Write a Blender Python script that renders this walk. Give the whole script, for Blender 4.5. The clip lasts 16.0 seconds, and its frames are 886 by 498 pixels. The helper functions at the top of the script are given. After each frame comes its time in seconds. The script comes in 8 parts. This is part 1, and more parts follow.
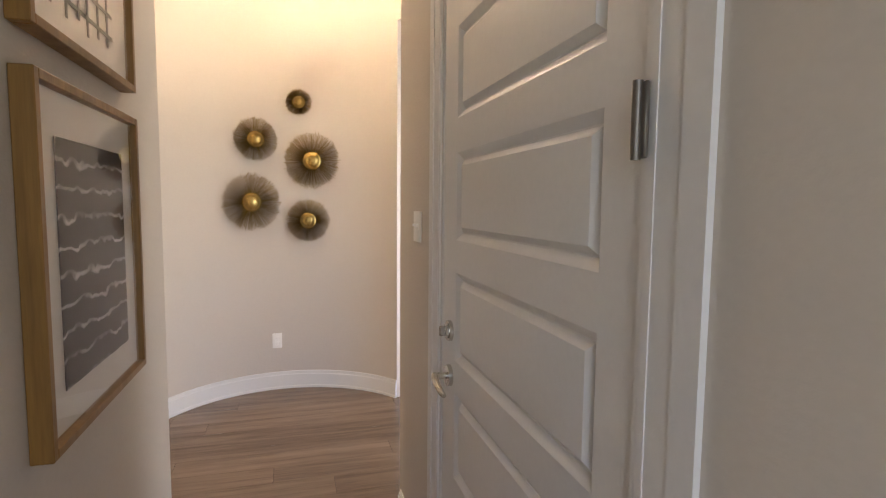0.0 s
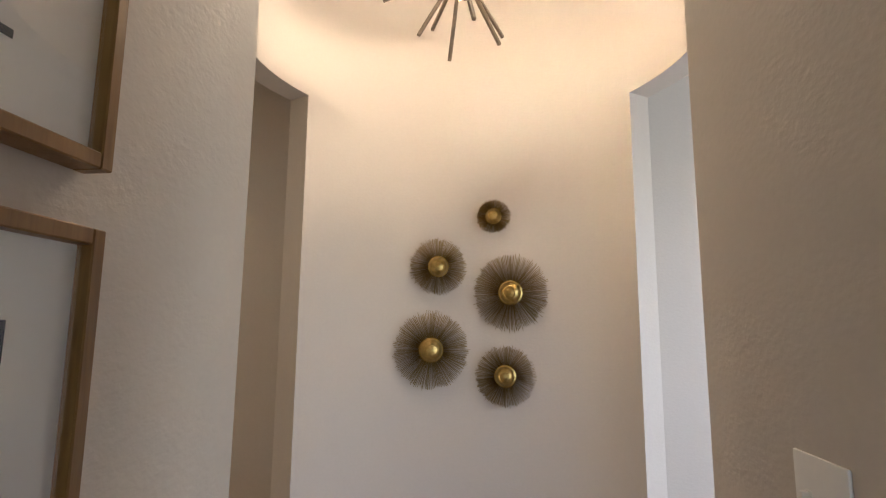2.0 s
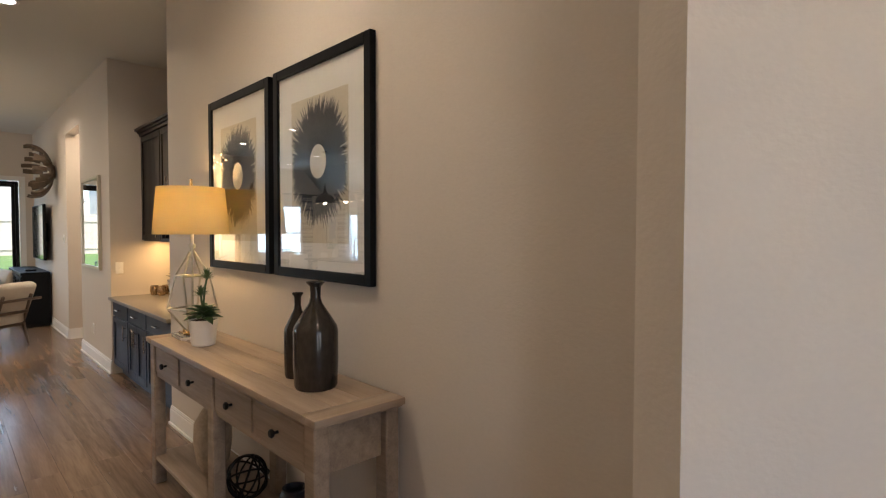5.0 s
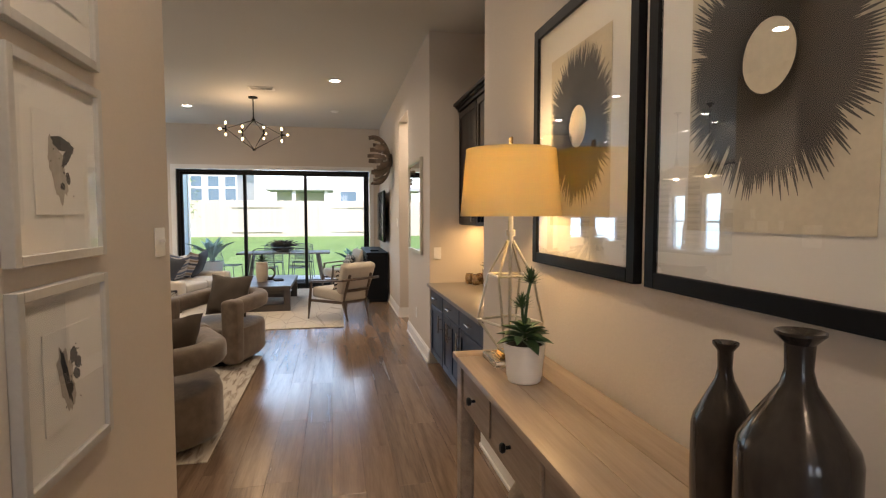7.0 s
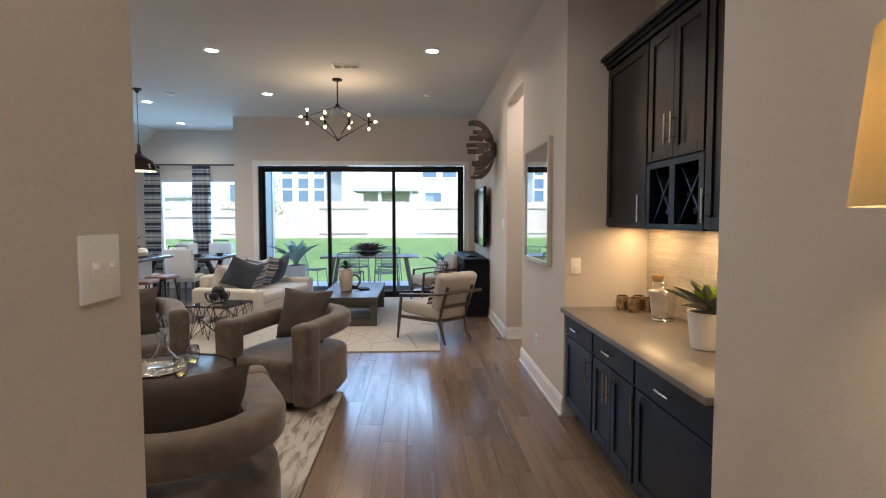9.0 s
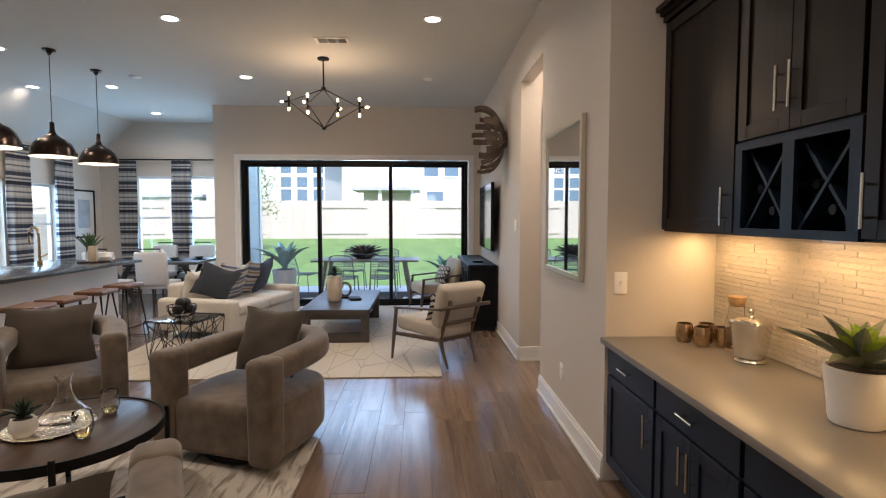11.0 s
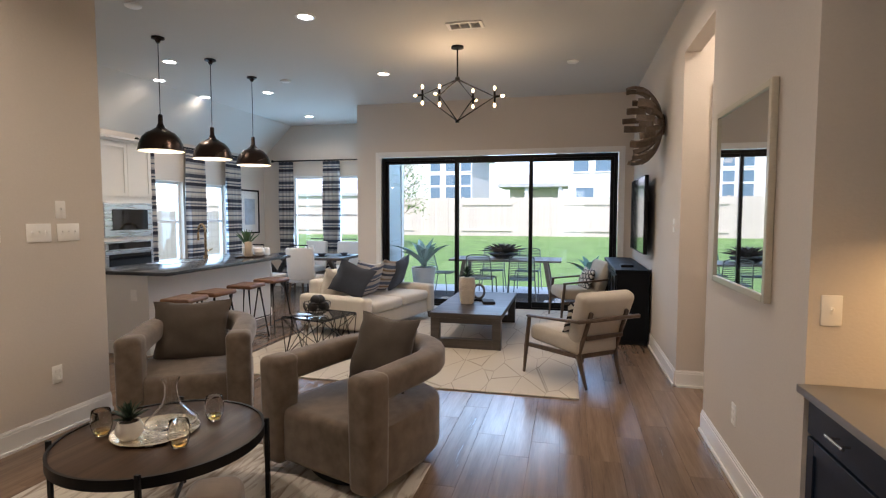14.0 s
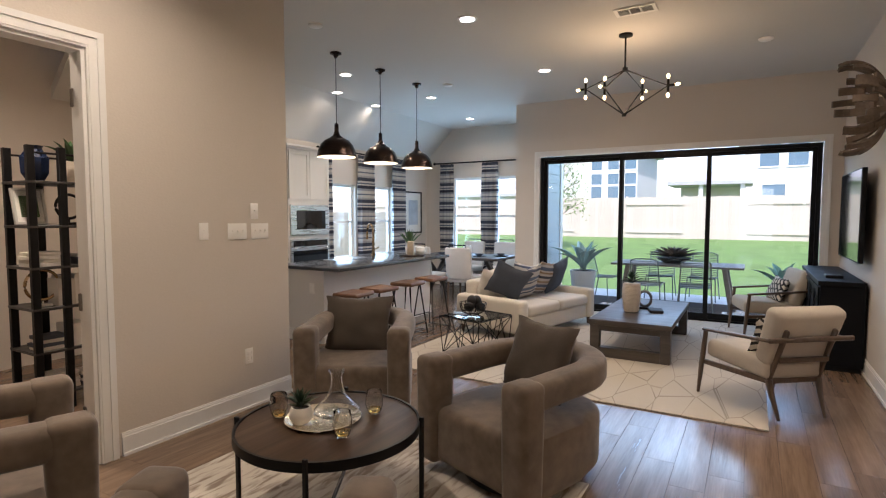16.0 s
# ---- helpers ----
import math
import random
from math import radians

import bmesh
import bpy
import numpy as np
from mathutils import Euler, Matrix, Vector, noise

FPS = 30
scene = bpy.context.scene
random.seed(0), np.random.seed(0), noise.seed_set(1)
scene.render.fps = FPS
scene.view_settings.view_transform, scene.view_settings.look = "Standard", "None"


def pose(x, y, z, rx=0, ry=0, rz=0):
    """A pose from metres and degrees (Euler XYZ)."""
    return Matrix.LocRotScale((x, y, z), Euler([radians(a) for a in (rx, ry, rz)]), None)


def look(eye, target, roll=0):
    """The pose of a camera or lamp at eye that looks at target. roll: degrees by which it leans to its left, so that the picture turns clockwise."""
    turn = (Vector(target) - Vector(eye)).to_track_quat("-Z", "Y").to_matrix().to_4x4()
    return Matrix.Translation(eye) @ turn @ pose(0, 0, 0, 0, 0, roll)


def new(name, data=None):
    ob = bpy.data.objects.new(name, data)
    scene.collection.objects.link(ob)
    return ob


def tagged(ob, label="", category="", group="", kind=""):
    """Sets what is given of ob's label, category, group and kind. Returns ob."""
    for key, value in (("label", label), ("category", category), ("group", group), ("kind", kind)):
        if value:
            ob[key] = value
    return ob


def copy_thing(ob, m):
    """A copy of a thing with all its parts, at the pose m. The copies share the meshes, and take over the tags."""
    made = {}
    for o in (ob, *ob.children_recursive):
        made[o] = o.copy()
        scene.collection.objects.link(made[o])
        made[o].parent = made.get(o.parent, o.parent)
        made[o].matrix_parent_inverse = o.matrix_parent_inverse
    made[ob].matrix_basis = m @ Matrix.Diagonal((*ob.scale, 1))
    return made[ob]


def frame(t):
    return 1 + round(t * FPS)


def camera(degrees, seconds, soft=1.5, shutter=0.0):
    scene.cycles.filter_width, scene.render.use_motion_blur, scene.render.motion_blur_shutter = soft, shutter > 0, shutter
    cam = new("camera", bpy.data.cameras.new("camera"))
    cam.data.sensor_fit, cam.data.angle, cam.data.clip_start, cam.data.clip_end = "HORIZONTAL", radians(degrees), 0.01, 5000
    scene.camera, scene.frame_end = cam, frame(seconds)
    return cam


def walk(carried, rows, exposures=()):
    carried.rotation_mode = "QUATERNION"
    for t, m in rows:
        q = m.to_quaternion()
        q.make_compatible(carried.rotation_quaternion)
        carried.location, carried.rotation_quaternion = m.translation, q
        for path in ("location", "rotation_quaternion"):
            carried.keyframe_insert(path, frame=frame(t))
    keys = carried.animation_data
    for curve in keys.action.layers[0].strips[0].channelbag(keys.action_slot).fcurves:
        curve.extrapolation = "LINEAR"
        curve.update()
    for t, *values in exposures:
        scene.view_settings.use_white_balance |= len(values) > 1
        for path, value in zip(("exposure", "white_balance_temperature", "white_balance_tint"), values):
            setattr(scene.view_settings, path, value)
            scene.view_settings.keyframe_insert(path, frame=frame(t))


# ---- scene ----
# camera and walk
EXPOSURES = [(0.0, 2.33, 6950, 19), (1.2, 2.37, 6950, 18.5), (2.5, 1.60, 5850, 15.5), (3.5, 1.80, 5750, 16), (4.2, 2.06, 5550, 15.5),
             (5.0, 1.88, 6350, 17), (7.5, 1.84, 6500, 19), (9.0, 1.74, 5600, 16.5), (11.3, 1.70, 5950, 19.5), (15.0, 1.68, 5950, 20), (16.0, 1.68, 6050, 21)]
cam = camera(79.70, 16.0, soft=1.2)
# seconds, x, y, z, yaw, pitch, roll
ROWS = [
    (0, 0.058, 0.374, 1.462, -15.642, -4.82, -0.546),
    (0.5, 0.072, 0.793, 1.475, -5.04, -4.393, -0.782),
    (1, 0.121, 1.15, 1.464, 1.971, -2.107, -0.65),
    (1.5, 0.132, 1.406, 1.549, 4.657, 2.577, -0.363),
    (2, 0.103, 1.622, 1.597, 5.435, 8.264, -0.453),
    (2.5, 0.077, 1.812, 1.595, 5.75, 14.166, -0.548),
    (3, 0.093, 2.1, 1.544, 6.854, 15.609, -0.254),
    (3.5, 0.136, 2.363, 1.549, 15.027, 10.402, -0.33),
    (4, -0.049, 2.661, 1.498, 25.095, 4.44, -0.174),
    (4.5, -0.252, 2.964, 1.448, 36.091, 0.759, 0.059),
    (5, -0.462, 3.199, 1.464, 46.446, -1.8, -0.092),
    (7.5, -2.006, 3.569, 1.44, 83.262, -3.261, 0.002),
    (8, -2.393, 3.544, 1.43, 86.27, -3.26, 0.074),
    (8.5, -2.724, 3.48, 1.423, 87.204, -3.286, 0.093),
    (9, -3.017, 3.427, 1.433, 87.264, -3.326, 0.065),
    (11.5, -4.067, 3.507, 1.443, 87.654, -3.406, -0.082),
    (12, -4.145, 3.558, 1.449, 89.455, -3.489, -0.132),
    (12.5, -4.185, 3.591, 1.461, 91.487, -3.719, -0.031),
    (13, -4.268, 3.596, 1.439, 94.783, -3.39, -0.106),
    (13.5, -4.38, 3.573, 1.447, 98.812, -3.524, -0.049),
    (14, -4.434, 3.567, 1.455, 103.312, -3.699, -0.042),
    (14.5, -4.486, 3.577, 1.45, 107.597, -3.622, -0.082),
    (15, -4.518, 3.56, 1.452, 111.732, -3.635, 0.014),
    (15.5, -4.538, 3.539, 1.446, 115.984, -3.546, 0.067),
    (16, -4.54, 3.523, 1.457, 120.162, -3.652, -0.05),
]
walk(cam, [(t, pose(x, y, z, 90 + pitch, roll, yaw)) for t, x, y, z, yaw, pitch, roll in ROWS],
     exposures=EXPOSURES)

# ---- light ----
world = bpy.data.worlds.new("world")
scene.world = world
world.use_nodes = True
_wn = world.node_tree.nodes
_sky = _wn.new("ShaderNodeTexSky")
_sky.sky_type = 'NISHITA'
_sky.sun_disc = False
_sky.sun_elevation = radians(52)
_sky.sun_rotation = radians(68)
world.node_tree.links.new(_sky.outputs[0], _wn["Background"].inputs[0])
_wn["Background"].inputs[1].default_value = 0.13


def lamp(name, kind, where, energy, colour, aim=None, size=0.1, size_y=None, shape=None, spread=None, angle=None):
    data = bpy.data.lights.new(name, kind)
    data.energy, data.color = energy, colour
    if kind == 'AREA':
        data.shape = shape or ('RECTANGLE' if size_y else 'DISK')
        data.size = size
        if size_y:
            data.size_y = size_y
        if spread:
            data.spread = radians(spread)
    elif kind == 'SUN':
        data.angle = radians(angle)
    else:
        data.shadow_soft_size = size
    ob = new(name, data)
    ob.matrix_world = look(where, aim) if aim else Matrix.Translation(where)
    return ob


CAN = (1.0, 0.83, 0.58)
lamp("sun", 'SUN', (8, -4, 12), 2.2, (1.0, 0.95, 0.87), aim=(8 - 5.0, -4 - 2.0, 12 - 7.5), angle=0.5)
# sky fill for the slider, added in open air outside, above view
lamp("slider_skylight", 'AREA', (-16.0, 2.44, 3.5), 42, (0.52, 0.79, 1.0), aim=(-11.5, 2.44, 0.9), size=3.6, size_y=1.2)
# sky light in the nook and kitchen window openings
lamp("nook_skylight", 'AREA', (-14.33, -0.96, 1.45), 19, (0.46, 0.77, 1.0), aim=(-13, -0.96, 1.4), size=1.8, size_y=1.5)
lamp("kitchen_skylight", 'AREA', (-12.0, -2.63, 1.34), 14, (0.46, 0.77, 1.0), aim=(-12, -1.2, 1.3), size=1.8, size_y=1.2)
# added sky fills at unseen, assumed openings behind and beside the walk
lamp("foyer_side_skylight", 'AREA', (2.0, 2.68, 1.5), 6.5, (0.80, 0.86, 1.0), aim=(2.0, 4.0, 1.5), size=1.1, size_y=2.0)
lamp("foyer_skylight", 'AREA', (3.3, 3.66, 1.5), 5, (0.80, 0.86, 1.0), aim=(2, 3.66, 1.45), size=1.1, size_y=2.0)
lamp("entry_skylight", 'AREA', (0.03, -0.52, 1.6), 1.25, (0.92, 0.94, 1.0), aim=(0.03, 1, 1.55), size=0.8, size_y=1.8)

# ---- materials ----
def _tree(name):
    m = bpy.data.materials.new(name)
    m.use_nodes = True
    return m, m.node_tree.nodes, m.node_tree.links, m.node_tree.nodes["Principled BSDF"]


def mat(name, col, rough=0.5, metal=0.0, var=0.08, scale=3.0, fine=60.0, bump=0.0, bscale=150.0, stretch=(1, 1, 1), spec=0.5, rvar=0.08, island=0.0, sheen=0.0):
    """A surface whose colour and gloss wander at two scales, with fine relief."""
    m, n, l, p = _tree(name)
    tc = n.new("ShaderNodeTexCoord")
    mp = n.new("ShaderNodeMapping")
    mp.inputs["Scale"].default_value = stretch
    l.new(tc.outputs["Object"], mp.inputs[0])
    a, b = n.new("ShaderNodeTexNoise"), n.new("ShaderNodeTexNoise")
    for t, s in ((a, scale), (b, fine)):
        t.inputs["Scale"].default_value = s
        t.inputs["Detail"].default_value = 5
        l.new(mp.outputs[0], t.inputs["Vector"])
    add = n.new("ShaderNodeMath")
    add.operation = 'ADD'
    l.new(a.outputs["Fac"], add.inputs[0])
    l.new(b.outputs["Fac"], add.inputs[1])
    src = add.outputs[0]
    if island:
        oi = n.new("ShaderNodeObjectInfo")
        mul = n.new("ShaderNodeMath")
        mul.operation = 'MULTIPLY_ADD'
        mul.inputs[1].default_value = island
        l.new(oi.outputs["Random"], mul.inputs[0])
        l.new(src, mul.inputs[2])
        src = mul.outputs[0]
    mr = n.new("ShaderNodeMapRange")
    mr.inputs["From Min"].default_value, mr.inputs["From Max"].default_value = 0.6, 1.4 + island
    l.new(src, mr.inputs["Value"])
    mix = n.new("ShaderNodeMix")
    mix.data_type = 'RGBA'
    l.new(mr.outputs[0], mix.inputs["Factor"])
    mix.inputs["A"].default_value = (*[max(0, c * (1 - var)) for c in col], 1)
    mix.inputs["B"].default_value = (*[min(1, c * (1 + var)) for c in col], 1)
    l.new(mix.outputs["Result"], p.inputs["Base Color"])
    mr2 = n.new("ShaderNodeMapRange")
    mr2.inputs["To Min"].default_value, mr2.inputs["To Max"].default_value = max(0.02, rough - rvar), min(1, rough + rvar)
    l.new(a.outputs["Fac"], mr2.inputs["Value"])
    l.new(mr2.outputs[0], p.inputs["Roughness"])
    p.inputs["Metallic"].default_value = metal
    p.inputs["Specular IOR Level"].default_value = spec
    if sheen:
        p.inputs["Sheen Weight"].default_value = sheen
        p.inputs["Sheen Roughness"].default_value = 0.4
    if bump:
        c = n.new("ShaderNodeTexNoise")
        c.inputs["Scale"].default_value = bscale
        c.inputs["Detail"].default_value = 3
        l.new(mp.outputs[0], c.inputs["Vector"])
        bp = n.new("ShaderNodeBump")
        bp.inputs["Strength"].default_value = bump
        bp.inputs["Distance"].default_value = 0.004
        l.new(c.outputs["Fac"], bp.inputs["Height"])
        l.new(bp.outputs[0], p.inputs["Normal"])
    return m


def wood(name, c1, c2, along=0, rough=0.4, scale=1.0, bump=0.15, vary=0.0, spec=0.5, cross=14.0, isle=False):
    """Wood with grain along an axis of the object: broad figure, fine pores and, for loose pieces, a tone of its own."""
    m, n, l, p = _tree(name)
    tc = n.new("ShaderNodeTexCoord")
    vec = tc.outputs["Object"]
    src = None
    if vary:
        if isle:
            g = n.new("ShaderNodeNewGeometry")
            src = g.outputs["Random Per Island"]
        else:
            g = n.new("ShaderNodeObjectInfo")
            src = g.outputs["Random"]
        sh = n.new("ShaderNodeVectorMath")
        sh.operation = 'MULTIPLY_ADD'
        cb = n.new("ShaderNodeCombineXYZ")
        for k in range(3):
            l.new(src, cb.inputs[k])
        l.new(cb.outputs[0], sh.inputs[0])
        sh.inputs[1].default_value = (37, 23, 11)
        l.new(vec, sh.inputs[2])
        vec = sh.outputs[0]
    mp = n.new("ShaderNodeMapping")
    s = [cross * scale] * 3
    s[along] = 0.9 * scale
    mp.inputs["Scale"].default_value = s
    l.new(vec, mp.inputs[0])
    a = n.new("ShaderNodeTexNoise")
    a.inputs["Scale"].default_value, a.inputs["Detail"].default_value, a.inputs["Distortion"].default_value = 1.0, 6, 0.6
    b = n.new("ShaderNodeTexNoise")
    b.inputs["Scale"].default_value, b.inputs["Detail"].default_value = 7.0, 4
    for t in (a, b):
        l.new(mp.outputs[0], t.inputs["Vector"])
    add = n.new("ShaderNodeMath")
    add.operation = 'MULTIPLY_ADD'
    add.inputs[1].default_value = 0.45
    l.new(b.outputs["Fac"], add.inputs[0])
    l.new(a.outputs["Fac"], add.inputs[2])
    last = add.outputs[0]
    if vary:
        ad2 = n.new("ShaderNodeMath")
        ad2.operation = 'MULTIPLY_ADD'
        ad2.inputs[1].default_value = vary
        l.new(src, ad2.inputs[0])
        l.new(last, ad2.inputs[2])
        last = ad2.outputs[0]
    mr = n.new("ShaderNodeMapRange")
    mr.inputs["From Min"].default_value, mr.inputs["From Max"].default_value = 0.42, 1.02 + vary
    l.new(last, mr.inputs["Value"])
    mix = n.new("ShaderNodeMix")
    mix.data_type = 'RGBA'
    mix.inputs["A"].default_value, mix.inputs["B"].default_value = (*c1, 1), (*c2, 1)
    l.new(mr.outputs[0], mix.inputs["Factor"])
    l.new(mix.outputs["Result"], p.inputs["Base Color"])
    mr2 = n.new("ShaderNodeMapRange")
    mr2.inputs["To Min"].default_value, mr2.inputs["To Max"].default_value = rough + 0.12, rough - 0.06
    l.new(last, mr2.inputs["Value"])
    l.new(mr2.outputs[0], p.inputs["Roughness"])
    p.inputs["Specular IOR Level"].default_value = spec
    bp = n.new("ShaderNodeBump")
    bp.inputs["Strength"].default_value, bp.inputs["Distance"].default_value = bump, 0.002
    l.new(last, bp.inputs["Height"])
    l.new(bp.outputs[0], p.inputs["Normal"])
    return m


def glow(name, col, strength):
    m, n, l, p = _tree(name)
    p.inputs["Base Color"].default_value = (*col, 1)
    p.inputs["Emission Color"].default_value = (*col, 1)
    p.inputs["Emission Strength"].default_value = strength
    return m


def glass(name, col=(1, 1, 1), rough=0.0, ior=1.45):
    m, n, l, p = _tree(name)
    p.inputs["Base Color"].default_value = (*col, 1)
    p.inputs["Roughness"].default_value = rough
    p.inputs["Transmission Weight"].default_value = 1
    p.inputs["IOR"].default_value = ior
    return m


def pane_glass(name, gloss=0.09):
    """Thin flat glass: clear, with a weak mirror that grows towards grazing."""
    m, n, l, p = _tree(name)
    out = n["Material Output"]
    tr, gl, fr, mx = n.new("ShaderNodeBsdfTransparent"), n.new("ShaderNodeBsdfGlossy"), n.new("ShaderNodeLayerWeight"), n.new("ShaderNodeMixShader")
    gl.inputs["Roughness"].default_value = 0.01
    fr.inputs["Blend"].default_value = 0.5
    pw, ad = n.new("ShaderNodeMath"), n.new("ShaderNodeMath")
    pw.operation, ad.operation = 'POWER', 'MULTIPLY_ADD'
    pw.inputs[1].default_value = 4.0
    ad.inputs[1].default_value, ad.inputs[2].default_value = 0.9, gloss
    l.new(fr.outputs["Facing"], pw.inputs[0])
    l.new(pw.outputs[0], ad.inputs[0])
    l.new(ad.outputs[0], mx.inputs[0])
    l.new(tr.outputs[0], mx.inputs[1])
    l.new(gl.outputs[0], mx.inputs[2])
    l.new(mx.outputs[0], out.inputs["Surface"])
    return m


def bands(name, stops, scale, axis=2, rough=0.85, bump=0.15):
    """Woven stripes across an axis of the object."""
    m, n, l, p = _tree(name)
    tc = n.new("ShaderNodeTexCoord")
    sp = n.new("ShaderNodeSeparateXYZ")
    l.new(tc.outputs["Object"], sp.inputs[0])
    mu = n.new("ShaderNodeMath")
    mu.operation = 'MULTIPLY'
    mu.inputs[1].default_value = scale
    l.new(sp.outputs[axis], mu.inputs[0])
    fr = n.new("ShaderNodeMath")
    fr.operation = 'FRACT'
    l.new(mu.outputs[0], fr.inputs[0])
    cr = n.new("ShaderNodeValToRGB")
    cr.color_ramp.interpolation = 'CONSTANT'
    e = cr.color_ramp.elements
    e[0].position, e[0].color = stops[0][0], (*stops[0][1], 1)
    e[1].position, e[1].color = stops[1][0], (*stops[1][1], 1)
    for pos, col in stops[2:]:
        k = e.new(pos)
        k.color = (*col, 1)
    l.new(fr.outputs[0], cr.inputs[0])
    ns = n.new("ShaderNodeTexNoise")
    ns.inputs["Scale"].default_value = 90
    l.new(tc.outputs["Object"], ns.inputs["Vector"])
    mx = n.new("ShaderNodeMix")
    mx.data_type, mx.blend_type = 'RGBA', 'MULTIPLY'
    mx.inputs["Factor"].default_value = 0.35
    l.new(cr.outputs[0], mx.inputs["A"])
    l.new(ns.outputs["Fac"], mx.inputs["B"])
    l.new(mx.outputs["Result"], p.inputs["Base Color"])
    p.inputs["Roughness"].default_value = rough
    bp = n.new("ShaderNodeBump")
    bp.inputs["Strength"].default_value, bp.inputs["Distance"].default_value = bump, 0.003
    l.new(ns.outputs["Fac"], bp.inputs["Height"])
    l.new(bp.outputs[0], p.inputs["Normal"])
    return m


M_WALL = mat("wall_paint", (0.63, 0.57, 0.505), 0.62, var=0.03, scale=0.8, bump=0.24, bscale=64, stretch=(1, 1, 1.5), spec=0.3)
M_CEIL = mat("ceiling_paint", (0.66, 0.65, 0.62), 0.8, var=0.02, scale=1.2, bump=0.25, bscale=80, spec=0.2)
M_TRIM = mat("trim_paint", (0.80, 0.79, 0.77), 0.32, var=0.02, scale=4, bump=0.03)
M_DOOR = mat("door_paint", (0.74, 0.73, 0.72), 0.38, var=0.03, scale=3, bump=0.05, bscale=200)
M_PLATE = mat("white_plastic", (0.90, 0.88, 0.84), 0.3, var=0.02)
M_BLACK = mat("black_metal", (0.006, 0.006, 0.007), 0.42, var=0.15, spec=0.2)
M_NAVY = mat("navy_cabinet_paint", (0.009, 0.017, 0.034), 0.36, var=0.12, scale=5, bump=0.04, bscale=90, spec=0.25)
M_ESPRESSO = wood("espresso_stain", (0.007, 0.005, 0.0045), (0.017, 0.012, 0.010), 2, 0.35, spec=0.25)
M_QUARTZ = mat("grey_quartz", (0.195, 0.177, 0.158), 0.31, var=0.03, scale=30, fine=220, rvar=0.0)
M_NICKEL = mat("brushed_nickel", (0.62, 0.60, 0.56), 0.25, metal=1, var=0.05, fine=200)
M_BRASS = mat("antique_brass", (0.30, 0.215, 0.075), 0.34, metal=1, var=0.18, scale=12)
M_GOLDLEAF = mat("polished_gold", (0.72, 0.50, 0.20), 0.18, metal=1, var=0.1, scale=20)
M_VELVET = mat("taupe_velvet", (0.145, 0.112, 0.086), 0.80, var=0.42, scale=3.2, fine=14, bump=0.12, bscale=400, sheen=0.35, spec=0.2)
M_PILLOW_TAUPE = mat("taupe_pillow_linen", (0.088, 0.072, 0.059), 0.88, var=0.14, scale=12, fine=180, bump=0.3, bscale=500, sheen=0.15, spec=0.2)
M_LINEN = mat("ivory_linen", (0.64, 0.60, 0.54), 0.88, var=0.06, scale=6, fine=160, bump=0.3, bscale=500, spec=0.2)
M_OATMEAL = mat("oatmeal_weave", (0.50, 0.45, 0.38), 0.9, var=0.10, scale=9, fine=260, bump=0.4, bscale=420, spec=0.2)
M_SLATE = mat("slate_blue_cloth", (0.085, 0.098, 0.125), 0.9, var=0.14, scale=9, fine=200, bump=0.4, bscale=420, spec=0.2)
M_TABLEWOOD = wood("umber_table_wood", (0.018, 0.010, 0.006), (0.064, 0.036, 0.020), 0, 0.36, 1.4, spec=0.3)
M_GREYWOOD = wood("grey_brown_wood", (0.036, 0.030, 0.026), (0.088, 0.072, 0.061), 1, 0.42, 1.2)
M_CONSOLE = wood("weathered_oak", (0.19, 0.14, 0.10), (0.36, 0.275, 0.205), 0, 0.45, 1.5)
M_CHAIRWOOD = wood("walnut_frame", (0.060, 0.040, 0.028), (0.13, 0.09, 0.063), 2, 0.4, 2.0)
M_STOOLWOOD = wood("saddle_wood", (0.10, 0.045, 0.020), (0.22, 0.10, 0.045), 0, 0.4, 2.0)
M_FRAMEWOOD = wood("honey_oak_frame", (0.17, 0.082, 0.018), (0.32, 0.165, 0.040), 2, 0.42, 2.0)
M_FLOOR = wood("plank_floor", (0.076, 0.049, 0.033), (0.300, 0.205, 0.140), 0, 0.25, 1.1, bump=0.22, vary=0.22, cross=13)
M_FLOOR_FAR = wood("plank_floor_rest", (0.076, 0.049, 0.033), (0.300, 0.205, 0.140), 0, 0.25, 1.1, bump=0.22, vary=0.22, cross=13, isle=True)
M_JOINT = mat("floor_joint", (0.035, 0.027, 0.022), 0.8)
M_MIRROR = mat("mirror_silver", (0.86, 0.88, 0.87), 0.02, metal=1, var=0.0, rvar=0.0)
M_PANE = pane_glass("window_glass")
M_PICGLASS = pane_glass("picture_glass", 0.20)
M_CLEARPIC = pane_glass("low_glare_picture_glass", 0.055)
M_CANLIGHT = glow("can_light_lens", (1.0, 0.93, 0.80), 9)
M_BULB = glow("frosted_bulb", (1.0, 0.66, 0.30), 4.5)
M_WHITECAB = mat("white_cabinet_paint", (0.78, 0.76, 0.73), 0.35, var=0.02, scale=3)
M_STEEL = mat("stainless_steel", (0.55, 0.55, 0.55), 0.28, metal=1, var=0.06, stretch=(1, 1, 14))
M_CERAMIC = mat("white_ceramic", (0.78, 0.76, 0.73), 0.35, var=0.03, bump=0.1, bscale=40)
M_SOIL = mat("soil", (0.03, 0.022, 0.016), 0.95, var=0.3, bump=0.8, bscale=120)
M_LEAF = mat("succulent_leaf", (0.055, 0.115, 0.045), 0.45, var=0.35, scale=14, island=0.2)
M_LEAF_DARK = mat("dark_leaf", (0.028, 0.055, 0.034), 0.4, var=0.35, scale=14)
M_CLEAR = glass("clear_glass")
M_TINTED = glass("amber_tinted_glass", (0.995, 0.975, 0.93))
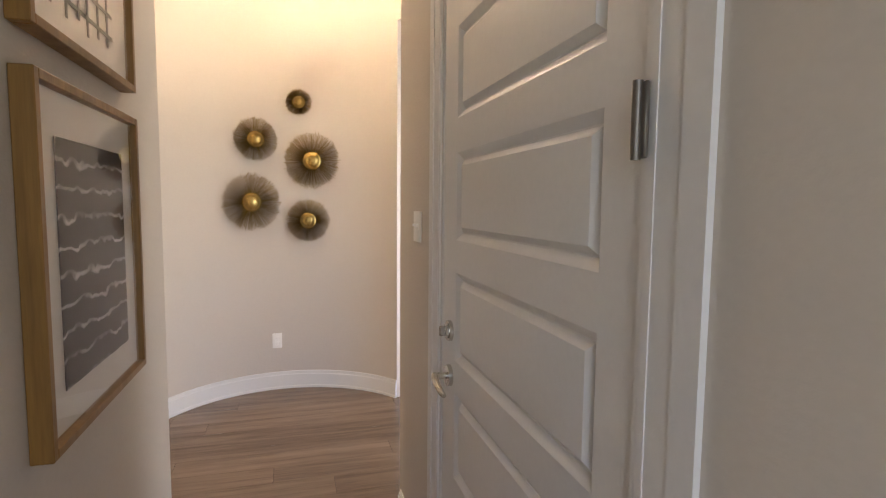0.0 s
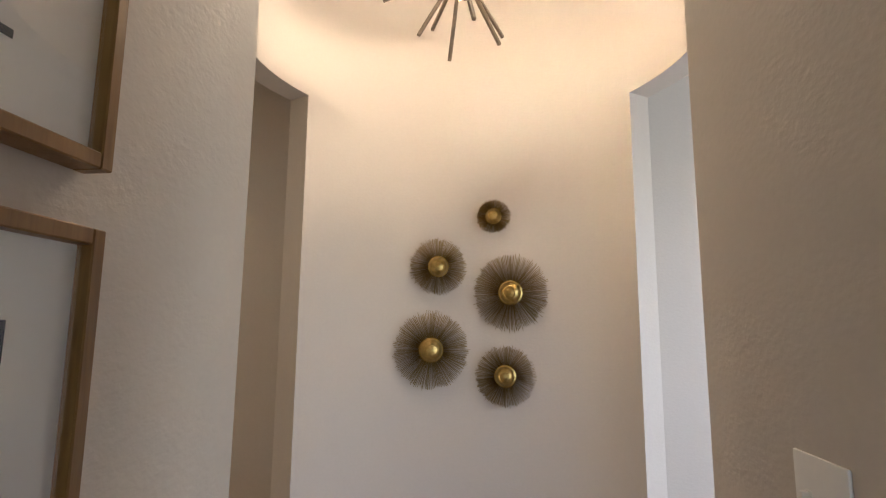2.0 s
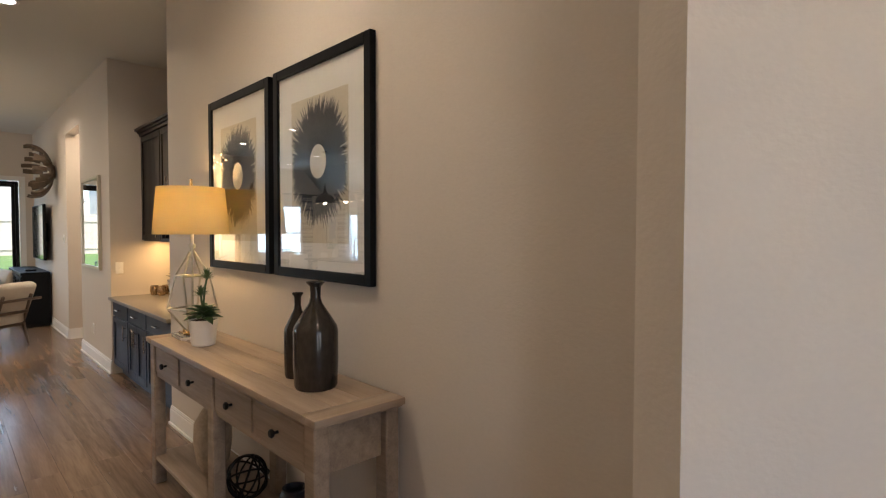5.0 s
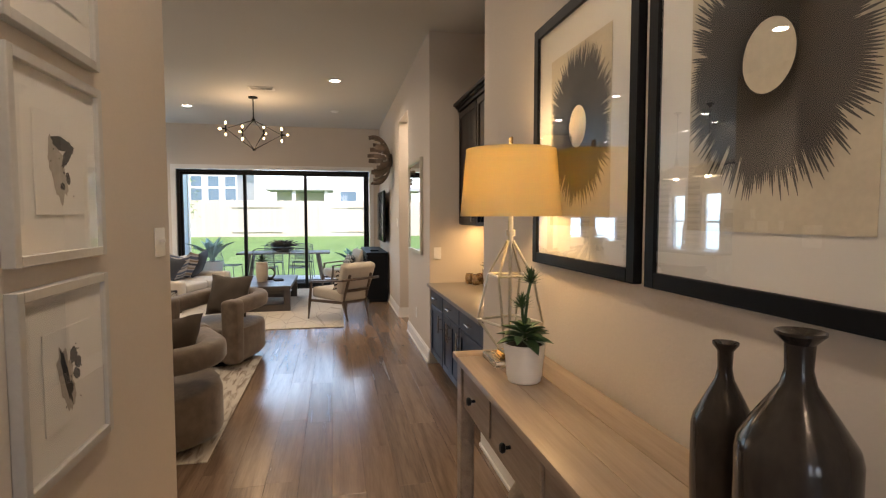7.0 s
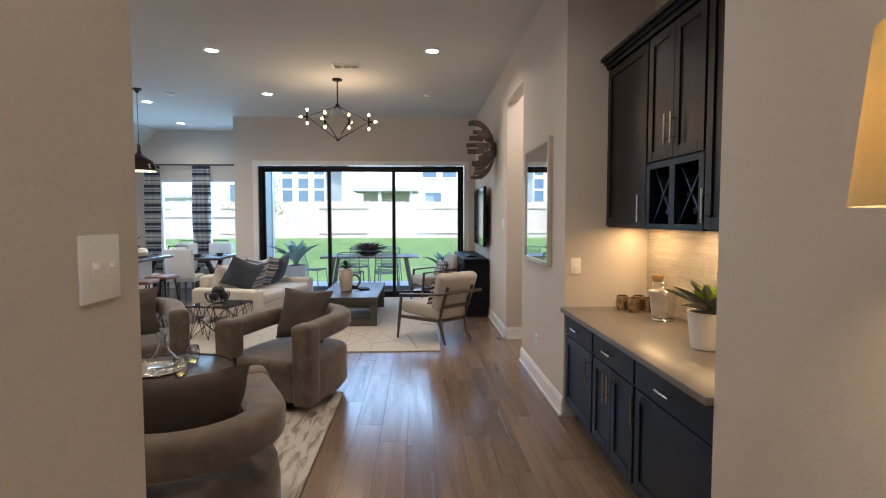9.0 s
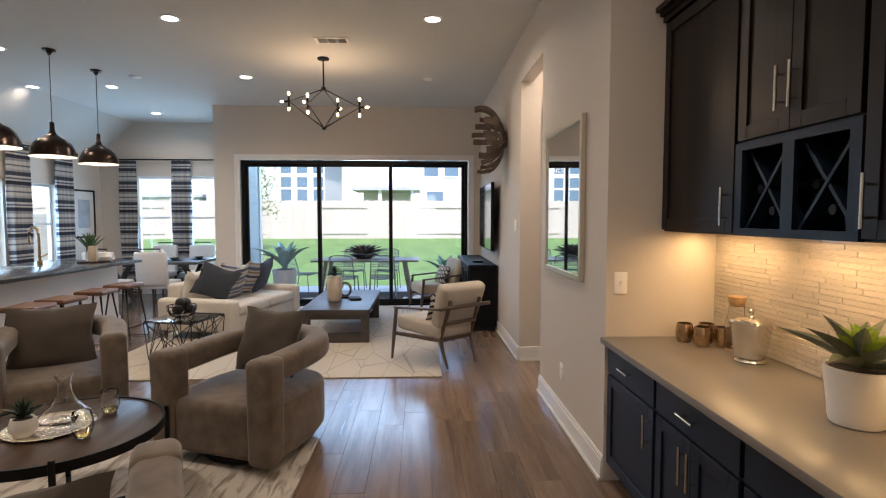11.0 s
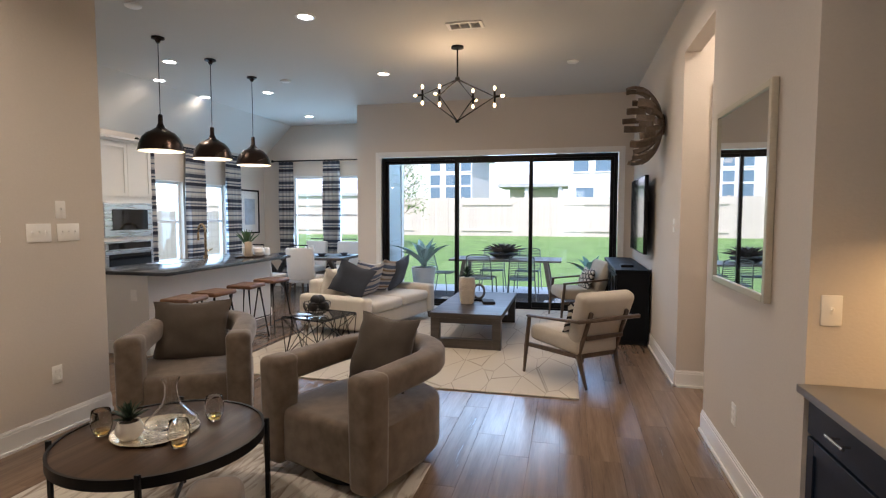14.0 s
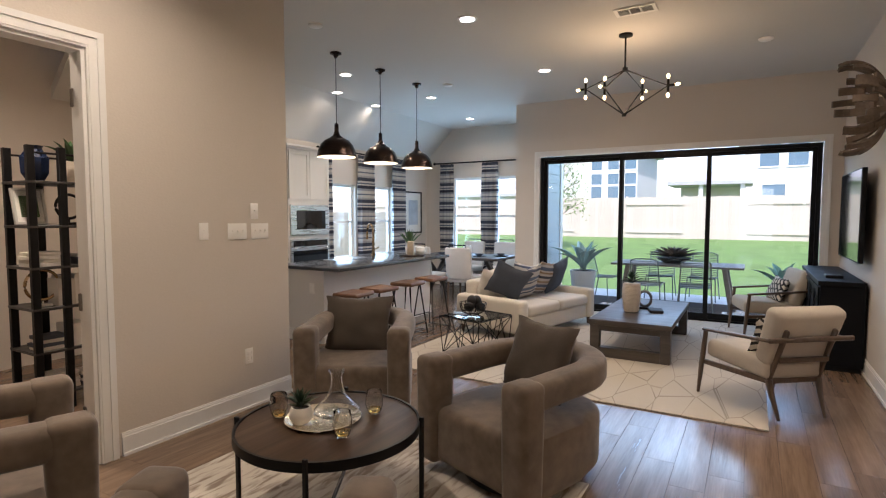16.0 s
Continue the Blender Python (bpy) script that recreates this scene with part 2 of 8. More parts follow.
M_AMBER = glass("amber_drink", (0.95, 0.66, 0.22))

# ---- mesh helpers ----
def box(bm, x0, x1, y0, y1, z0, z1, bevel=0.0, seg=2, m=None):
    r = bmesh.ops.create_cube(bm, size=1)
    vs = r["verts"]
    bmesh.ops.scale(bm, vec=(abs(x1 - x0), abs(y1 - y0), abs(z1 - z0)), verts=vs)
    bmesh.ops.translate(bm, vec=((x0 + x1) / 2, (y0 + y1) / 2, (z0 + z1) / 2), verts=vs)
    if bevel:
        es = list({e for v in vs for e in v.link_edges})
        rb = bmesh.ops.bevel(bm, geom=es, offset=bevel, segments=seg, affect='EDGES', profile=0.5)
        vs = list({v for f in rb["faces"] for v in f.verts} | {v for v in vs if v.is_valid})
    if m is not None:
        bmesh.ops.transform(bm, matrix=m, verts=vs)
    return vs


def rod(bm, a, b, r, seg=10, r2=None, cap=True):
    a, b = Vector(a), Vector(b)
    d = b - a
    res = bmesh.ops.create_cone(bm, cap_ends=cap, segments=seg, radius1=r, radius2=r if r2 is None else r2, depth=d.length)
    q = d.to_track_quat('Z', 'Y').to_matrix().to_4x4()
    bmesh.ops.transform(bm, matrix=Matrix.Translation((a + b) / 2) @ q, verts=res["verts"])
    return res["verts"]


def bar(bm, a, b, w, h, bevel=0.004):
    """A square bar from a to b, w across and h high."""
    a, b = Vector(a), Vector(b)
    d = b - a
    q = d.to_track_quat('X', 'Z').to_matrix().to_4x4()
    return box(bm, -d.length / 2, d.length / 2, -w / 2, w / 2, -h / 2, h / 2, bevel, 1, Matrix.Translation((a + b) / 2) @ q)


def lathe(bm, prof, seg=32, at=(0, 0, 0), closed=False):
    """Turns a profile of (radius, height) about z."""
    rings = []
    for r, z in prof:
        if r < 1e-5:
            rings.append([bm.verts.new((at[0], at[1], at[2] + z))])
        else:
            rings.append([bm.verts.new((at[0] + r * math.cos(2 * math.pi * k / seg), at[1] + r * math.sin(2 * math.pi * k / seg), at[2] + z)) for k in range(seg)])
    if closed:
        rings.append(rings[0])
    for p, q in zip(rings, rings[1:]):
        for k in range(seg):
            k2 = (k + 1) % seg
            if len(p) == 1 and len(q) > 1:
                bm.faces.new((p[0], q[k], q[k2]))
            elif len(q) == 1 and len(p) > 1:
                bm.faces.new((p[k], p[k2], q[0]))
            elif len(p) > 1:
                bm.faces.new((p[k], p[k2], q[k2], q[k]))


def tube(bm, pts, r, seg=8, closed=False):
    """A round tube along a line of points."""
    pts = [Vector(p) for p in pts]
    n = len(pts)
    rings = []
    up = Vector((0, 0, 1))
    for i, p in enumerate(pts):
        a = pts[i - 1] if (i or closed) else p
        b = pts[(i + 1) % n] if (i < n - 1 or closed) else p
        d = (b - a).normalized()
        u = d.cross(up)
        if u.length < 0.05:
            u = d.cross(Vector((1, 0, 0)))
        u.normalize()
        v = u.cross(d)
        rr = r[i] if isinstance(r, (list, tuple)) else r
        rings.append([bm.verts.new(p + rr * (math.cos(2 * math.pi * k / seg) * u + math.sin(2 * math.pi * k / seg) * v)) for k in range(seg)])
    pairs = list(zip(rings, rings[1:]))
    if closed:
        pairs.append((rings[-1], rings[0]))
    for p, q in pairs:
        for k in range(seg):
            k2 = (k + 1) % seg
            bm.faces.new((p[k], p[k2], q[k2], q[k]))
    if not closed:
        bm.faces.new(rings[0][::-1])
        bm.faces.new(rings[-1])


def prism(bm, outline, z0, z1):
    """A flat outline of (x, y) points drawn up from z0 to z1."""
    lo = [bm.verts.new((x, y, z0)) for x, y in outline]
    hi = [bm.verts.new((x, y, z1)) for x, y in outline]
    n = len(outline)
    bm.faces.new(lo[::-1])
    bm.faces.new(hi)
    for k in range(n):
        bm.faces.new((lo[k], lo[(k + 1) % n], hi[(k + 1) % n], hi[k]))


def turn(bm, verts, m):
    bmesh.ops.transform(bm, matrix=m, verts=verts)


def mesh_of(name, bm, material, smooth=None):
    bmesh.ops.recalc_face_normals(bm, faces=bm.faces)
    me = bpy.data.meshes.new(name)
    bm.to_mesh(me)
    bm.free()
    me.materials.append(material)
    if smooth is not None and len(me.polygons):
        me.polygons.foreach_set("use_smooth", [True] * len(me.polygons))
        me.set_sharp_from_angle(angle=radians(smooth))
    return me


def part(name, bm, material, parent=None, label="", smooth=40, m=None):
    ob = new(name, mesh_of(name, bm, material, smooth))
    if parent is not None:
        ob.parent = parent
    if m is not None:
        ob.matrix_basis = m
    if label:
        ob["label"] = label
    return ob


def thing(name, label, category, m=None, group="", kind=""):
    ob = new(name)
    ob.empty_display_size = 0.1
    if m is not None:
        ob.matrix_basis = m
    return tagged(ob, label, category, group, kind)


def solid(name, bm, material, label, category, group="", kind="", smooth=40, m=None):
    ob = part(name, bm, material, None, "", smooth, m)
    return tagged(ob, label, category, group, kind)


def cushion(bm, w, d, h, puff=0.5, n=10, m=None, pinch=0.12):
    """A stuffed pillow, w across, d tall, h thick, with drawn-out corners."""
    grid = {}
    for side in (1, -1):
        for i in range(n + 1):
            for j in range(n + 1):
                u, v = 2 * i / n - 1, 2 * j / n - 1
                edge = (1 - abs(u) ** 2.6) * (1 - abs(v) ** 2.6)
                z = side * h / 2 * max(0, edge) ** puff
                k = 1 - pinch * (1 - abs(u * v)) * max(abs(u), abs(v)) ** 3
                if (i in (0, n) or j in (0, n)) and side == -1:
                    grid[side, i, j] = grid[1, i, j]
                    continue
                p = Vector((u * w / 2 * k, v * d / 2 * k, z))
                p += 0.012 * h / 0.12 * noise.noise_vector(p * 9 + Vector((w * 7, d * 3, side)))
                grid[side, i, j] = bm.verts.new(m @ p if m is not None else p)
    for side in (1, -1):
        for i in range(n):
            for j in range(n):
                f = [grid[side, i, j], grid[side, i + 1, j], grid[side, i + 1, j + 1], grid[side, i, j + 1]]
                bm.faces.new(f if side == 1 else f[::-1])


def leaf(bm, base, way, length, width, bend=0.3, curl=0.15, n=5):
    """A pointed leaf with a folded middle, from base along way, bending down."""
    base, way = Vector(base), Vector(way).normalized()
    side = way.cross(Vector((0, 0, 1)))
    if side.length < 0.05:
        side = Vector((1, 0, 0))
    side.normalize()
    rows = []
    for i in range(n + 1):
        s = i / n
        c = base + way * length * s + Vector((0, 0, -bend * length * s * s))
        w = width / 2 * math.sin(math.pi * min(1, 0.18 + 0.82 * s)) if i < n else 0.0005
        up = side.cross(way)
        rows.append([bm.verts.new(c - side * w + up * w * curl * 2), bm.verts.new(c), bm.verts.new(c + side * w + up * w * curl * 2)])
    for p, q in zip(rows, rows[1:]):
        for k in range(2):
            bm.faces.new((p[k], p[k + 1], q[k + 1], q[k]))

# ---- structure ----
CEIL, CEIL_HI, T = 3.22, 3.95, 0.12


def wall(name, axis, p0, p1, a0, a1, z0, z1, holes=(), material=None, label="smooth greige painted drywall wall"):
    """A wall between p0 and p1 in depth, from a0 to a1 along its axis, with holes (a, b, low, high) through it."""
    bm = bmesh.new()
    cuts = sorted({a0, a1, *[v for h in holes for v in h[:2]]})

    def put(u0, u1, w0, w1):
        if axis == "x":
            box(bm, u0, u1, p0, p1, w0, w1)
        else:
            box(bm, p0, p1, u0, u1, w0, w1)
    for u0, u1 in zip(cuts, cuts[1:]):
        spans = sorted((h[2], h[3]) for h in holes if h[0] <= u0 + 1e-6 and h[1] >= u1 - 1e-6)
        z = z0
        for lo, hi in spans:
            if lo > z + 1e-4:
                put(u0, u1, z, lo)
            z = hi
        if z1 > z + 1e-4:
            put(u0, u1, z, z1)
    bmesh.ops.remove_doubles(bm, verts=bm.verts, dist=1e-5)
    return solid(name, bm, material or M_WALL, label, "wall", kind="structure", smooth=None)


# entry corridor
wall("wall_entry_west", "y", -0.58, -0.46, -0.6, 2.765, 0, CEIL_HI)
wall("wall_entry_east", "y", 0.52, 0.64, -0.6, 2.735, 0, CEIL_HI, [(1.00, 2.04, 0, 2.46)])
# south hole is unseen, assumed for the fill lamp behind the walk
wall("wall_entry_south", "x", -0.72, -0.60, -0.58, 0.64, 0, CEIL_HI, [(-0.35, 0.40, 0.7, 2.4)])
# hall
wall("wall_hall_south", "x", 2.74, 2.86, -4.12, -0.58, 0, CEIL)
wall("wall_north_near", "x", 4.47, 4.59, -4.81, -0.80, 0, CEIL)
# bar niche
wall("wall_niche_back", "x", 5.08, 5.20, -6.73, -4.81, 0, CEIL)
wall("wall_niche_east", "y", -4.81, -4.69, 4.59, 5.20, 0, CEIL)
wall("wall_niche_west", "y", -6.85, -6.73, 4.59, 5.20, 0, CEIL)
# long living wall with the opening to the bedrooms
wall("wall_north_far", "x", 4.47, 4.59, -12.6, -6.73, 0, CEIL, [(-9.20, -8.26, 0, 2.78)])
# slider wall
wall("wall_west", "y", -12.75, -12.60, 0.20, 4.59, 0, CEIL, [(0.60, 4.27, 0.0, 2.40)])
# breakfast nook and kitchen
wall("wall_nook_north", "x", 0.20, 0.32, -14.35, -12.75, 0, CEIL)
wall("wall_nook_west", "y", -14.35, -14.20, -2.5, 0.20, 0, CEIL, [(-1.86, -1.02, 0.66, 2.22), (-0.90, -0.06, 0.66, 2.22)])
wall("wall_kitchen_south", "x", -2.65, -2.50, -14.35, -7.2, 0, CEIL, [(-11.85, -11.10, 0.70, 1.98), (-12.95, -12.20, 0.70, 1.98)])
wall("wall_sitting_south", "x", 0.15, 0.27, -7.63, -4.12, 0, CEIL, [(-6.15, -5.24, 0, 2.39)])
wall("wall_sitting_east", "y", -4.12, -4.00, 0.15, 2.74, 0, CEIL)
wall("wall_office_west", "y", -7.63, -7.51, -2.5, 0.15, 0, CEIL)
wall("wall_office_south", "x", -2.62, -2.50, -7.2, -3.9, 0, CEIL)
wall("wall_office_east", "y", -4.02, -3.90, -2.5, 0.15, 0, CEIL)
# side hall behind the living wall
wall("wall_sidehall_back", "x", 5.70, 5.82, -9.4, -8.0, 0, CEIL)
wall("wall_sidehall_west", "y", -9.32, -9.20, 4.59, 5.70, 0, CEIL)
wall("wall_sidehall_east", "y", -8.26, -8.14, 4.59, 5.70, 0, CEIL)
# foyer beyond the rotunda
wall("wall_foyer_north", "x", 4.47, 4.59, 0.85, 3.6, 0, CEIL)
# south hole is unseen, added for the side fill
wall("wall_foyer_south", "x", 2.62, 2.74, 0.64, 3.6, 0, CEIL, [(1.4, 2.6, 0.4, 2.5)])
wall("wall_foyer_east", "y", 3.48, 3.60, 2.74, 4.47, 0, CEIL, [(3.1, 4.2, 0.4, 2.5)])

# rotunda: curved wall with two openings under a round header
RC, RR, RT = (0.0, 3.72), 0.94, 0.13


def arc_block(bm, a0, a1, z0, z1, r0=RR, r1=RR + RT, step=4.0):
    n = max(1, round((a1 - a0) / step))
    prev = None
    first = None
    for k in range(n + 1):
        a = radians(a0 + (a1 - a0) * k / n)
        c, s = math.cos(a), math.sin(a)
        ring = [bm.verts.new((RC[0] + r * c, RC[1] + r * s, z)) for r, z in ((r0, z0), (r1, z0), (r1, z1), (r0, z1))]
        if prev:
            for i in range(4):
                bm.faces.new((prev[i], prev[(i + 1) % 4], ring[(i + 1) % 4], ring[i]))
        else:
            first = ring
        prev = ring
    bm.faces.new(first)
    bm.faces.new(prev[::-1])


bm = bmesh.new()
arc_block(bm, 33, 153.6, 0, 2.77)
arc_block(bm, -62, 242, 2.77, CEIL_HI)
solid("wall_rotunda", bm, M_WALL, "curved greige drywall wall of a round foyer", "wall", kind="structure", smooth=30)
# splayed end of the entry wall where it meets the round foyer
bm = bmesh.new()
prism(bm, [(-0.4605, 2.7655), (-0.657, 3.005), (-0.76, 2.93), (-0.62, 2.80)], 0, 2.768)
solid("wall_entry_return", bm, M_WALL, "splayed greige drywall wall end", "wall", kind="structure", smooth=None)
bm = bmesh.new()
for prof in (((RR - 0.014, 0), (RR, 0.11)), ((RR - 0.009, 0.11), (RR, 0.135)), ((RR - 0.020, 0), (RR - 0.014, 0.018))):
    arc_block(bm, 33, 153, prof[0][1], prof[1][1], prof[0][0], RR - 0.0005)
solid("baseboard_rotunda", bm, M_TRIM, "white stepped baseboard along a curved wall", "baseboard", kind="structure", smooth=30)


# ceilings
def slab(name, x0, x1, y0, y1, z0, z1, material, label, category="ceiling"):
    bm = bmesh.new()
    box(bm, x0, x1, y0, y1, z0, z1)
    return solid(name, bm, material, label, category, kind="structure", smooth=None)


slab("ceiling", -14.35, -0.94, -1.86, 5.82, CEIL, CEIL + 0.1, M_CEIL, "flat off-white textured ceiling")
slab("ceiling_foyer", 0.94, 3.6, 2.62, 4.6, CEIL, CEIL + 0.1, M_CEIL, "flat off-white ceiling")
slab("ceiling_rotunda", -0.9395, 0.9395, -0.72, 4.9, CEIL_HI, CEIL_HI + 0.1, M_CEIL, "high off-white ceiling of a round foyer")
slab("ceiling_office", -7.2, -3.9, -2.62, -1.86, CEIL, CEIL + 0.1, M_CEIL, "flat off-white ceiling")
bm = bmesh.new()
vs = [bm.verts.new(p) for p in ((-14.35, -1.86, CEIL), (-7.2, -1.86, CEIL), (-7.2, -2.5, 2.6), (-14.35, -2.5, 2.6), (-14.35, -1.86, CEIL + 0.1), (-7.2, -1.86, CEIL + 0.1), (-7.2, -2.6, 2.62), (-14.35, -2.6, 2.62))]
for f in ((0, 1, 2, 3), (4, 5, 6, 7), (0, 1, 5, 4), (2, 3, 7, 6), (0, 3, 7, 4), (1, 2, 6, 5)):
    bm.faces.new([vs[i] for i in f])
solid("ceiling_slope", bm, M_CEIL, "sloped off-white ceiling strip over kitchen windows", "ceiling", kind="structure", smooth=None)

# sub-floor under the planks
slab("floor", -14.35, 3.6, -2.65, 5.82, -0.12, -0.008, M_JOINT, "dark sub-floor under brown wood planks", "floor")

# ground outside: level by the house, rising to the fence
M_GRASS = mat("lawn", (0.115, 0.20, 0.05), 0.9, var=0.35, scale=1.5, fine=30, bump=0.6, bscale=60)
bm = bmesh.new()
prof = [(600, -0.28), (-15, -0.28), (-18, -0.20), (-22, 0.05), (-27, 0.34), (-31, 0.46), (-40, 0.5), (-800, 0.5)]
rows = [[bm.verts.new((x, yy, z)) for yy in (-700, 700)] for x, z in prof]
for p, q in zip(rows, rows[1:]):
    bm.faces.new((p[0], p[1], q[1], q[0]))
solid("ground", bm, M_GRASS, "bright green mown lawn rising gently to a fence", "lawn", kind="structure", smooth=180)

# ---- trim, openings ----
def trim_run(name, axis, face, side, a0, a1, label="white stepped baseboard"):
    """A baseboard along a wall face; side is the way it stands out."""
    bm = bmesh.new()
    for d, z0, z1 in ((0.015, 0, 0.115), (0.010, 0.115, 0.130), (0.006, 0.130, 0.140), (0.026, 0, 0.018)):
        p = sorted((face, face + side * d))
        if axis == "x":
            box(bm, a0, a1, p[0], p[1], z0, z1)
        else:
            box(bm, p[0], p[1], a0, a1, z0, z1)
    return solid(name, bm, M_TRIM, label, "baseboard", kind="structure", smooth=None)


trim_run("baseboard", "y", -0.46, 1, -0.6, 2.78)
trim_run("baseboard", "y", 0.52, -1, 2.13, 2.70)
trim_run("baseboard", "x", 2.86, 1, -4.12, -0.95)
trim_run("baseboard", "x", 4.47, -1, -4.81, -0.95)
trim_run("baseboard", "x", 4.47, -1, -8.26, -6.73)
trim_run("baseboard", "x", 4.47, -1, -12.6, -9.20)
trim_run("baseboard", "y", -4.12, -1, 0.27, 2.86)
trim_run("baseboard", "x", 0.27, 1, -7.63, -6.27)
trim_run("baseboard", "x", 0.27, 1, -5.13, -4.14)
trim_run("baseboard", "y", -7.63, -1, -2.5, 0.27)
trim_run("baseboard", "y", -12.60, 1, 0.20, 0.51)
trim_run("baseboard", "y", -14.20, 1, -2.5, 0.20)
trim_run("baseboard", "x", -2.50, 1, -14.2, -10.6)
trim_run("baseboard", "y", -9.20, 1, 4.47, 5.70)
trim_run("baseboard", "y", -8.26, -1, 4.47, 5.70)


def casing(bm, axis, face, side, a0, a1, top, w=0.085, deep=1.0):
    """Stepped casing round three sides of an opening."""
    for d, lo, hi in ((0.016, 0.0, w * 0.62), (0.024, w * 0.62, w), (0.020, 0.012, 0.028)):
        p = sorted((face + side * 0.0005, face + side * d * deep))
        for u0, u1, z0, z1 in ((a0 - hi, a0 - lo, 0, top + hi), (a1 + lo, a1 + hi, 0, top + hi), (a0 - lo, a1 + lo, top + lo, top + hi)):
            if axis == "x":
                box(bm, u0, u1, p[0], p[1], z0, z1)
            else:
                box(bm, p[0], p[1], u0, u1, z0, z1)


M_HINGE = mat("dull_hinge_metal", (0.20, 0.18, 0.16), 0.45, metal=0.8, var=0.1, scale=20)


def hinge(parent, m):
    bm = bmesh.new()
    box(bm, -0.015, 0.015, -0.004, 0.004, -0.05, 0.05, 0.002, 1)
    rod(bm, (0, 0.006, -0.052), (0, 0.006, 0.052), 0.007)
    return part("hinge", bm, M_HINGE, parent, "dull grey metal hinge", m=m)


# entry door with flat panels, its face near the casing
door = thing("door_1", "closed grey-white five-panel door with nickel lever and deadbolt", "door", kind="structure")
bm = bmesh.new()
Y0, Y1, DZ = 1.02, 2.02, 2.43
PZ = [(0.20, 0.52), (0.62, 0.888), (0.988, 1.258), (1.356, 1.614), (1.714, 1.974), (2.074, 2.33)]
zs = [0.006] + [z for p in PZ for z in p] + [DZ]
for z0, z1 in zip(zs[::2], zs[1::2]):
    box(bm, 0.55, 0.592, 1.112, 1.884, z0, z1)
box(bm, 0.55, 0.592, Y0, 1.112, 0.006, DZ)
box(bm, 0.55, 0.592, 1.884, Y1, 0.006, DZ)
bmesh.ops.remove_doubles(bm, verts=bm.verts, dist=1e-5)
part("leaf", bm, M_DOOR, door, smooth=None)
for z0, z1 in PZ:
    bm = bmesh.new()
    lip = [(1.112, z0), (1.884, z0), (1.884, z1), (1.112, z1)]
    rings = []
    for inset, x in ((0, 0.5502), (0.004, 0.552), (0.020, 0.565), (0.024, 0.565), (0.039, 0.5525), (0.044, 0.552)):
        rings.append([bm.verts.new((x, y + (inset if y < 1.5 else -inset), z + (inset if z == z0 else -inset))) for y, z in lip])
    for p, q in zip(rings, rings[1:]):
        for k in range(4):
            bm.faces.new((p[k], p[(k + 1) % 4], q[(k + 1) % 4], q[k]))
    bm.faces.new(rings[-1])
    part("panel", bm, M_DOOR, door, smooth=20)
bm = bmesh.new()
casing(bm, "y", 0.52, -1, 1.00, 2.04, 2.46, 0.125, 0.45)
for u0, u1 in ((1.00, 1.018), (2.022, 2.04)):
    box(bm, 0.521, 0.64, u0, u1, 0, 2.46)
box(bm, 0.521, 0.64, 1.018, 2.022, 2.442, 2.46)
box(bm, 0.594, 0.61, 1.018, 1.03, 0, 2.44)
box(bm, 0.594, 0.61, 2.01, 2.022, 0, 2.44)
part("casing", bm, M_DOOR, door, "white stepped door casing", smooth=None)
for z in (0.25, 1.575, 2.2):
    hinge(door, pose(0.530, 0.994, z, 0, 0, 90))
bm = bmesh.new()
rod(bm, (0.549, 1.928, 0.930), (0.536, 1.928, 0.930), 0.033, 24)
rod(bm, (0.536, 1.928, 0.930), (0.50, 1.928, 0.930), 0.011, 14)
tube(bm, [(0.50, 1.933, 0.930), (0.492, 1.903, 0.930), (0.488, 1.853, 0.927), (0.488, 1.813, 0.919), (0.492, 1.795, 0.915)], [0.011, 0.011, 0.010, 0.009, 0.007], 10)
part("lever_handle", bm, M_NICKEL, door, "satin nickel lever handle")
bm = bmesh.new()
rod(bm, (0.549, 1.928, 1.072), (0.538, 1.928, 1.072), 0.032, 24)
rod(bm, (0.538, 1.928, 1.072), (0.532, 1.928, 1.072), 0.024, 20)
box(bm, 0.512, 0.533, 1.923, 1.933, 1.056, 1.088, 0.003, 1)
part("deadbolt", bm, M_NICKEL, door, "satin nickel deadbolt thumb turn")

for o in door.children:
    if not o.name.startswith("casing"):
        o.location.x -= 0.027

# office door frame
door = thing("door_2", "cased office doorway with white trim and hinges", "door", kind="structure")
bm = bmesh.new()
casing(bm, "x", 0.27, 1, -6.15, -5.24, 2.39, 0.095)
for u0, u1 in ((-6.15, -6.13), (-5.26, -5.24)):
    box(bm, u0, u1, 0.151, 0.269, 0, 2.39)
box(bm, -6.13, -5.26, 0.151, 0.269, 2.37, 2.39)
part("casing", bm, M_TRIM, door, smooth=None)
for z in (0.28, 0.95, 2.12):
    hinge(door, pose(-6.126, 0.165, z, 0, 0, 90))
# side hall door casing
door = thing("door_3", "white cased door at the end of a side hall", "door", kind="structure")
bm = bmesh.new()
casing(bm, "y", -9.20, 1, 4.78, 5.58, 2.44, 0.09)
part("casing", bm, M_TRIM, door, smooth=None)
bm = bmesh.new()
box(bm, -9.199, -9.192, 4.782, 5.578, 0.01, 2.438)
for z0, z1 in ((0.2, 1.1), (1.25, 2.28)):
    box(bm, -9.192, -9.188, 4.90, 5.46, z0, z1, 0.003, 1)
part("leaf", bm, M_TRIM, door, smooth=None)
for z in (0.3, 2.15):
    hinge(door, pose(-9.186, 4.786, z, 0, 0, 0))


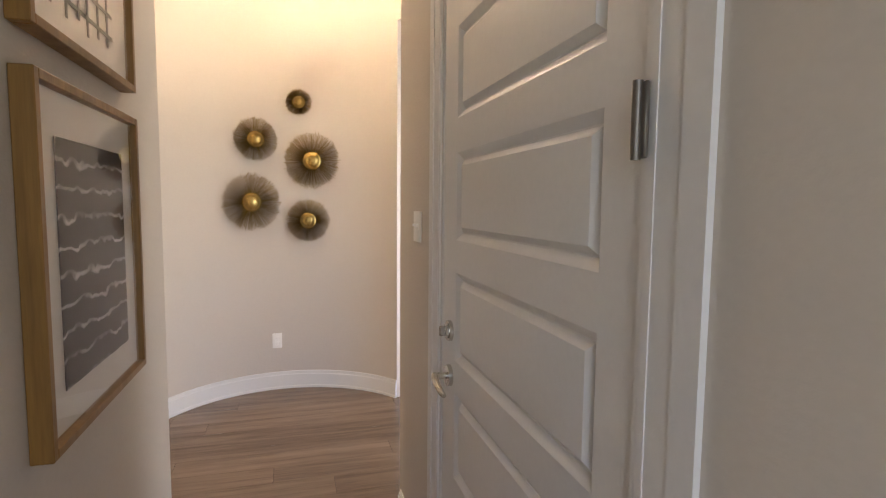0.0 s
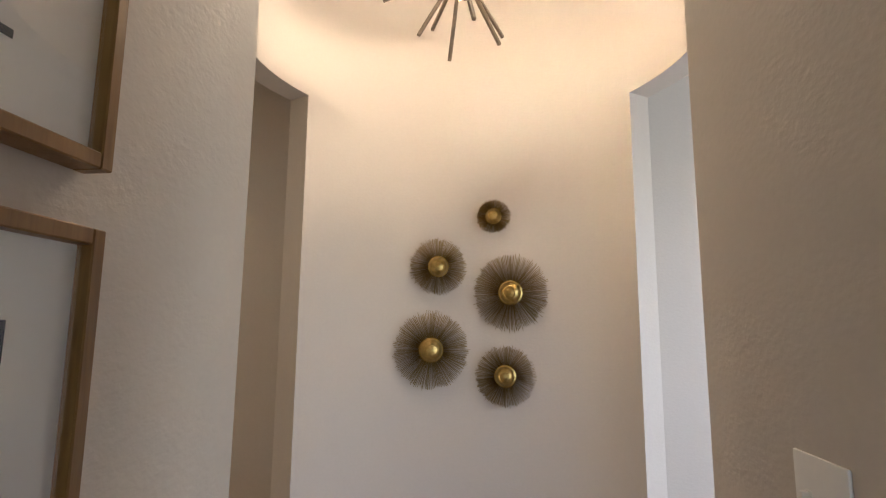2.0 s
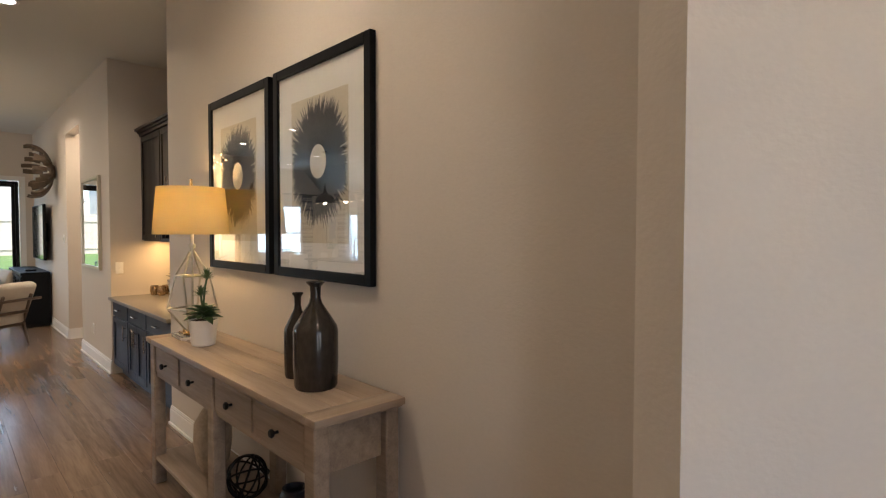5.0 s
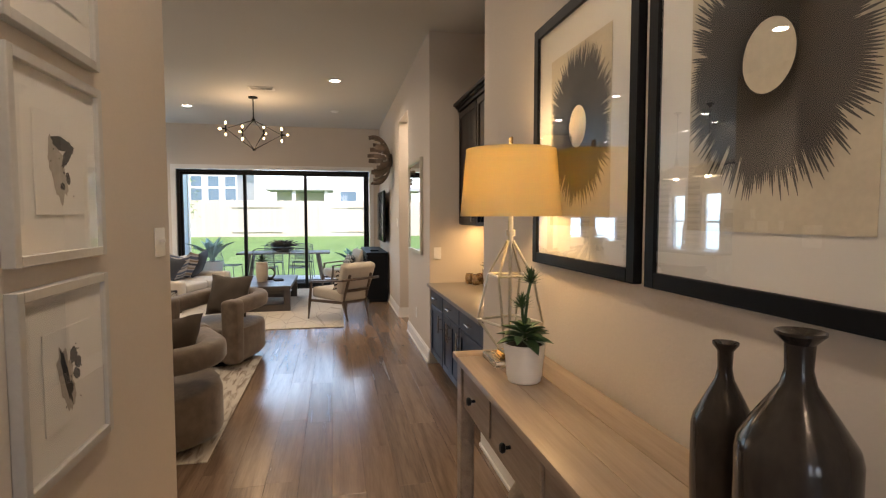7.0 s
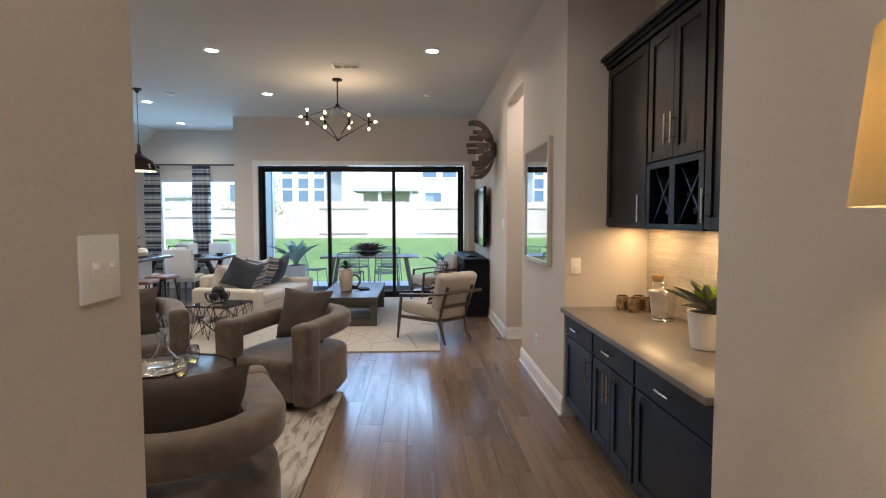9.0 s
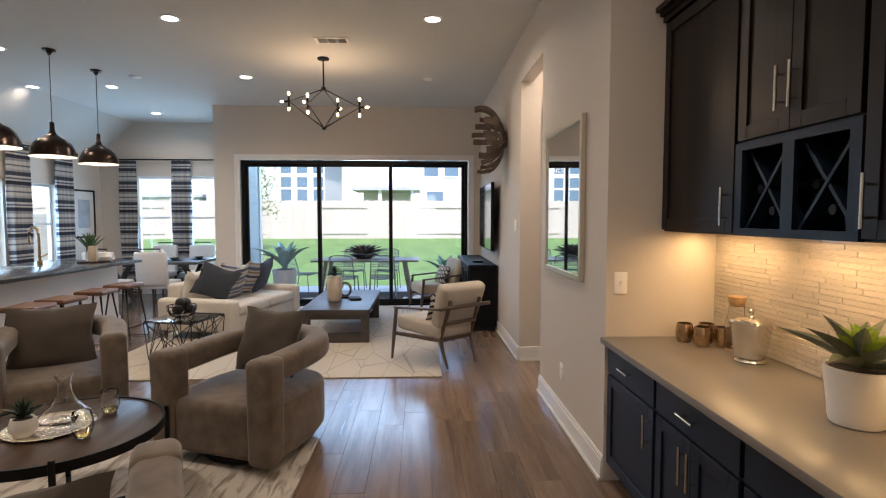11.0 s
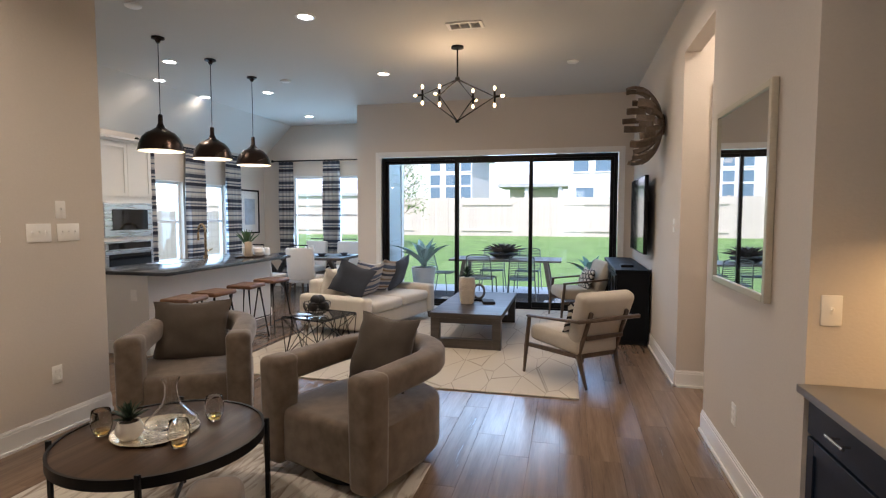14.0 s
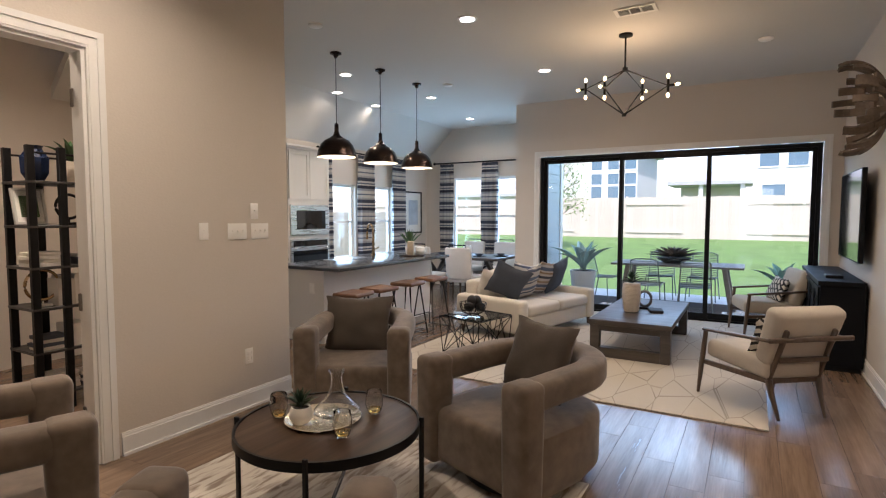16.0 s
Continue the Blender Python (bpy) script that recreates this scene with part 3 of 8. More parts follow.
# ---- plates on the walls ----
def plate(kind, m, gangs=1, label="white plastic light switch plate"):
    """A wall plate facing local +y."""
    ob = thing("light_switch" if kind == "switch" else "wall_outlet", label, "switch" if kind == "switch" else "outlet", m)
    w = 0.072 + 0.046 * (gangs - 1)
    bm = bmesh.new()
    box(bm, -w / 2, w / 2, 0, 0.006, -0.059, 0.059, 0.003, 2)
    part("cover_plate", bm, M_PLATE, ob)
    for g in range(gangs):
        cx = (g - (gangs - 1) / 2) * 0.046
        bm = bmesh.new()
        if kind == "switch":
            box(bm, cx - 0.006, cx + 0.006, 0.006, 0.009, -0.013, 0.013, 0.001, 1)
            box(bm, cx - 0.004, cx + 0.004, 0.006, 0.018, 0.0, 0.011, 0.001, 1)
            part("toggle", bm, M_PLATE, ob)
        else:
            for dz in (-0.02, 0.02):
                box(bm, cx - 0.016, cx + 0.016, 0.006, 0.008, dz - 0.014, dz + 0.014, 0.004, 2)
            part("socket", bm, M_PLATE, ob)
    return ob


N, S, E, W = 0, 180, -90, 90   # the way a plate on a wall looks: +y, -y, +x, -x
plate("switch", pose(0.52, 2.376, 1.375, 0, 0, W), 2, "white two-toggle switch plate on greige wall")
plate("switch", pose(-3.985, 2.86, 1.345, 0, 0, N), 2, "white two-toggle switch plate near hall corner")
plate("switch", pose(-6.865, 0.27, 1.344, 0, 0, N), 1, "white single switch plate beside office doorway")
plate("switch", pose(-7.14, 0.27, 1.337, 0, 0, N), 3, "white three-gang switch plate")
plate("switch", pose(-7.345, 0.27, 1.335, 0, 0, N), 3, "white three-gang switch plate")
th = plate("switch", pose(-7.295, 0.27, 1.485, 0, 0, N), 1, "small white thermostat control above switches")
th.name = "thermostat"
th["category"] = "thermostat"
plate("outlet", pose(-7.22, 0.27, 0.395, 0, 0, N), 1, "white duplex outlet low on greige wall")
plate("switch", pose(-6.73, 4.548, 1.091, 0, 0, E), 1, "white single switch plate above bar counter")
plate("outlet", pose(-7.585, 4.47, 0.36, 0, 0, S), 1, "white duplex outlet low on living wall")
plate("switch", pose(-9.44, 4.47, 1.362, 0, 0, S), 1, "white single switch plate beside drywall opening")
_a = radians(95)
plate("outlet", Matrix.Translation((RC[0] + (RR - 0.001) * math.cos(_a), RC[1] + (RR - 0.001) * math.sin(_a), 0.385)) @ pose(0, 0, 0, 0, 0, 185), 1, "white duplex outlet low on curved wall")


# ---- pictures ----
M_MAT = mat("picture_mat_board", (0.78, 0.77, 0.74), 0.8, var=0.015, spec=0.1)
M_INK = mat("black_ink", (0.012, 0.014, 0.018), 0.7, var=0.3, scale=20)
M_CREAM = mat("cream_paper", (0.62, 0.56, 0.44), 0.8, var=0.10, scale=9)
M_BLACKFRAME = mat("black_frame_paint", (0.005, 0.0055, 0.007), 0.5, var=0.2, scale=6, spec=0.14)
M_WHITEFRAME = mat("silver_white_frame", (0.55, 0.545, 0.53), 0.38, metal=0.35, var=0.06, scale=12)


def indigo():
    """Indigo tie-dye paper with pale wavering threads."""
    m, n, l, p = _tree("indigo_print")
    tc = n.new("ShaderNodeTexCoord")
    wv = n.new("ShaderNodeTexWave")
    wv.bands_direction = 'Z'
    wv.inputs["Scale"].default_value = 4.9
    wv.inputs["Distortion"].default_value = 3.6
    wv.inputs["Detail"].default_value = 4
    wv.inputs["Detail Scale"].default_value = 2.6
    ns = n.new("ShaderNodeTexNoise")
    ns.inputs["Scale"].default_value = 13
    for t in (wv, ns):
        l.new(tc.outputs["Object"], t.inputs["Vector"])
    r1 = n.new("ShaderNodeMapRange")
    r1.inputs["From Min"].default_value, r1.inputs["From Max"].default_value = 0.90, 1.0
    l.new(wv.outputs["Fac"], r1.inputs["Value"])
    r2 = n.new("ShaderNodeMapRange")
    r2.inputs["From Min"].default_value, r2.inputs["From Max"].default_value = 0.34, 0.62
    r2.inputs["To Min"].default_value = 0.12
    l.new(ns.outputs["Fac"], r2.inputs["Value"])
    mu = n.new("ShaderNodeMath")
    mu.operation = 'MULTIPLY'
    l.new(r1.outputs[0], mu.inputs[0])
    l.new(r2.outputs[0], mu.inputs[1])
    mx = n.new("ShaderNodeMix")
    mx.data_type = 'RGBA'
    mx.inputs["A"].default_value = (0.012, 0.013, 0.022, 1)
    mx.inputs["B"].default_value = (0.72, 0.72, 0.75, 1)
    l.new(mu.outputs[0], mx.inputs["Factor"])
    l.new(mx.outputs["Result"], p.inputs["Base Color"])
    p.inputs["Roughness"].default_value = 0.85
    p.inputs["Specular IOR Level"].default_value = 0.05
    return m


M_INDIGO = indigo()


def picture(m, w, h, fw, depth, frame_mat, label, glass_mat=None, mat_in=None):
    """A framed picture facing local +y, centred; returns it and the depth at which its art lies."""
    ob = thing("framed_picture", label, "picture", m)
    bm = bmesh.new()
    for x0, x1, z0, z1 in ((-w / 2, -w / 2 + fw, -h / 2, h / 2), (w / 2 - fw, w / 2, -h / 2, h / 2), (-w / 2 + fw, w / 2 - fw, h / 2 - fw, h / 2), (-w / 2 + fw, w / 2 - fw, -h / 2, -h / 2 + fw)):
        box(bm, x0, x1, 0.001, depth, z0, z1, 0.002, 1)
    part("frame", bm, frame_mat, ob, smooth=None)
    bm = bmesh.new()
    box(bm, -w / 2 + fw, w / 2 - fw, 0.002, depth * 0.5, -h / 2 + fw, h / 2 - fw)
    part("mat_board", bm, mat_in or M_MAT, ob, "white mat board", smooth=None)
    bm = bmesh.new()
    z = depth * 0.80
    vs = [bm.verts.new(p) for p in ((-w / 2 + fw, z, -h / 2 + fw), (w / 2 - fw, z, -h / 2 + fw), (w / 2 - fw, z, h / 2 - fw), (-w / 2 + fw, z, h / 2 - fw))]
    bm.faces.new(vs)
    g = part("glazing", bm, glass_mat or M_CLEARPIC, ob, "clear picture glass", smooth=None)
    g.visible_shadow = False
    return ob, depth * 0.5 + 0.002


ob, d = picture(pose(-0.46, 1.93, 1.325, 0, 0, E), 0.70, 0.79, 0.022, 0.045, M_FRAMEWOOD, "indigo tie-dye print in a honey oak frame")
bm = bmesh.new()
box(bm, -0.235, 0.225, d, d + 0.002, -0.285, 0.275)
part("print", bm, M_INDIGO, ob, "dark indigo print with white wavering threads", smooth=None)
ob, d = picture(pose(-0.46, 1.93, 2.195, 0, 0, E), 0.70, 0.79, 0.022, 0.045, M_FRAMEWOOD, "black lattice sketch in a honey oak frame")
random.seed(3)
bm = bmesh.new()
for k in range(6):
    x = -0.16 + k * 0.07 + random.uniform(-0.01, 0.01)
    box(bm, x, x + 0.012, d, d + 0.0015, -0.325 + random.uniform(0, 0.03), 0.26, m=None)
for k in range(9):
    z = -0.29 + k * 0.065 + random.uniform(-0.012, 0.012)
    box(bm, -0.2, 0.22 - random.uniform(0, 0.06), d, d + 0.0017, z, z + 0.010)
part("print", bm, M_INK, ob, "loose black lattice brush lines", smooth=None)


def sunburst_print(ob, d):
    """A black feather sunburst on cream paper."""
    bm = bmesh.new()
    box(bm, -0.245, 0.245, d, d + 0.001, -0.34, 0.33)
    part("paper", bm, M_CREAM, ob, "plain cream paper", smooth=None)
    bm = bmesh.new()
    random.seed(11)
    for k in range(260):
        a = 2 * math.pi * k / 260
        c, s = math.cos(a), math.sin(a)
        r1 = 0.262 + random.uniform(-0.030, 0.022) - (0.04 if random.random() < 0.12 else 0)
        r1 = min(r1, 0.243 / max(0.05, abs(c)), (0.295 if s > 0 else 0.362) / max(0.05, 1.1 * abs(s)))
        r0, w = 0.070, 0.0022
        vs = [bm.verts.new((r * c - t * s, d + 0.002, r * 1.1 * s + t * c + 0.03)) for r, t in ((r0, -w), (r1 * 0.9, -w * 1.25), (r1, -w * 0.3), (r1, w * 0.3), (r1 * 0.9, w * 1.25), (r0, w))]
        bm.faces.new(vs)
    part("sunburst", bm, M_INK, ob, "black feathered sunburst", smooth=None)


for cx in (-2.602, -3.49):
    ob, d = picture(pose(cx, 4.47, 1.754, 0, 0, S), 0.835, 1.017, 0.045, 0.030, M_BLACKFRAME, "black feather sunburst print in a black frame", M_PICGLASS)
    tagged(ob, group="pair of sunburst prints")
    sunburst_print(ob, d)


M_WASH = mat("grey_ink_wash", (0.40, 0.37, 0.33), 0.85, var=0.15, scale=25)


def blob(bm, cx, cz, rx, rz, tilt, y, seed, n=44):
    """A ragged flat blot."""
    vs = []
    for i in range(n):
        a = 2 * math.pi * i / n
        k = 1 + 0.30 * noise.noise(Vector((2.4 * math.cos(a), 2.4 * math.sin(a), seed))) + 0.22 * noise.noise(Vector((9 * math.cos(a), 9 * math.sin(a), seed + 3)))
        u, v = rx * k * math.cos(a), rz * k * math.sin(a)
        c, s = math.cos(tilt), math.sin(tilt)
        vs.append(bm.verts.new((cx + u * c - v * s, y, cz + u * s + v * c)))
    bm.faces.new(vs)


def ink_blot(ob, d, seed):
    bm = bmesh.new()
    box(bm, -0.125, 0.125, d, d + 0.003, -0.125, 0.125, 0.001, 1)
    part("paper", bm, M_MAT, ob, "deckled white paper", smooth=None)
    bm = bmesh.new()
    blob(bm, 0.02, -0.01, 0.036, 0.085, radians(-18), d + 0.0036, seed)
    part("grey_wash", bm, M_WASH, ob, "grey ink wash", smooth=None)
    bm = bmesh.new()
    random.seed(seed)
    for k, (x, z, rx, rz, t) in enumerate(((-0.01, 0.055, 0.058, 0.017, 6), (-0.03, 0.028, 0.040, 0.014, -48), (-0.03, -0.03, 0.016, 0.011, 70), (0.0, -0.052, 0.012, 0.009, 10)) if seed % 2 == 0 else ((0.022, 0.0, 0.078, 0.012, 72), (-0.02, 0.045, 0.020, 0.022, 20), (-0.042, 0.02, 0.018, 0.016, 0), (-0.032, -0.008, 0.020, 0.014, 30), (0.0, -0.035, 0.018, 0.01, 80))):
        bm = bmesh.new()
        blob(bm, x, z, rx, rz, radians(t), d + 0.0042 + 0.0002 * k, seed + k)
        part("ink_stroke", bm, M_INK, ob, "black brush stroke", smooth=None)
    for k in range(7):
        bm = bmesh.new()
        blob(bm, random.uniform(-0.06, 0.06), random.uniform(-0.08, 0.08), random.uniform(0.0015, 0.004), random.uniform(0.0015, 0.004), 0, d + 0.0052, k, 8)
        part("ink_spot", bm, M_INK, ob, "small black ink spot", smooth=None)


for cz, sd in ((2.115, 4), (1.578, 2), (1.040, 1)):
    ob, d = picture(pose(-3.165, 2.86, cz, 0, 0, N), 0.47, 0.485, 0.026, 0.03, M_WHITEFRAME, "black ink blot print in a silver-white frame")
    tagged(ob, group="column of ink prints")
    ink_blot(ob, d, sd)

# ---- brass sunbursts on the curved wall ----
M_DOME = mat("hammered_brass", (0.50, 0.36, 0.13), 0.33, metal=1, var=0.2, scale=30, bump=0.5, bscale=90)


def sunburst(x, z, r, seed):
    a = math.acos(max(-1, min(1, (x - RC[0]) / (RR - 0.012))))
    y = RC[1] + (RR - 0.012) * math.sin(a)
    ob = thing("sunburst_wall_ornament", "antique brass wire sunburst with a domed gold centre", "wall ornament", Matrix.Translation((x, y, z)) @ pose(0, 0, 0, 90, 0, math.degrees(a) - 90), group="brass sunbursts on the rotunda wall")
    random.seed(seed)
    bm = bmesh.new()
    n = int(80 + 260 * r)
    for layer, (tilt, k) in enumerate(((0.10, 1.0), (0.22, 0.95))):
        for i in range(n):
            t = 2 * math.pi * (i + 0.5 * layer) / n + random.uniform(-0.012, 0.012)
            L = r * k * random.uniform(0.88, 1.0)
            rod(bm, (0.02 * math.cos(t), 0.02 * math.sin(t), 0.012 + 0.008 * layer), (L * math.cos(t), L * math.sin(t), 0.012 + tilt * L), 0.0012, 3, 0.0016)
    part("spokes", bm, M_BRASS, ob, "fine brass rods", smooth=None)
    c = 0.022 + 0.17 * r
    bm = bmesh.new()
    lathe(bm, [(c * 1.15, 0.022), (c * 1.18, 0.028), (c, 0.034), (c * 0.93, 0.046), (c * 0.75, 0.058), (c * 0.55, 0.064), (c * 0.5, 0.061), (c * 0.25, 0.066), (0, 0.068)], 28)
    part("dome", bm, M_DOME, ob, "hammered gold dome")
    return ob


for k, (x, z, r) in enumerate(((0.106, 2.222, 0.103), (-0.216, 1.930, 0.168), (0.201, 1.784, 0.221), (-0.252, 1.465, 0.221), (0.167, 1.328, 0.172))):
    sunburst(x, z, r, 20 + k)

# ---- rotunda ceiling light ----
ob = thing("sputnik_chandelier", "dark metal and wood starburst chandelier with bare bulbs", "chandelier", pose(-0.03, 3.70, 3.12))
bm = bmesh.new()
rod(bm, (0, 0, 0.04), (0, 0, CEIL_HI - 3.12 - 0.02), 0.008)
rod(bm, (0, 0, CEIL_HI - 3.12 - 0.025), (0, 0, CEIL_HI - 3.12), 0.06, 24)
part("stem", bm, M_BLACK, ob)
bm = bmesh.new()
bmesh.ops.create_icosphere(bm, subdivisions=2, radius=0.045)
part("hub", bm, M_BLACK, ob)
random.seed(5)
M_ARM = wood("weathered_arm_wood", (0.10, 0.075, 0.055), (0.24, 0.18, 0.13), 2, 0.5, 3)
k = 0
for el, cnt, off in ((-62, 4, 20), (-22, 6, 0), (12, 6, 30), (48, 4, 10)):
    for i in range(cnt):
        a = radians(off + 360 * i / cnt)
        d = Vector((math.cos(a) * math.cos(radians(el)), math.sin(a) * math.cos(radians(el)), math.sin(radians(el))))
        bm = bmesh.new()
        bar(bm, d * 0.05, d * random.uniform(0.33, 0.40), 0.016, 0.016, 0.003)
        part("arm", bm, M_ARM, ob)
for i in range(6):
    a = radians(40 + 60 * i)
    el = radians(-35 if i % 2 else 5)
    d = Vector((math.cos(a) * math.cos(el), math.sin(a) * math.cos(el), math.sin(el)))
    bm = bmesh.new()
    rod(bm, d * 0.045, d * 0.09, 0.013, 12)
    part("socket", bm, M_BLACK, ob)
    bm = bmesh.new()
    r = bmesh.ops.create_uvsphere(bm, u_segments=12, v_segments=8, radius=0.024)
    bmesh.ops.translate(bm, vec=d * 0.115, verts=r["verts"])
    b = part("bulb", bm, M_BULB, ob, "glowing frosted bulb")
    b.visible_shadow = False
    if i % 2 == 0:
        lamp("rotunda_light", 'POINT', Vector((-0.03, 3.70, 3.12)) + d * 0.115, 5.2 if i == 0 else 3.0, (1.0, 0.82, 0.58), size=0.012)

# ---- hall console ----
ob = thing("console_table", "weathered oak console table with four drawers against hall wall", "console table", pose(-2.945, 4.265, 0))
bm = bmesh.new()
box(bm, -0.955, 0.955, -0.188, 0.178, 0.8148, 0.822)
part("tabletop", bm, M_CONSOLE, ob)
M_CONSOLE_TOP = wood("weathered_oak_boards", (0.21, 0.155, 0.11), (0.40, 0.305, 0.225), 0, 0.42, 1.5, vary=0.2)
for y0, y1 in ((-0.195, -0.069), (-0.0675, 0.058), (0.0595, 0.185)):
    bm = bmesh.new()
    box(bm, -0.868, 0.868, y0, y1, 0.8222, 0.85, 0.003, 2)
    part("board", bm, M_CONSOLE_TOP, ob)
M_CONSOLE_END = wood("weathered_oak_ends", (0.21, 0.155, 0.11), (0.40, 0.305, 0.225), 1, 0.42, 1.5, vary=0.2)
for s in (-1, 1):
    bm = bmesh.new()
    box(bm, s * 0.9175 - 0.048, s * 0.9175 + 0.048, -0.195, 0.185, 0.8222, 0.85, 0.003, 2)
    part("board", bm, M_CONSOLE_END, ob, "breadboard end")
bm = bmesh.new()
for x0, x1, y0, y1 in ((-0.90, 0.90, -0.165, -0.155), (-0.90, 0.90, 0.155, 0.165), (-0.90, -0.885, -0.155, 0.155), (0.885, 0.90, -0.155, 0.155)):
    box(bm, x0, x1, y0, y1, 0.63, 0.814)
part("apron", bm, M_CONSOLE, ob, smooth=None)
for lx in (-0.90, 0, 0.90):
    for ly in (-0.15, 0.15):
        bm = bmesh.new()
        box(bm, lx - 0.035, lx + 0.035, ly - 0.03, ly + 0.03, 0.0, 0.8145, 0.005, 1)
        part("leg", bm, M_CONSOLE, ob)
bm = bmesh.new()
box(bm, -0.93, 0.93, -0.175, 0.175, 0.14, 0.165, 0.004, 1)
part("shelf", bm, M_CONSOLE, ob)
for i in range(4):
    cx = (-0.66, -0.235, 0.235, 0.66)[i]
    bm = bmesh.new()
    box(bm, cx - 0.195, cx + 0.195, -0.172, -0.1655, 0.655, 0.80, 0.004, 1)
    dr = part("drawer", bm, M_CONSOLE, ob)
    bm = bmesh.new()
    lathe(bm, [(0.006, 0), (0.006, 0.016), (0.015, 0.020), (0.017, 0.028), (0.012, 0.034), (0, 0.036)], 16)
    part("knob", bm, M_BLACK, dr, "round black knob", m=pose(cx, -0.172, 0.727, 90, 0, 0))

# table lamp
lampob = thing("table_lamp", "lit table lamp with silver wire prism base and drum shade", "lamp", pose(-3.70, 4.265, 0.85))
M_SILVERLEAF = mat("silver_leaf", (0.58, 0.55, 0.47), 0.32, metal=0.9, var=0.12, scale=20)
CORN = [[(r * math.cos(radians(a0 + 90 * i)), r * math.sin(radians(a0 + 90 * i)), z) for i in range(4)] for r, a0, z in ((0.014, 45, 0.50), (0.10, 45, 0.36), (0.135, 60, 0.17), (0.04, 45, 0.04))]
for up, dn in zip(CORN, CORN[1:]):
    for i in range(4):
        for p in (up[i], dn[(i + 1) % 4]):
            bm = bmesh.new()
            tube(bm, [p, dn[i]], 0.0055, 6)
            part("wire", bm, M_SILVERLEAF, lampob)
bm = bmesh.new()
rod(bm, (0, 0, 0.036), (0, 0, 0.50), 0.007, 8)
rod(bm, (0, 0, 0.49), (0, 0, 0.62), 0.012)
rod(bm, (0, 0, 0.52), (0, 0, 0.545), 0.02, 16)
part("stem", bm, M_SILVERLEAF, lampob)
bm = bmesh.new()
box(bm, -0.09, 0.09, -0.09, 0.09, 0.0, 0.026, 0.003, 1)
part("foot", bm, M_CLEAR, lampob, "clear acrylic foot block")
bm = bmesh.new()
box(bm, -0.060, 0.060, -0.060, 0.060, 0.0265, 0.036, 0.002, 1)
for u in (-0.038, 0.038):
    box(bm, u - 0.005, u + 0.005, -0.043, 0.043, 0.036, 0.046, 0.002, 1)
    box(bm, -0.033, 0.033, u - 0.005, u + 0.005, 0.036, 0.046, 0.002, 1)
part("foot_plate", bm, M_GOLDLEAF, lampob, "square brass foot plate with raised rim")


def shade_mat():
    m, n, l, p = _tree("lamp_shade_linen")
    p.inputs["Base Color"].default_value = (0.86, 0.80, 0.55, 1)
    p.inputs["Roughness"].default_value = 0.9
    out = n["Material Output"]
    tl = n.new("ShaderNodeBsdfTranslucent")
    tl.inputs["Color"].default_value = (0.40, 0.325, 0.165, 1)
    ns = n.new("ShaderNodeTexNoise")
    ns.inputs["Scale"].default_value = 160
    bp = n.new("ShaderNodeBump")
    bp.inputs["Strength"].default_value = 0.15
    l.new(ns.outputs["Fac"], bp.inputs["Height"])
    l.new(bp.outputs[0], p.inputs["Normal"])
    mx = n.new("ShaderNodeMixShader")
    mx.inputs[0].default_value = 0.6
    l.new(p.outputs[0], mx.inputs[1])
    l.new(tl.outputs[0], mx.inputs[2])
    l.new(mx.outputs[0], out.inputs["Surface"])
    return m


bm = bmesh.new()
lathe(bm, [(0.205, 0.60), (0.181, 0.868), (0.178, 0.868), (0.202, 0.60)], 48, closed=True)
part("shade", bm, shade_mat(), lampob, "cream linen drum shade, glowing")
bm = bmesh.new()
rod(bm, (0, 0, 0.62), (0, 0, 0.885), 0.004)
box(bm, -0.014, 0.014, -0.005, 0.005, 0.88, 0.92, 0.002, 1)
for i in range(3):
    a = 2 * math.pi * i / 3
    rod(bm, (0, 0, 0.858), (0.178 * math.cos(a), 0.178 * math.sin(a), 0.858), 0.002, 6)
part("finial", bm, M_GOLDLEAF, lampob, "gold finial and harp")
lamp("table_lamp_light", 'POINT', (-3.70, 4.265, 1.60), 3.2, (1.0, 0.66, 0.28), size=0.04)


def succulent(bm, at, n=26, r=0.10, h=0.05, w=0.035, seed=1, up=0.35):
    random.seed(seed)
    for k in range(n):
        a = k * 2.39996
        s = k / n
        el = radians(12 + 62 * s) * (0.6 + up)
        d = (math.cos(a) * math.cos(el), math.sin(a) * math.cos(el), math.sin(el))
        leaf(bm, (at[0], at[1], at[2] + h * s), d, r * (1 - 0.45 * s) * random.uniform(0.9, 1.1), w * (1 - 0.3 * s), 0.12, 0.35, 4)


def pot_plant(name, label, m, prof, leaves, leaf_mat, pot_mat=None, soil_r=0.05, soil_z=0.1):
    ob = thing(name, label, "plant", m)
    bm = bmesh.new()
    lathe(bm, prof, 32)
    part("pot", bm, pot_mat or M_CERAMIC, ob, "round pot")
    bm = bmesh.new()
    lathe(bm, [(0, soil_z), (soil_r, soil_z), (soil_r, soil_z - 0.01), (0, soil_z - 0.01)], 20)
    part("soil", bm, M_SOIL, ob)
    bm = bmesh.new()
    leaves(bm)
    part("leaves", bm, leaf_mat, ob)
    return ob


POT = [(0, 0), (0.055, 0), (0.060, 0.004), (0.076, 0.135), (0.076, 0.14), (0.070, 0.14), (0.064, 0.02), (0, 0.02)]


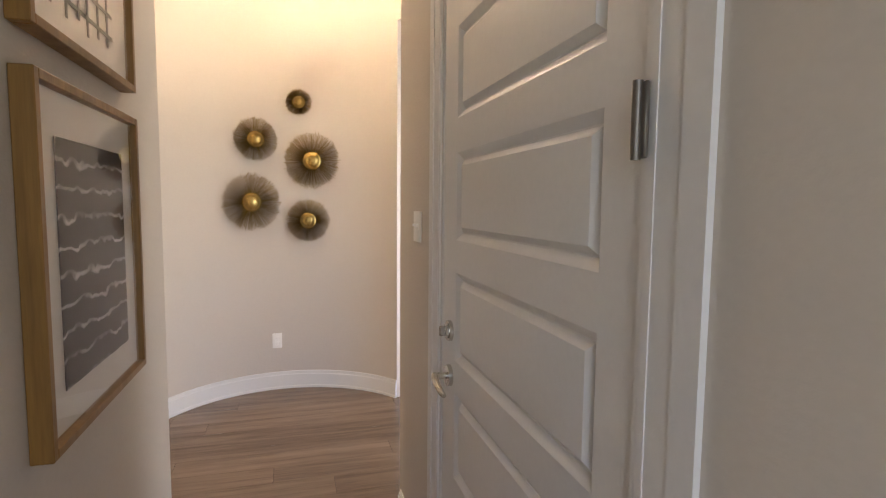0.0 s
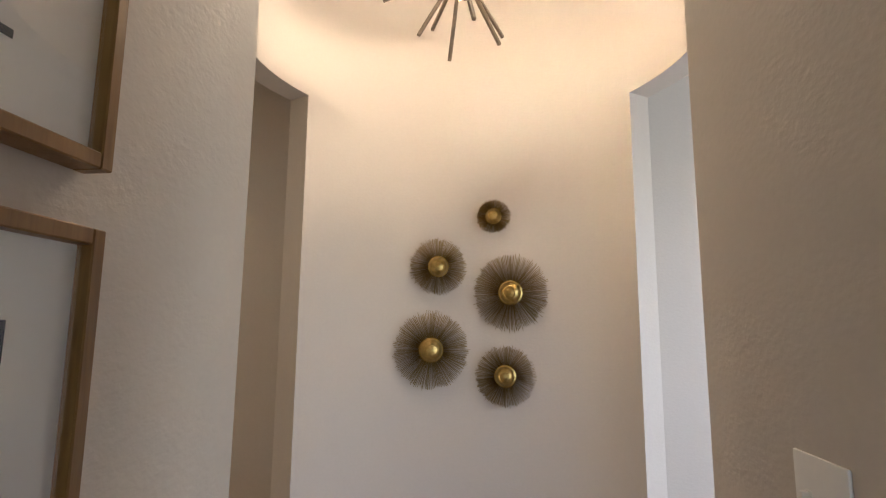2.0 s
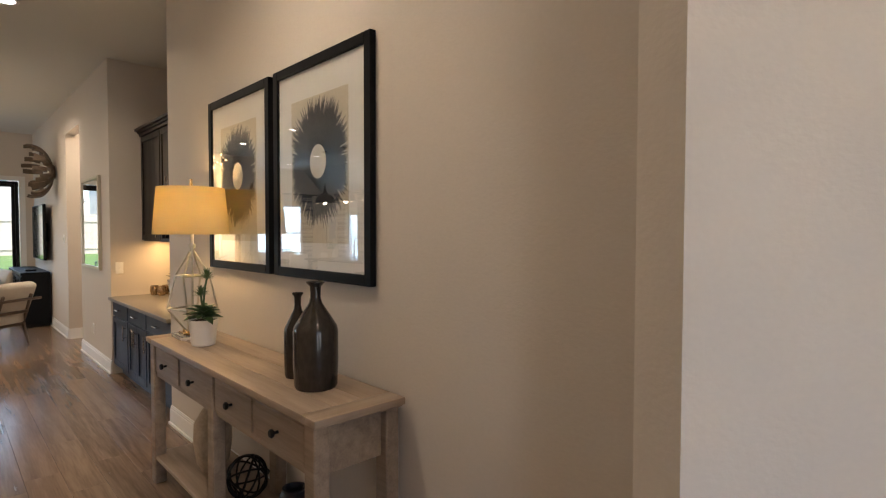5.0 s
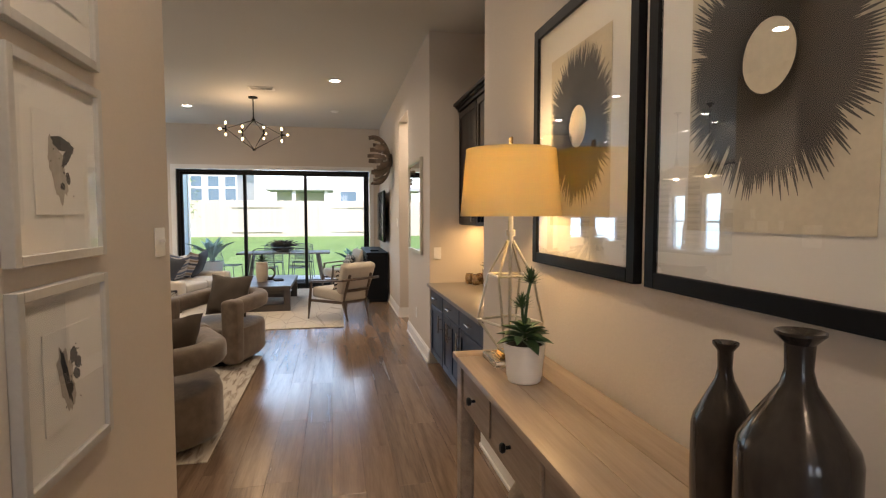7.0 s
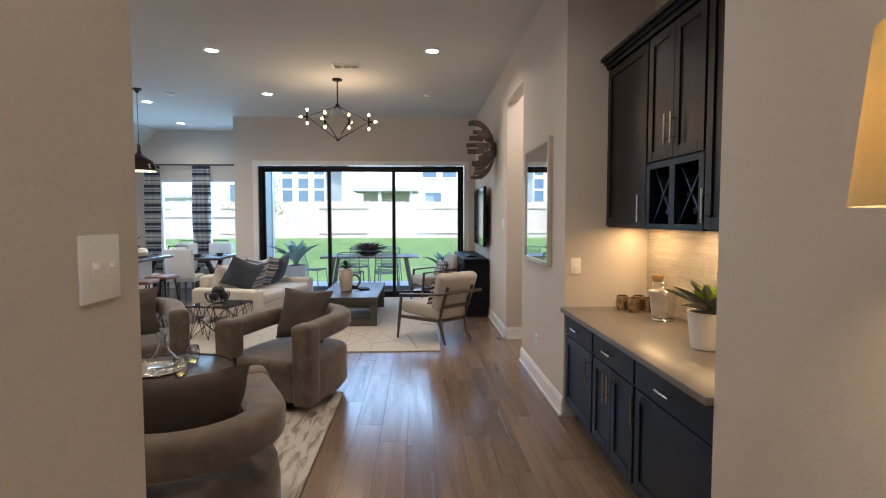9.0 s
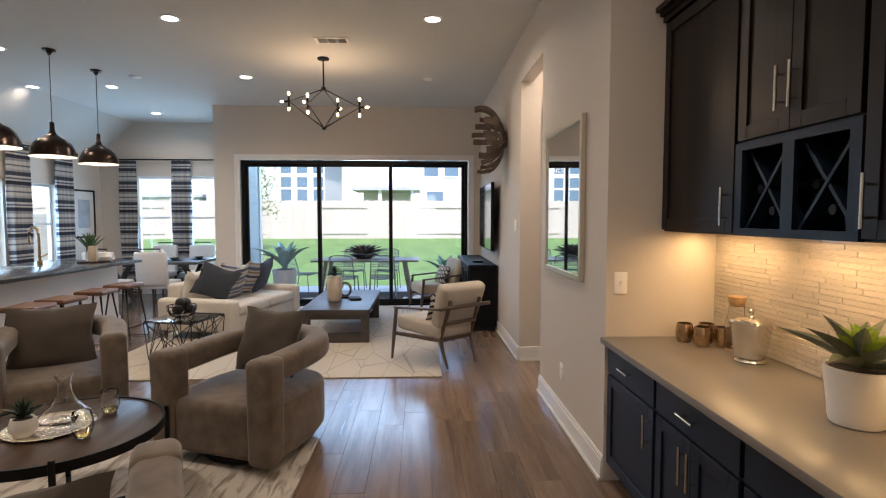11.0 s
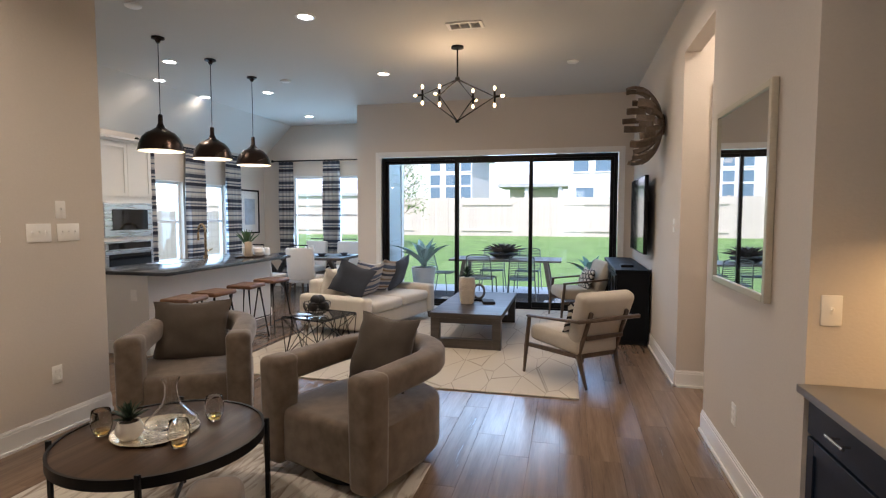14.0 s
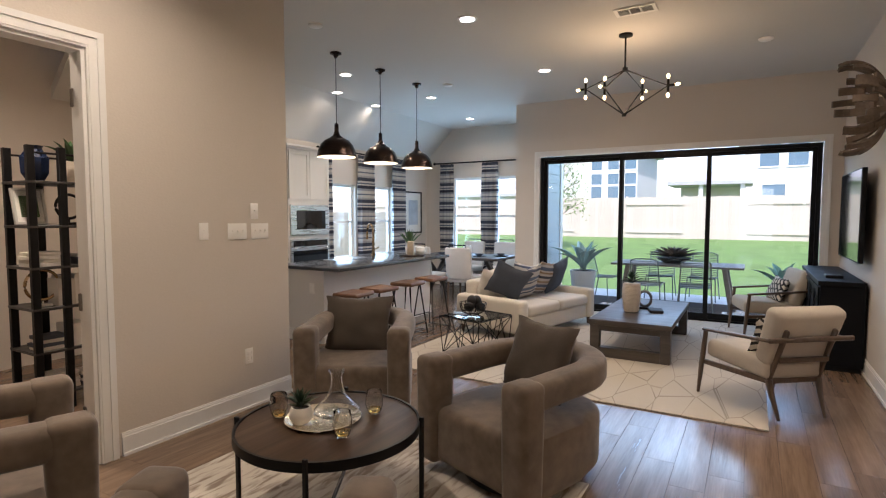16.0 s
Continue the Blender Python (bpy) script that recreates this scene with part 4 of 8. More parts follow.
def tall_succulent(bm):
    """A broad-leaved rosette with two thin-leaved tufts on stalks."""
    random.seed(2)
    for k in range(24):
        a = k * 2.4
        f = k / 24
        el = radians(-4 + 42 * f)
        leaf(bm, (0.012 * math.cos(a), 0.012 * math.sin(a), 0.146 + 0.052 * f), (math.cos(a) * math.cos(el), math.sin(a) * math.cos(el), math.sin(el)), (0.116 - 0.062 * f) * random.uniform(0.88, 1.1), 0.050 - 0.018 * f, 0.08, 0.30, 6)
    tube(bm, [(0, 0, 0.14), (0.0, 0.004, 0.24), (0.0, 0.012, 0.32), (0, 0.022, 0.36)], 0.0055, 6)
    tube(bm, [(0, 0, 0.19), (0, -0.008, 0.24), (0, -0.01, 0.27)], 0.0055, 6)
    for at, r in (((0, -0.01, 0.265), 0.056), ((0, 0.022, 0.355), 0.064)):
        for k in range(60):
            a = k * 2.39996
            el = radians(12 + 74 * k / 60)
            leaf(bm, (at[0], at[1], at[2] + 0.012 * k / 60), (math.cos(a) * math.cos(el), math.sin(a) * math.cos(el), math.sin(el)), r * random.uniform(0.7, 1.1), 0.007, 0.08, 0.2, 3)


pot_plant("potted_succulent", "tall succulent in a tapered white pot on console", pose(-3.445, 4.235, 0.85), POT, tall_succulent, M_LEAF, soil_r=0.068, soil_z=0.132)

M_BOTTLE = mat("pewter_glaze", (0.030, 0.025, 0.022), 0.14, metal=0.1, var=0.35, scale=6, stretch=(1, 1, 0.4))
for x, y, s, rr in ((-2.325, 4.275, 1.0, 1.0), (-2.515, 4.30, 0.85, 0.66)):
    bm = bmesh.new()
    lathe(bm, [(0, 0), (0.078 * rr, 0), (0.084 * rr, 0.01), (0.088 * rr, 0.10 * s), (0.088 * rr, 0.225 * s), (0.083 * rr, 0.245 * s), (0.055 * rr, 0.29 * s), (0.026 * rr, 0.335 * s), (0.020 * rr, 0.36 * s), (0.022 * rr, 0.40 * s), (0.036 * rr, 0.415 * s), (0.036 * rr, 0.420 * s), (0.016 * rr, 0.41 * s), (0.012 * rr, 0.36 * s), (0, 0.35 * s)], 40)
    solid("bottle_vase", bm, M_BOTTLE, "dark pewter-glazed bottle vase on oak console", "vase", group="bottle vases on the console", m=pose(x, y, 0.85))
# things on the lower shelf
bm = bmesh.new()
lathe(bm, [(0, 0), (0.06, 0), (0.085, 0.05), (0.10, 0.16), (0.095, 0.26), (0.06, 0.32), (0.045, 0.34), (0.05, 0.36), (0.04, 0.36), (0.03, 0.33), (0, 0.32)], 32)
M_STONEWARE = mat("rough_stoneware", (0.46, 0.38, 0.29), 0.85, var=0.2, scale=14, bump=0.6, bscale=70)
solid("stoneware_vase", bm, M_STONEWARE, "rough tan stoneware vase on console shelf", "vase", m=pose(-3.42, 4.27, 0.165))
orb = thing("wire_orb", "black wire sphere on console shelf", "ornament", pose(-2.97, 4.27, 0.2705))
random.seed(8)
for k in range(9):
    q = Euler((random.uniform(0, 6), random.uniform(0, 6), random.uniform(0, 6))).to_matrix()
    bm = bmesh.new()
    tube(bm, [q @ Vector((0.10 * math.cos(2 * math.pi * i / 24), 0.10 * math.sin(2 * math.pi * i / 24), 0)) for i in range(24)], 0.005, 6, True)
    part("wire_ring", bm, M_BLACK, orb)
bm = bmesh.new()
lathe(bm, [(0, 0), (0.05, 0), (0.075, 0.06), (0.078, 0.14), (0.055, 0.20), (0.045, 0.21), (0.05, 0.22), (0.04, 0.22), (0.035, 0.2), (0, 0.19)], 32)
solid("striped_jar", bm, bands("navy_white_stripe", [(0, (0.02, 0.025, 0.04)), (0.55, (0.5, 0.5, 0.52)), (0.7, (0.02, 0.025, 0.04))], 16, 2, 0.3), "navy and white striped jar on console shelf", "vase", m=pose(-2.50, 4.27, 0.165))

# ---- bar niche ----
def pull(parent, m, length=0.13):
    """A bar pull standing out along local -y, its bar along local z."""
    bm = bmesh.new()
    rod(bm, (0, -0.032, -length / 2), (0, -0.032, length / 2), 0.006, 10)
    for z in (-length * 0.3, length * 0.3):
        rod(bm, (0, 0, z), (0, -0.032, z), 0.0045, 8)
    return part("handle", bm, M_NICKEL, parent, "brushed nickel bar pull", m=m)


def shaker(parent, x0, x1, z0, z1, y, material, name="door", rail=0.055):
    """A shaker door or drawer front facing -y, its back at y."""
    bm = bmesh.new()
    for a, b, c, d in ((x0, x0 + rail, z0, z1), (x1 - rail, x1, z0, z1), (x0 + rail, x1 - rail, z1 - rail, z1), (x0 + rail, x1 - rail, z0, z0 + rail)):
        box(bm, a, b, y - 0.02, y, c, d, 0.0015, 1)
    box(bm, x0 + rail, x1 - rail, y - 0.011, y, z0 + rail, z1 - rail)
    return part(name, bm, material, parent, smooth=None)


YF = 4.50
for x0, x1, doors in ((-6.725, -6.14, 1), (-6.14, -5.52, 2), (-5.52, -4.815, 1)):
    ob = thing("base_cabinet", "dark navy shaker base cabinet with nickel pulls", "cabinet", group="bar base cabinets")
    bm = bmesh.new()
    box(bm, x0, x1, YF, 5.075, 0.10, 0.765)
    box(bm, x0 + 0.002, x1 - 0.002, YF + 0.06, 5.07, 0.0, 0.10)
    part("body", bm, M_NAVY, ob, smooth=None)
    bm = bmesh.new()
    box(bm, x0 + 0.012, x1 - 0.012, YF - 0.02, YF, 0.615, 0.752, 0.002, 1)
    dr = part("drawer", bm, M_NAVY, ob, smooth=None)
    pull(dr, pose((x0 + x1) / 2, YF - 0.02, 0.69, 0, 90, 0), 0.12)
    w = (x1 - x0 - 0.024) / doors
    for k in range(doors):
        a = x0 + 0.012 + k * w
        d = shaker(ob, a + 0.0015, a + w - 0.0015, 0.115, 0.603, YF, M_NAVY)
        hx = a + w - 0.03 if (doors == 1 and x0 < -6) or (doors == 2 and k == 0) else a + 0.03
        pull(d, pose(hx, YF - 0.02, 0.50), 0.15)
bm = bmesh.new()
box(bm, -6.729, -4.811, 4.44, 5.079, 0.768, 0.80, 0.004, 2)
solid("bar_countertop", bm, M_QUARTZ, "polished grey quartz countertop on navy cabinets", "countertop")

for x0, x1, kind in ((-6.728, -6.07, 0), (-6.07, -5.445, 1), (-5.445, -4.812, 2)):
    ob = thing("wall_cabinet", "espresso shaker wall cabinet" + (" with X wine racks below doors" if kind == 1 else " with crown moulding"), "cabinet", group="bar wall cabinets")
    yf = 4.78
    zb = 1.37 if kind != 1 else 1.74
    bm = bmesh.new()
    box(bm, x0, x1, yf, 5.078, zb, 2.46)
    part("body", bm, M_ESPRESSO, ob, smooth=None)
    if kind == 1:
        for a, b, c, d in ((x0, x1, 1.37, 1.40), (x0, x0 + 0.045, 1.40, 1.74), (x1 - 0.045, x1, 1.40, 1.74), ((x0 + x1) / 2 - 0.03, (x0 + x1) / 2 + 0.03, 1.40, 1.74), (x0 + 0.045, (x0 + x1) / 2 - 0.03, 1.71, 1.74), ((x0 + x1) / 2 + 0.03, x1 - 0.045, 1.71, 1.74)):
            bm = bmesh.new()
            box(bm, a, b, yf - 0.02, yf, c, d)
            part("face_rail", bm, M_NAVY, ob, smooth=None)
        for a, b, c, e, f, g in ((x0, x1, yf, 5.078, 1.37, 1.385), (x0, x0 + 0.015, yf, 5.078, 1.385, 1.74), (x1 - 0.015, x1, yf, 5.078, 1.385, 1.74), (x0 + 0.015, x1 - 0.015, 5.06, 5.077, 1.385, 1.74)):
            bm = bmesh.new()
            box(bm, a, b, c, e, f, g)
            part("rack_panel", bm, M_NAVY, ob, smooth=None)
        for a, b in ((x0 + 0.045, (x0 + x1) / 2 - 0.03), ((x0 + x1) / 2 + 0.03, x1 - 0.045)):
            bm = bmesh.new()
            bar(bm, (a, yf + 0.05, 1.40), (b, yf + 0.05, 1.71), 0.09, 0.014, 0.001)
            bar(bm, (a, yf + 0.053, 1.71), (b, yf + 0.053, 1.40), 0.084, 0.014, 0.001)
            part("cross_divider", bm, M_NAVY, ob, "X-shaped wine rack divider", smooth=None)
            for bx, bz in ((0.5, 0.22), (0.18, 0.5), (0.82, 0.5)):
                bm = bmesh.new()
                cx, cz = a + (b - a) * bx, 1.40 + 0.31 * bz
                rod(bm, (cx, yf + 0.03, cz), (cx, yf + 0.26, cz), 0.017, 12)
                part("bottle_neck", bm, M_BLACK, ob, "dark foil bottle neck")
    else:
        d = shaker(ob, x0 + 0.01, x1 - 0.01, 1.38, 2.45, yf, M_ESPRESSO)
        pull(d, pose(x1 - 0.045 if kind == 0 else x0 + 0.045, yf - 0.02, 1.49), 0.16)
    if kind == 1:
        mid = (x0 + x1) / 2
        for a, b, hx in ((x0 + 0.01, mid - 0.0015, mid - 0.035), (mid + 0.0015, x1 - 0.01, mid + 0.035)):
            d = shaker(ob, a, b, 1.75, 2.45, yf, M_ESPRESSO)
            pull(d, pose(hx, yf - 0.02, 1.90), 0.16)
    bm = bmesh.new()
    for dy, z0, z1 in ((0.012, 2.46, 2.49), (0.03, 2.49, 2.51), (0.055, 2.51, 2.535)):
        box(bm, x0, x1, yf - 0.02 - dy, 5.078, z0, z1)
    part("crown", bm, M_ESPRESSO, ob, "dark crown moulding", smooth=None)
# lights under the cabinets
lamp("undercabinet_light", 'AREA', (-6.43, 4.93, 1.362), 0.98, (1.0, 0.62, 0.24), aim=(-6.43, 4.93, 0.8), size=0.45, size_y=0.05)
lamp("undercabinet_light", 'AREA', (-5.77, 4.93, 1.362), 0.98, (1.0, 0.62, 0.24), aim=(-5.77, 4.93, 0.8), size=0.50, size_y=0.05)
lamp("undercabinet_light", 'AREA', (-5.14, 4.93, 1.362), 0.98, (1.0, 0.62, 0.24), aim=(-5.14, 4.93, 0.8), size=0.50, size_y=0.05)

# glass strip backsplash
splash = thing("backsplash", "beige glass strip tile backsplash above bar counter", "backsplash")
M_TILE = mat("glass_strip_tile", (0.50, 0.45, 0.38), 0.12, var=0.20, scale=5, island=0.9)
M_GROUT = mat("grout", (0.55, 0.51, 0.45), 0.9, var=0.05)
bm = bmesh.new()
box(bm, -6.728, -4.812, 5.072, 5.079, 0.801, 1.369)
part("grout_bed", bm, M_GROUT, splash, smooth=None)
random.seed(14)
strips = {}


def strip(L):
    L = max(0.03, round(L / 0.03) * 0.03)
    if L not in strips:
        b = bmesh.new()
        box(b, 0, L - 0.0025, 0, 0.006, 0, 0.0200, 0.0012, 1)
        strips[L] = mesh_of("tile", b, M_TILE)
    return L, strips[L]


z = 0.803
while z < 1.345:
    x = -6.727
    first = True
    while x < -4.84:
        L = random.choice((0.15, 0.21, 0.30, 0.36))
        if first:
            L *= random.uniform(0.3, 1.0)
            first = False
        L, me = strip(min(L, -4.812 - x))
        if x + L > -4.808:
            break
        t = new("tile", me)
        t.parent = splash
        t.location = (x, 5.066 - random.uniform(0, 0.002), z)
        x += L
    z += 0.0225

# things on the bar
M_CUP = mat("brushed_bronze", (0.48, 0.34, 0.20), 0.26, metal=1, var=0.15, scale=12)
for x, y in ((-6.60, 4.84), (-6.59, 4.95), (-6.50, 4.88), (-6.49, 4.98)):
    bm = bmesh.new()
    lathe(bm, [(0, 0), (0.030, 0), (0.040, 0.02), (0.045, 0.045), (0.041, 0.08), (0.036, 0.098), (0.034, 0.098), (0.039, 0.06), (0.03, 0.012), (0, 0.01)], 28)
    solid("metal_tumbler", bm, M_CUP, "brushed bronze stemless tumbler on grey counter", "cup", group="tumblers on the bar", m=pose(x, y, 0.80))
ob = thing("ice_bucket", "polished silver square ice bucket with lid", "ice bucket", pose(-6.215, 4.945, 0.80, 0, 0, 28))
M_SILVER = mat("polished_silver", (0.72, 0.70, 0.66), 0.17, metal=1, var=0.06, bump=0.04, bscale=60)


def squircle(bm, levels, seg=40, power=3.4):
    """Rounded-square rings (half width, height) skinned from the foot up."""
    rings = []
    for r, z in levels:
        if r < 1e-5:
            rings.append([bm.verts.new((0, 0, z))])
            continue
        ring = []
        for k in range(seg):
            a = 2 * math.pi * k / seg
            c, s = math.cos(a), math.sin(a)
            q = (abs(c) ** power + abs(s) ** power) ** (-1 / power)
            ring.append(bm.verts.new((r * q * c, r * q * s, z)))
        rings.append(ring)
    for p, q in zip(rings, rings[1:]):
        for k in range(seg):
            k2 = (k + 1) % seg
            if len(p) == 1:
                bm.faces.new((p[0], q[k], q[k2]))
            elif len(q) == 1:
                bm.faces.new((p[k], p[k2], q[0]))
            else:
                bm.faces.new((p[k], p[k2], q[k2], q[k]))


bm = bmesh.new()
lathe(bm, [(0, 0), (0.064, 0), (0.069, 0.006), (0.066, 0.013), (0.058, 0.018), (0, 0.018)], 36)
part("foot", bm, M_SILVER, ob, "round beaded foot")
bm = bmesh.new()
squircle(bm, [(0, 0.018), (0.050, 0.018), (0.056, 0.022), (0.066, 0.09), (0.074, 0.172), (0.077, 0.176), (0.076, 0.180)])
part("body", bm, M_SILVER, ob)
bm = bmesh.new()
squircle(bm, [(0.077, 0.181), (0.076, 0.186), (0.05, 0.196), (0.02, 0.201), (0.0, 0.202)])
lathe(bm, [(0.010, 0.200), (0.006, 0.206), (0.007, 0.212), (0.013, 0.222), (0.012, 0.232), (0.006, 0.238), (0, 0.239)], 20)
part("lid", bm, M_SILVER, ob, "shallow domed lid with ball knob")
ob = thing("glass_bottle", "clear glass carafe with cork stopper", "bottle", pose(-6.415, 5.0, 0.80))
bm = bmesh.new()
lathe(bm, [(0, 0), (0.045, 0), (0.05, 0.01), (0.05, 0.13), (0.036, 0.18), (0.034, 0.235), (0.031, 0.235), (0.033, 0.18), (0.046, 0.13), (0.046, 0.012), (0, 0.010)], 28)
part("body", bm, M_CLEAR, ob)
bm = bmesh.new()
lathe(bm, [(0, 0.215), (0.030, 0.215), (0.038, 0.236), (0.040, 0.262), (0, 0.264)], 24)
part("cork", bm, mat("cork", (0.42, 0.27, 0.13), 0.85, var=0.25, scale=40), ob, "tan cork stopper")

def agave(bm):
    """Long arching outer blades."""
    random.seed(6)
    for k in range(13):
        a = k * 2.4 + 0.5
        el = radians(10 + 4.4 * k)
        leaf(bm, (0, 0, 0.175), (math.cos(a) * math.cos(el), math.sin(a) * math.cos(el), math.sin(el)), 0.29 - 0.008 * k, 0.052, 0.10, 0.5, 7)


BIGPOT = [(0, 0), (0.068, 0), (0.074, 0.005), (0.094, 0.175), (0.094, 0.18), (0.086, 0.18), (0.078, 0.02), (0, 0.02)]
ag = pot_plant("potted_agave", "grey-green agave with lime centre in a white pot", pose(-5.50, 4.83, 0.80), BIGPOT, agave, mat("agave_leaf", (0.13, 0.15, 0.10), 0.42, var=0.45, scale=9), soil_r=0.084, soil_z=0.170)
bm = bmesh.new()
for k in range(14):
    a = k * 2.4
    el = radians(48 + 2.8 * k)
    leaf(bm, (0.01 * math.cos(a), 0.01 * math.sin(a), 0.19), (math.cos(a) * math.cos(el), math.sin(a) * math.cos(el), math.sin(el)), 0.13, 0.06, 0.05, 0.5, 6)
part("heart", bm, mat("lime_leaf", (0.30, 0.42, 0.04), 0.4, var=0.3, scale=9), ag, "lime green centre leaves")

# ---- sitting area ----
def sweep(bm, pts, w, h, r=0.05, seg=4, ends=True):
    """A soft-edged band of width w and height h along a line of points."""
    sec = []
    for cx, cz, a0 in ((w / 2 - r, h / 2 - r, 0), (-w / 2 + r, h / 2 - r, 90), (-w / 2 + r, -h / 2 + r, 180), (w / 2 - r, -h / 2 + r, 270)):
        for k in range(seg + 1):
            a = radians(a0 + 90 * k / seg)
            sec.append((cx + r * math.cos(a), cz + r * math.sin(a)))
    pts = [Vector(p) for p in pts]
    rings = []
    n = len(pts)
    for i, p in enumerate(pts):
        d = (pts[min(i + 1, n - 1)] - pts[max(i - 1, 0)])
        d.z = 0
        d.normalize()
        s = Vector((d.y, -d.x, 0))
        rings.append([bm.verts.new(p + s * u + Vector((0, 0, v))) for u, v in sec])
    for p, q in zip(rings, rings[1:]):
        for k in range(len(sec)):
            k2 = (k + 1) % len(sec)
            bm.faces.new((p[k], p[k2], q[k2], q[k]))
    if ends:
        bm.faces.new(rings[0][::-1])
        bm.faces.new(rings[-1])


def rug_mat(name, base, dark, kind):
    m, n, l, p = _tree(name)
    tc = n.new("ShaderNodeTexCoord")
    mp = n.new("ShaderNodeMapping")
    l.new(tc.outputs["Object"], mp.inputs[0])
    mx = n.new("ShaderNodeMix")
    mx.data_type = 'RGBA'
    mx.inputs["A"].default_value, mx.inputs["B"].default_value = (*base, 1), (*dark, 1)
    if kind == "streak":
        mp.inputs["Scale"].default_value = (1.6, 7.5, 1)
        ns = n.new("ShaderNodeTexNoise")
        ns.inputs["Scale"].default_value, ns.inputs["Detail"].default_value, ns.inputs["Distortion"].default_value = 2.6, 8, 0.8
        l.new(mp.outputs[0], ns.inputs["Vector"])
        mr = n.new("ShaderNodeMapRange")
        mr.inputs["From Min"].default_value, mr.inputs["From Max"].default_value = 0.47, 0.63
        l.new(ns.outputs["Fac"], mr.inputs["Value"])
        l.new(mr.outputs[0], mx.inputs["Factor"])
    else:
        mp.inputs["Scale"].default_value = (1.5, 4.6, 1)
        mp.inputs["Rotation"].default_value = (0, 0, radians(33))
        vo = n.new("ShaderNodeTexVoronoi")
        vo.feature = 'DISTANCE_TO_EDGE'
        vo.inputs["Scale"].default_value = 1.0
        l.new(mp.outputs[0], vo.inputs["Vector"])
        ns = n.new("ShaderNodeTexNoise")
        ns.inputs["Scale"].default_value = 3
        l.new(tc.outputs["Object"], ns.inputs["Vector"])
        mr = n.new("ShaderNodeMapRange")
        mr.inputs["From Min"].default_value, mr.inputs["From Max"].default_value = 0.018, 0.005
        l.new(vo.outputs["Distance"], mr.inputs["Value"])
        mu = n.new("ShaderNodeMath")
        mu.operation = 'MULTIPLY'
        l.new(mr.outputs[0], mu.inputs[0])
        l.new(ns.outputs["Fac"], mu.inputs[1])
        sf = n.new("ShaderNodeMath")
        sf.operation = 'MULTIPLY'
        sf.inputs[1].default_value = 0.85
        l.new(mu.outputs[0], sf.inputs[0])
        l.new(sf.outputs[0], mx.inputs["Factor"])
    l.new(mx.outputs["Result"], p.inputs["Base Color"])
    p.inputs["Roughness"].default_value = 0.95
    p.inputs["Specular IOR Level"].default_value = 0.1
    bn = n.new("ShaderNodeTexNoise")
    bn.inputs["Scale"].default_value = 180
    l.new(tc.outputs["Object"], bn.inputs["Vector"])
    bp = n.new("ShaderNodeBump")
    bp.inputs["Strength"].default_value, bp.inputs["Distance"].default_value = 0.6, 0.004
    l.new(bn.outputs["Fac"], bp.inputs["Height"])
    l.new(bp.outputs[0], p.inputs["Normal"])
    return m


bm = bmesh.new()
box(bm, -1.225, 1.225, -1.0, 1.0, 0.0, 0.009, 0.003, 1)
solid("area_rug", bm, rug_mat("streaked_rug", (0.56, 0.52, 0.46), (0.27, 0.22, 0.18), "streak"), "cream rug with brown distressed streaks under round table", "rug", m=pose(-6.12, 1.81, 0.0005))
bm = bmesh.new()
box(bm, -1.95, 1.95, -1.65, 1.65, 0.0, 0.012, 0.003, 1)
solid("area_rug", bm, rug_mat("moroccan_rug", (0.51, 0.465, 0.40), (0.10, 0.07, 0.05), "lines"), "ivory rug with thin charcoal line pattern in living room", "rug", m=pose(-10.61, 2.02, 0.0005))


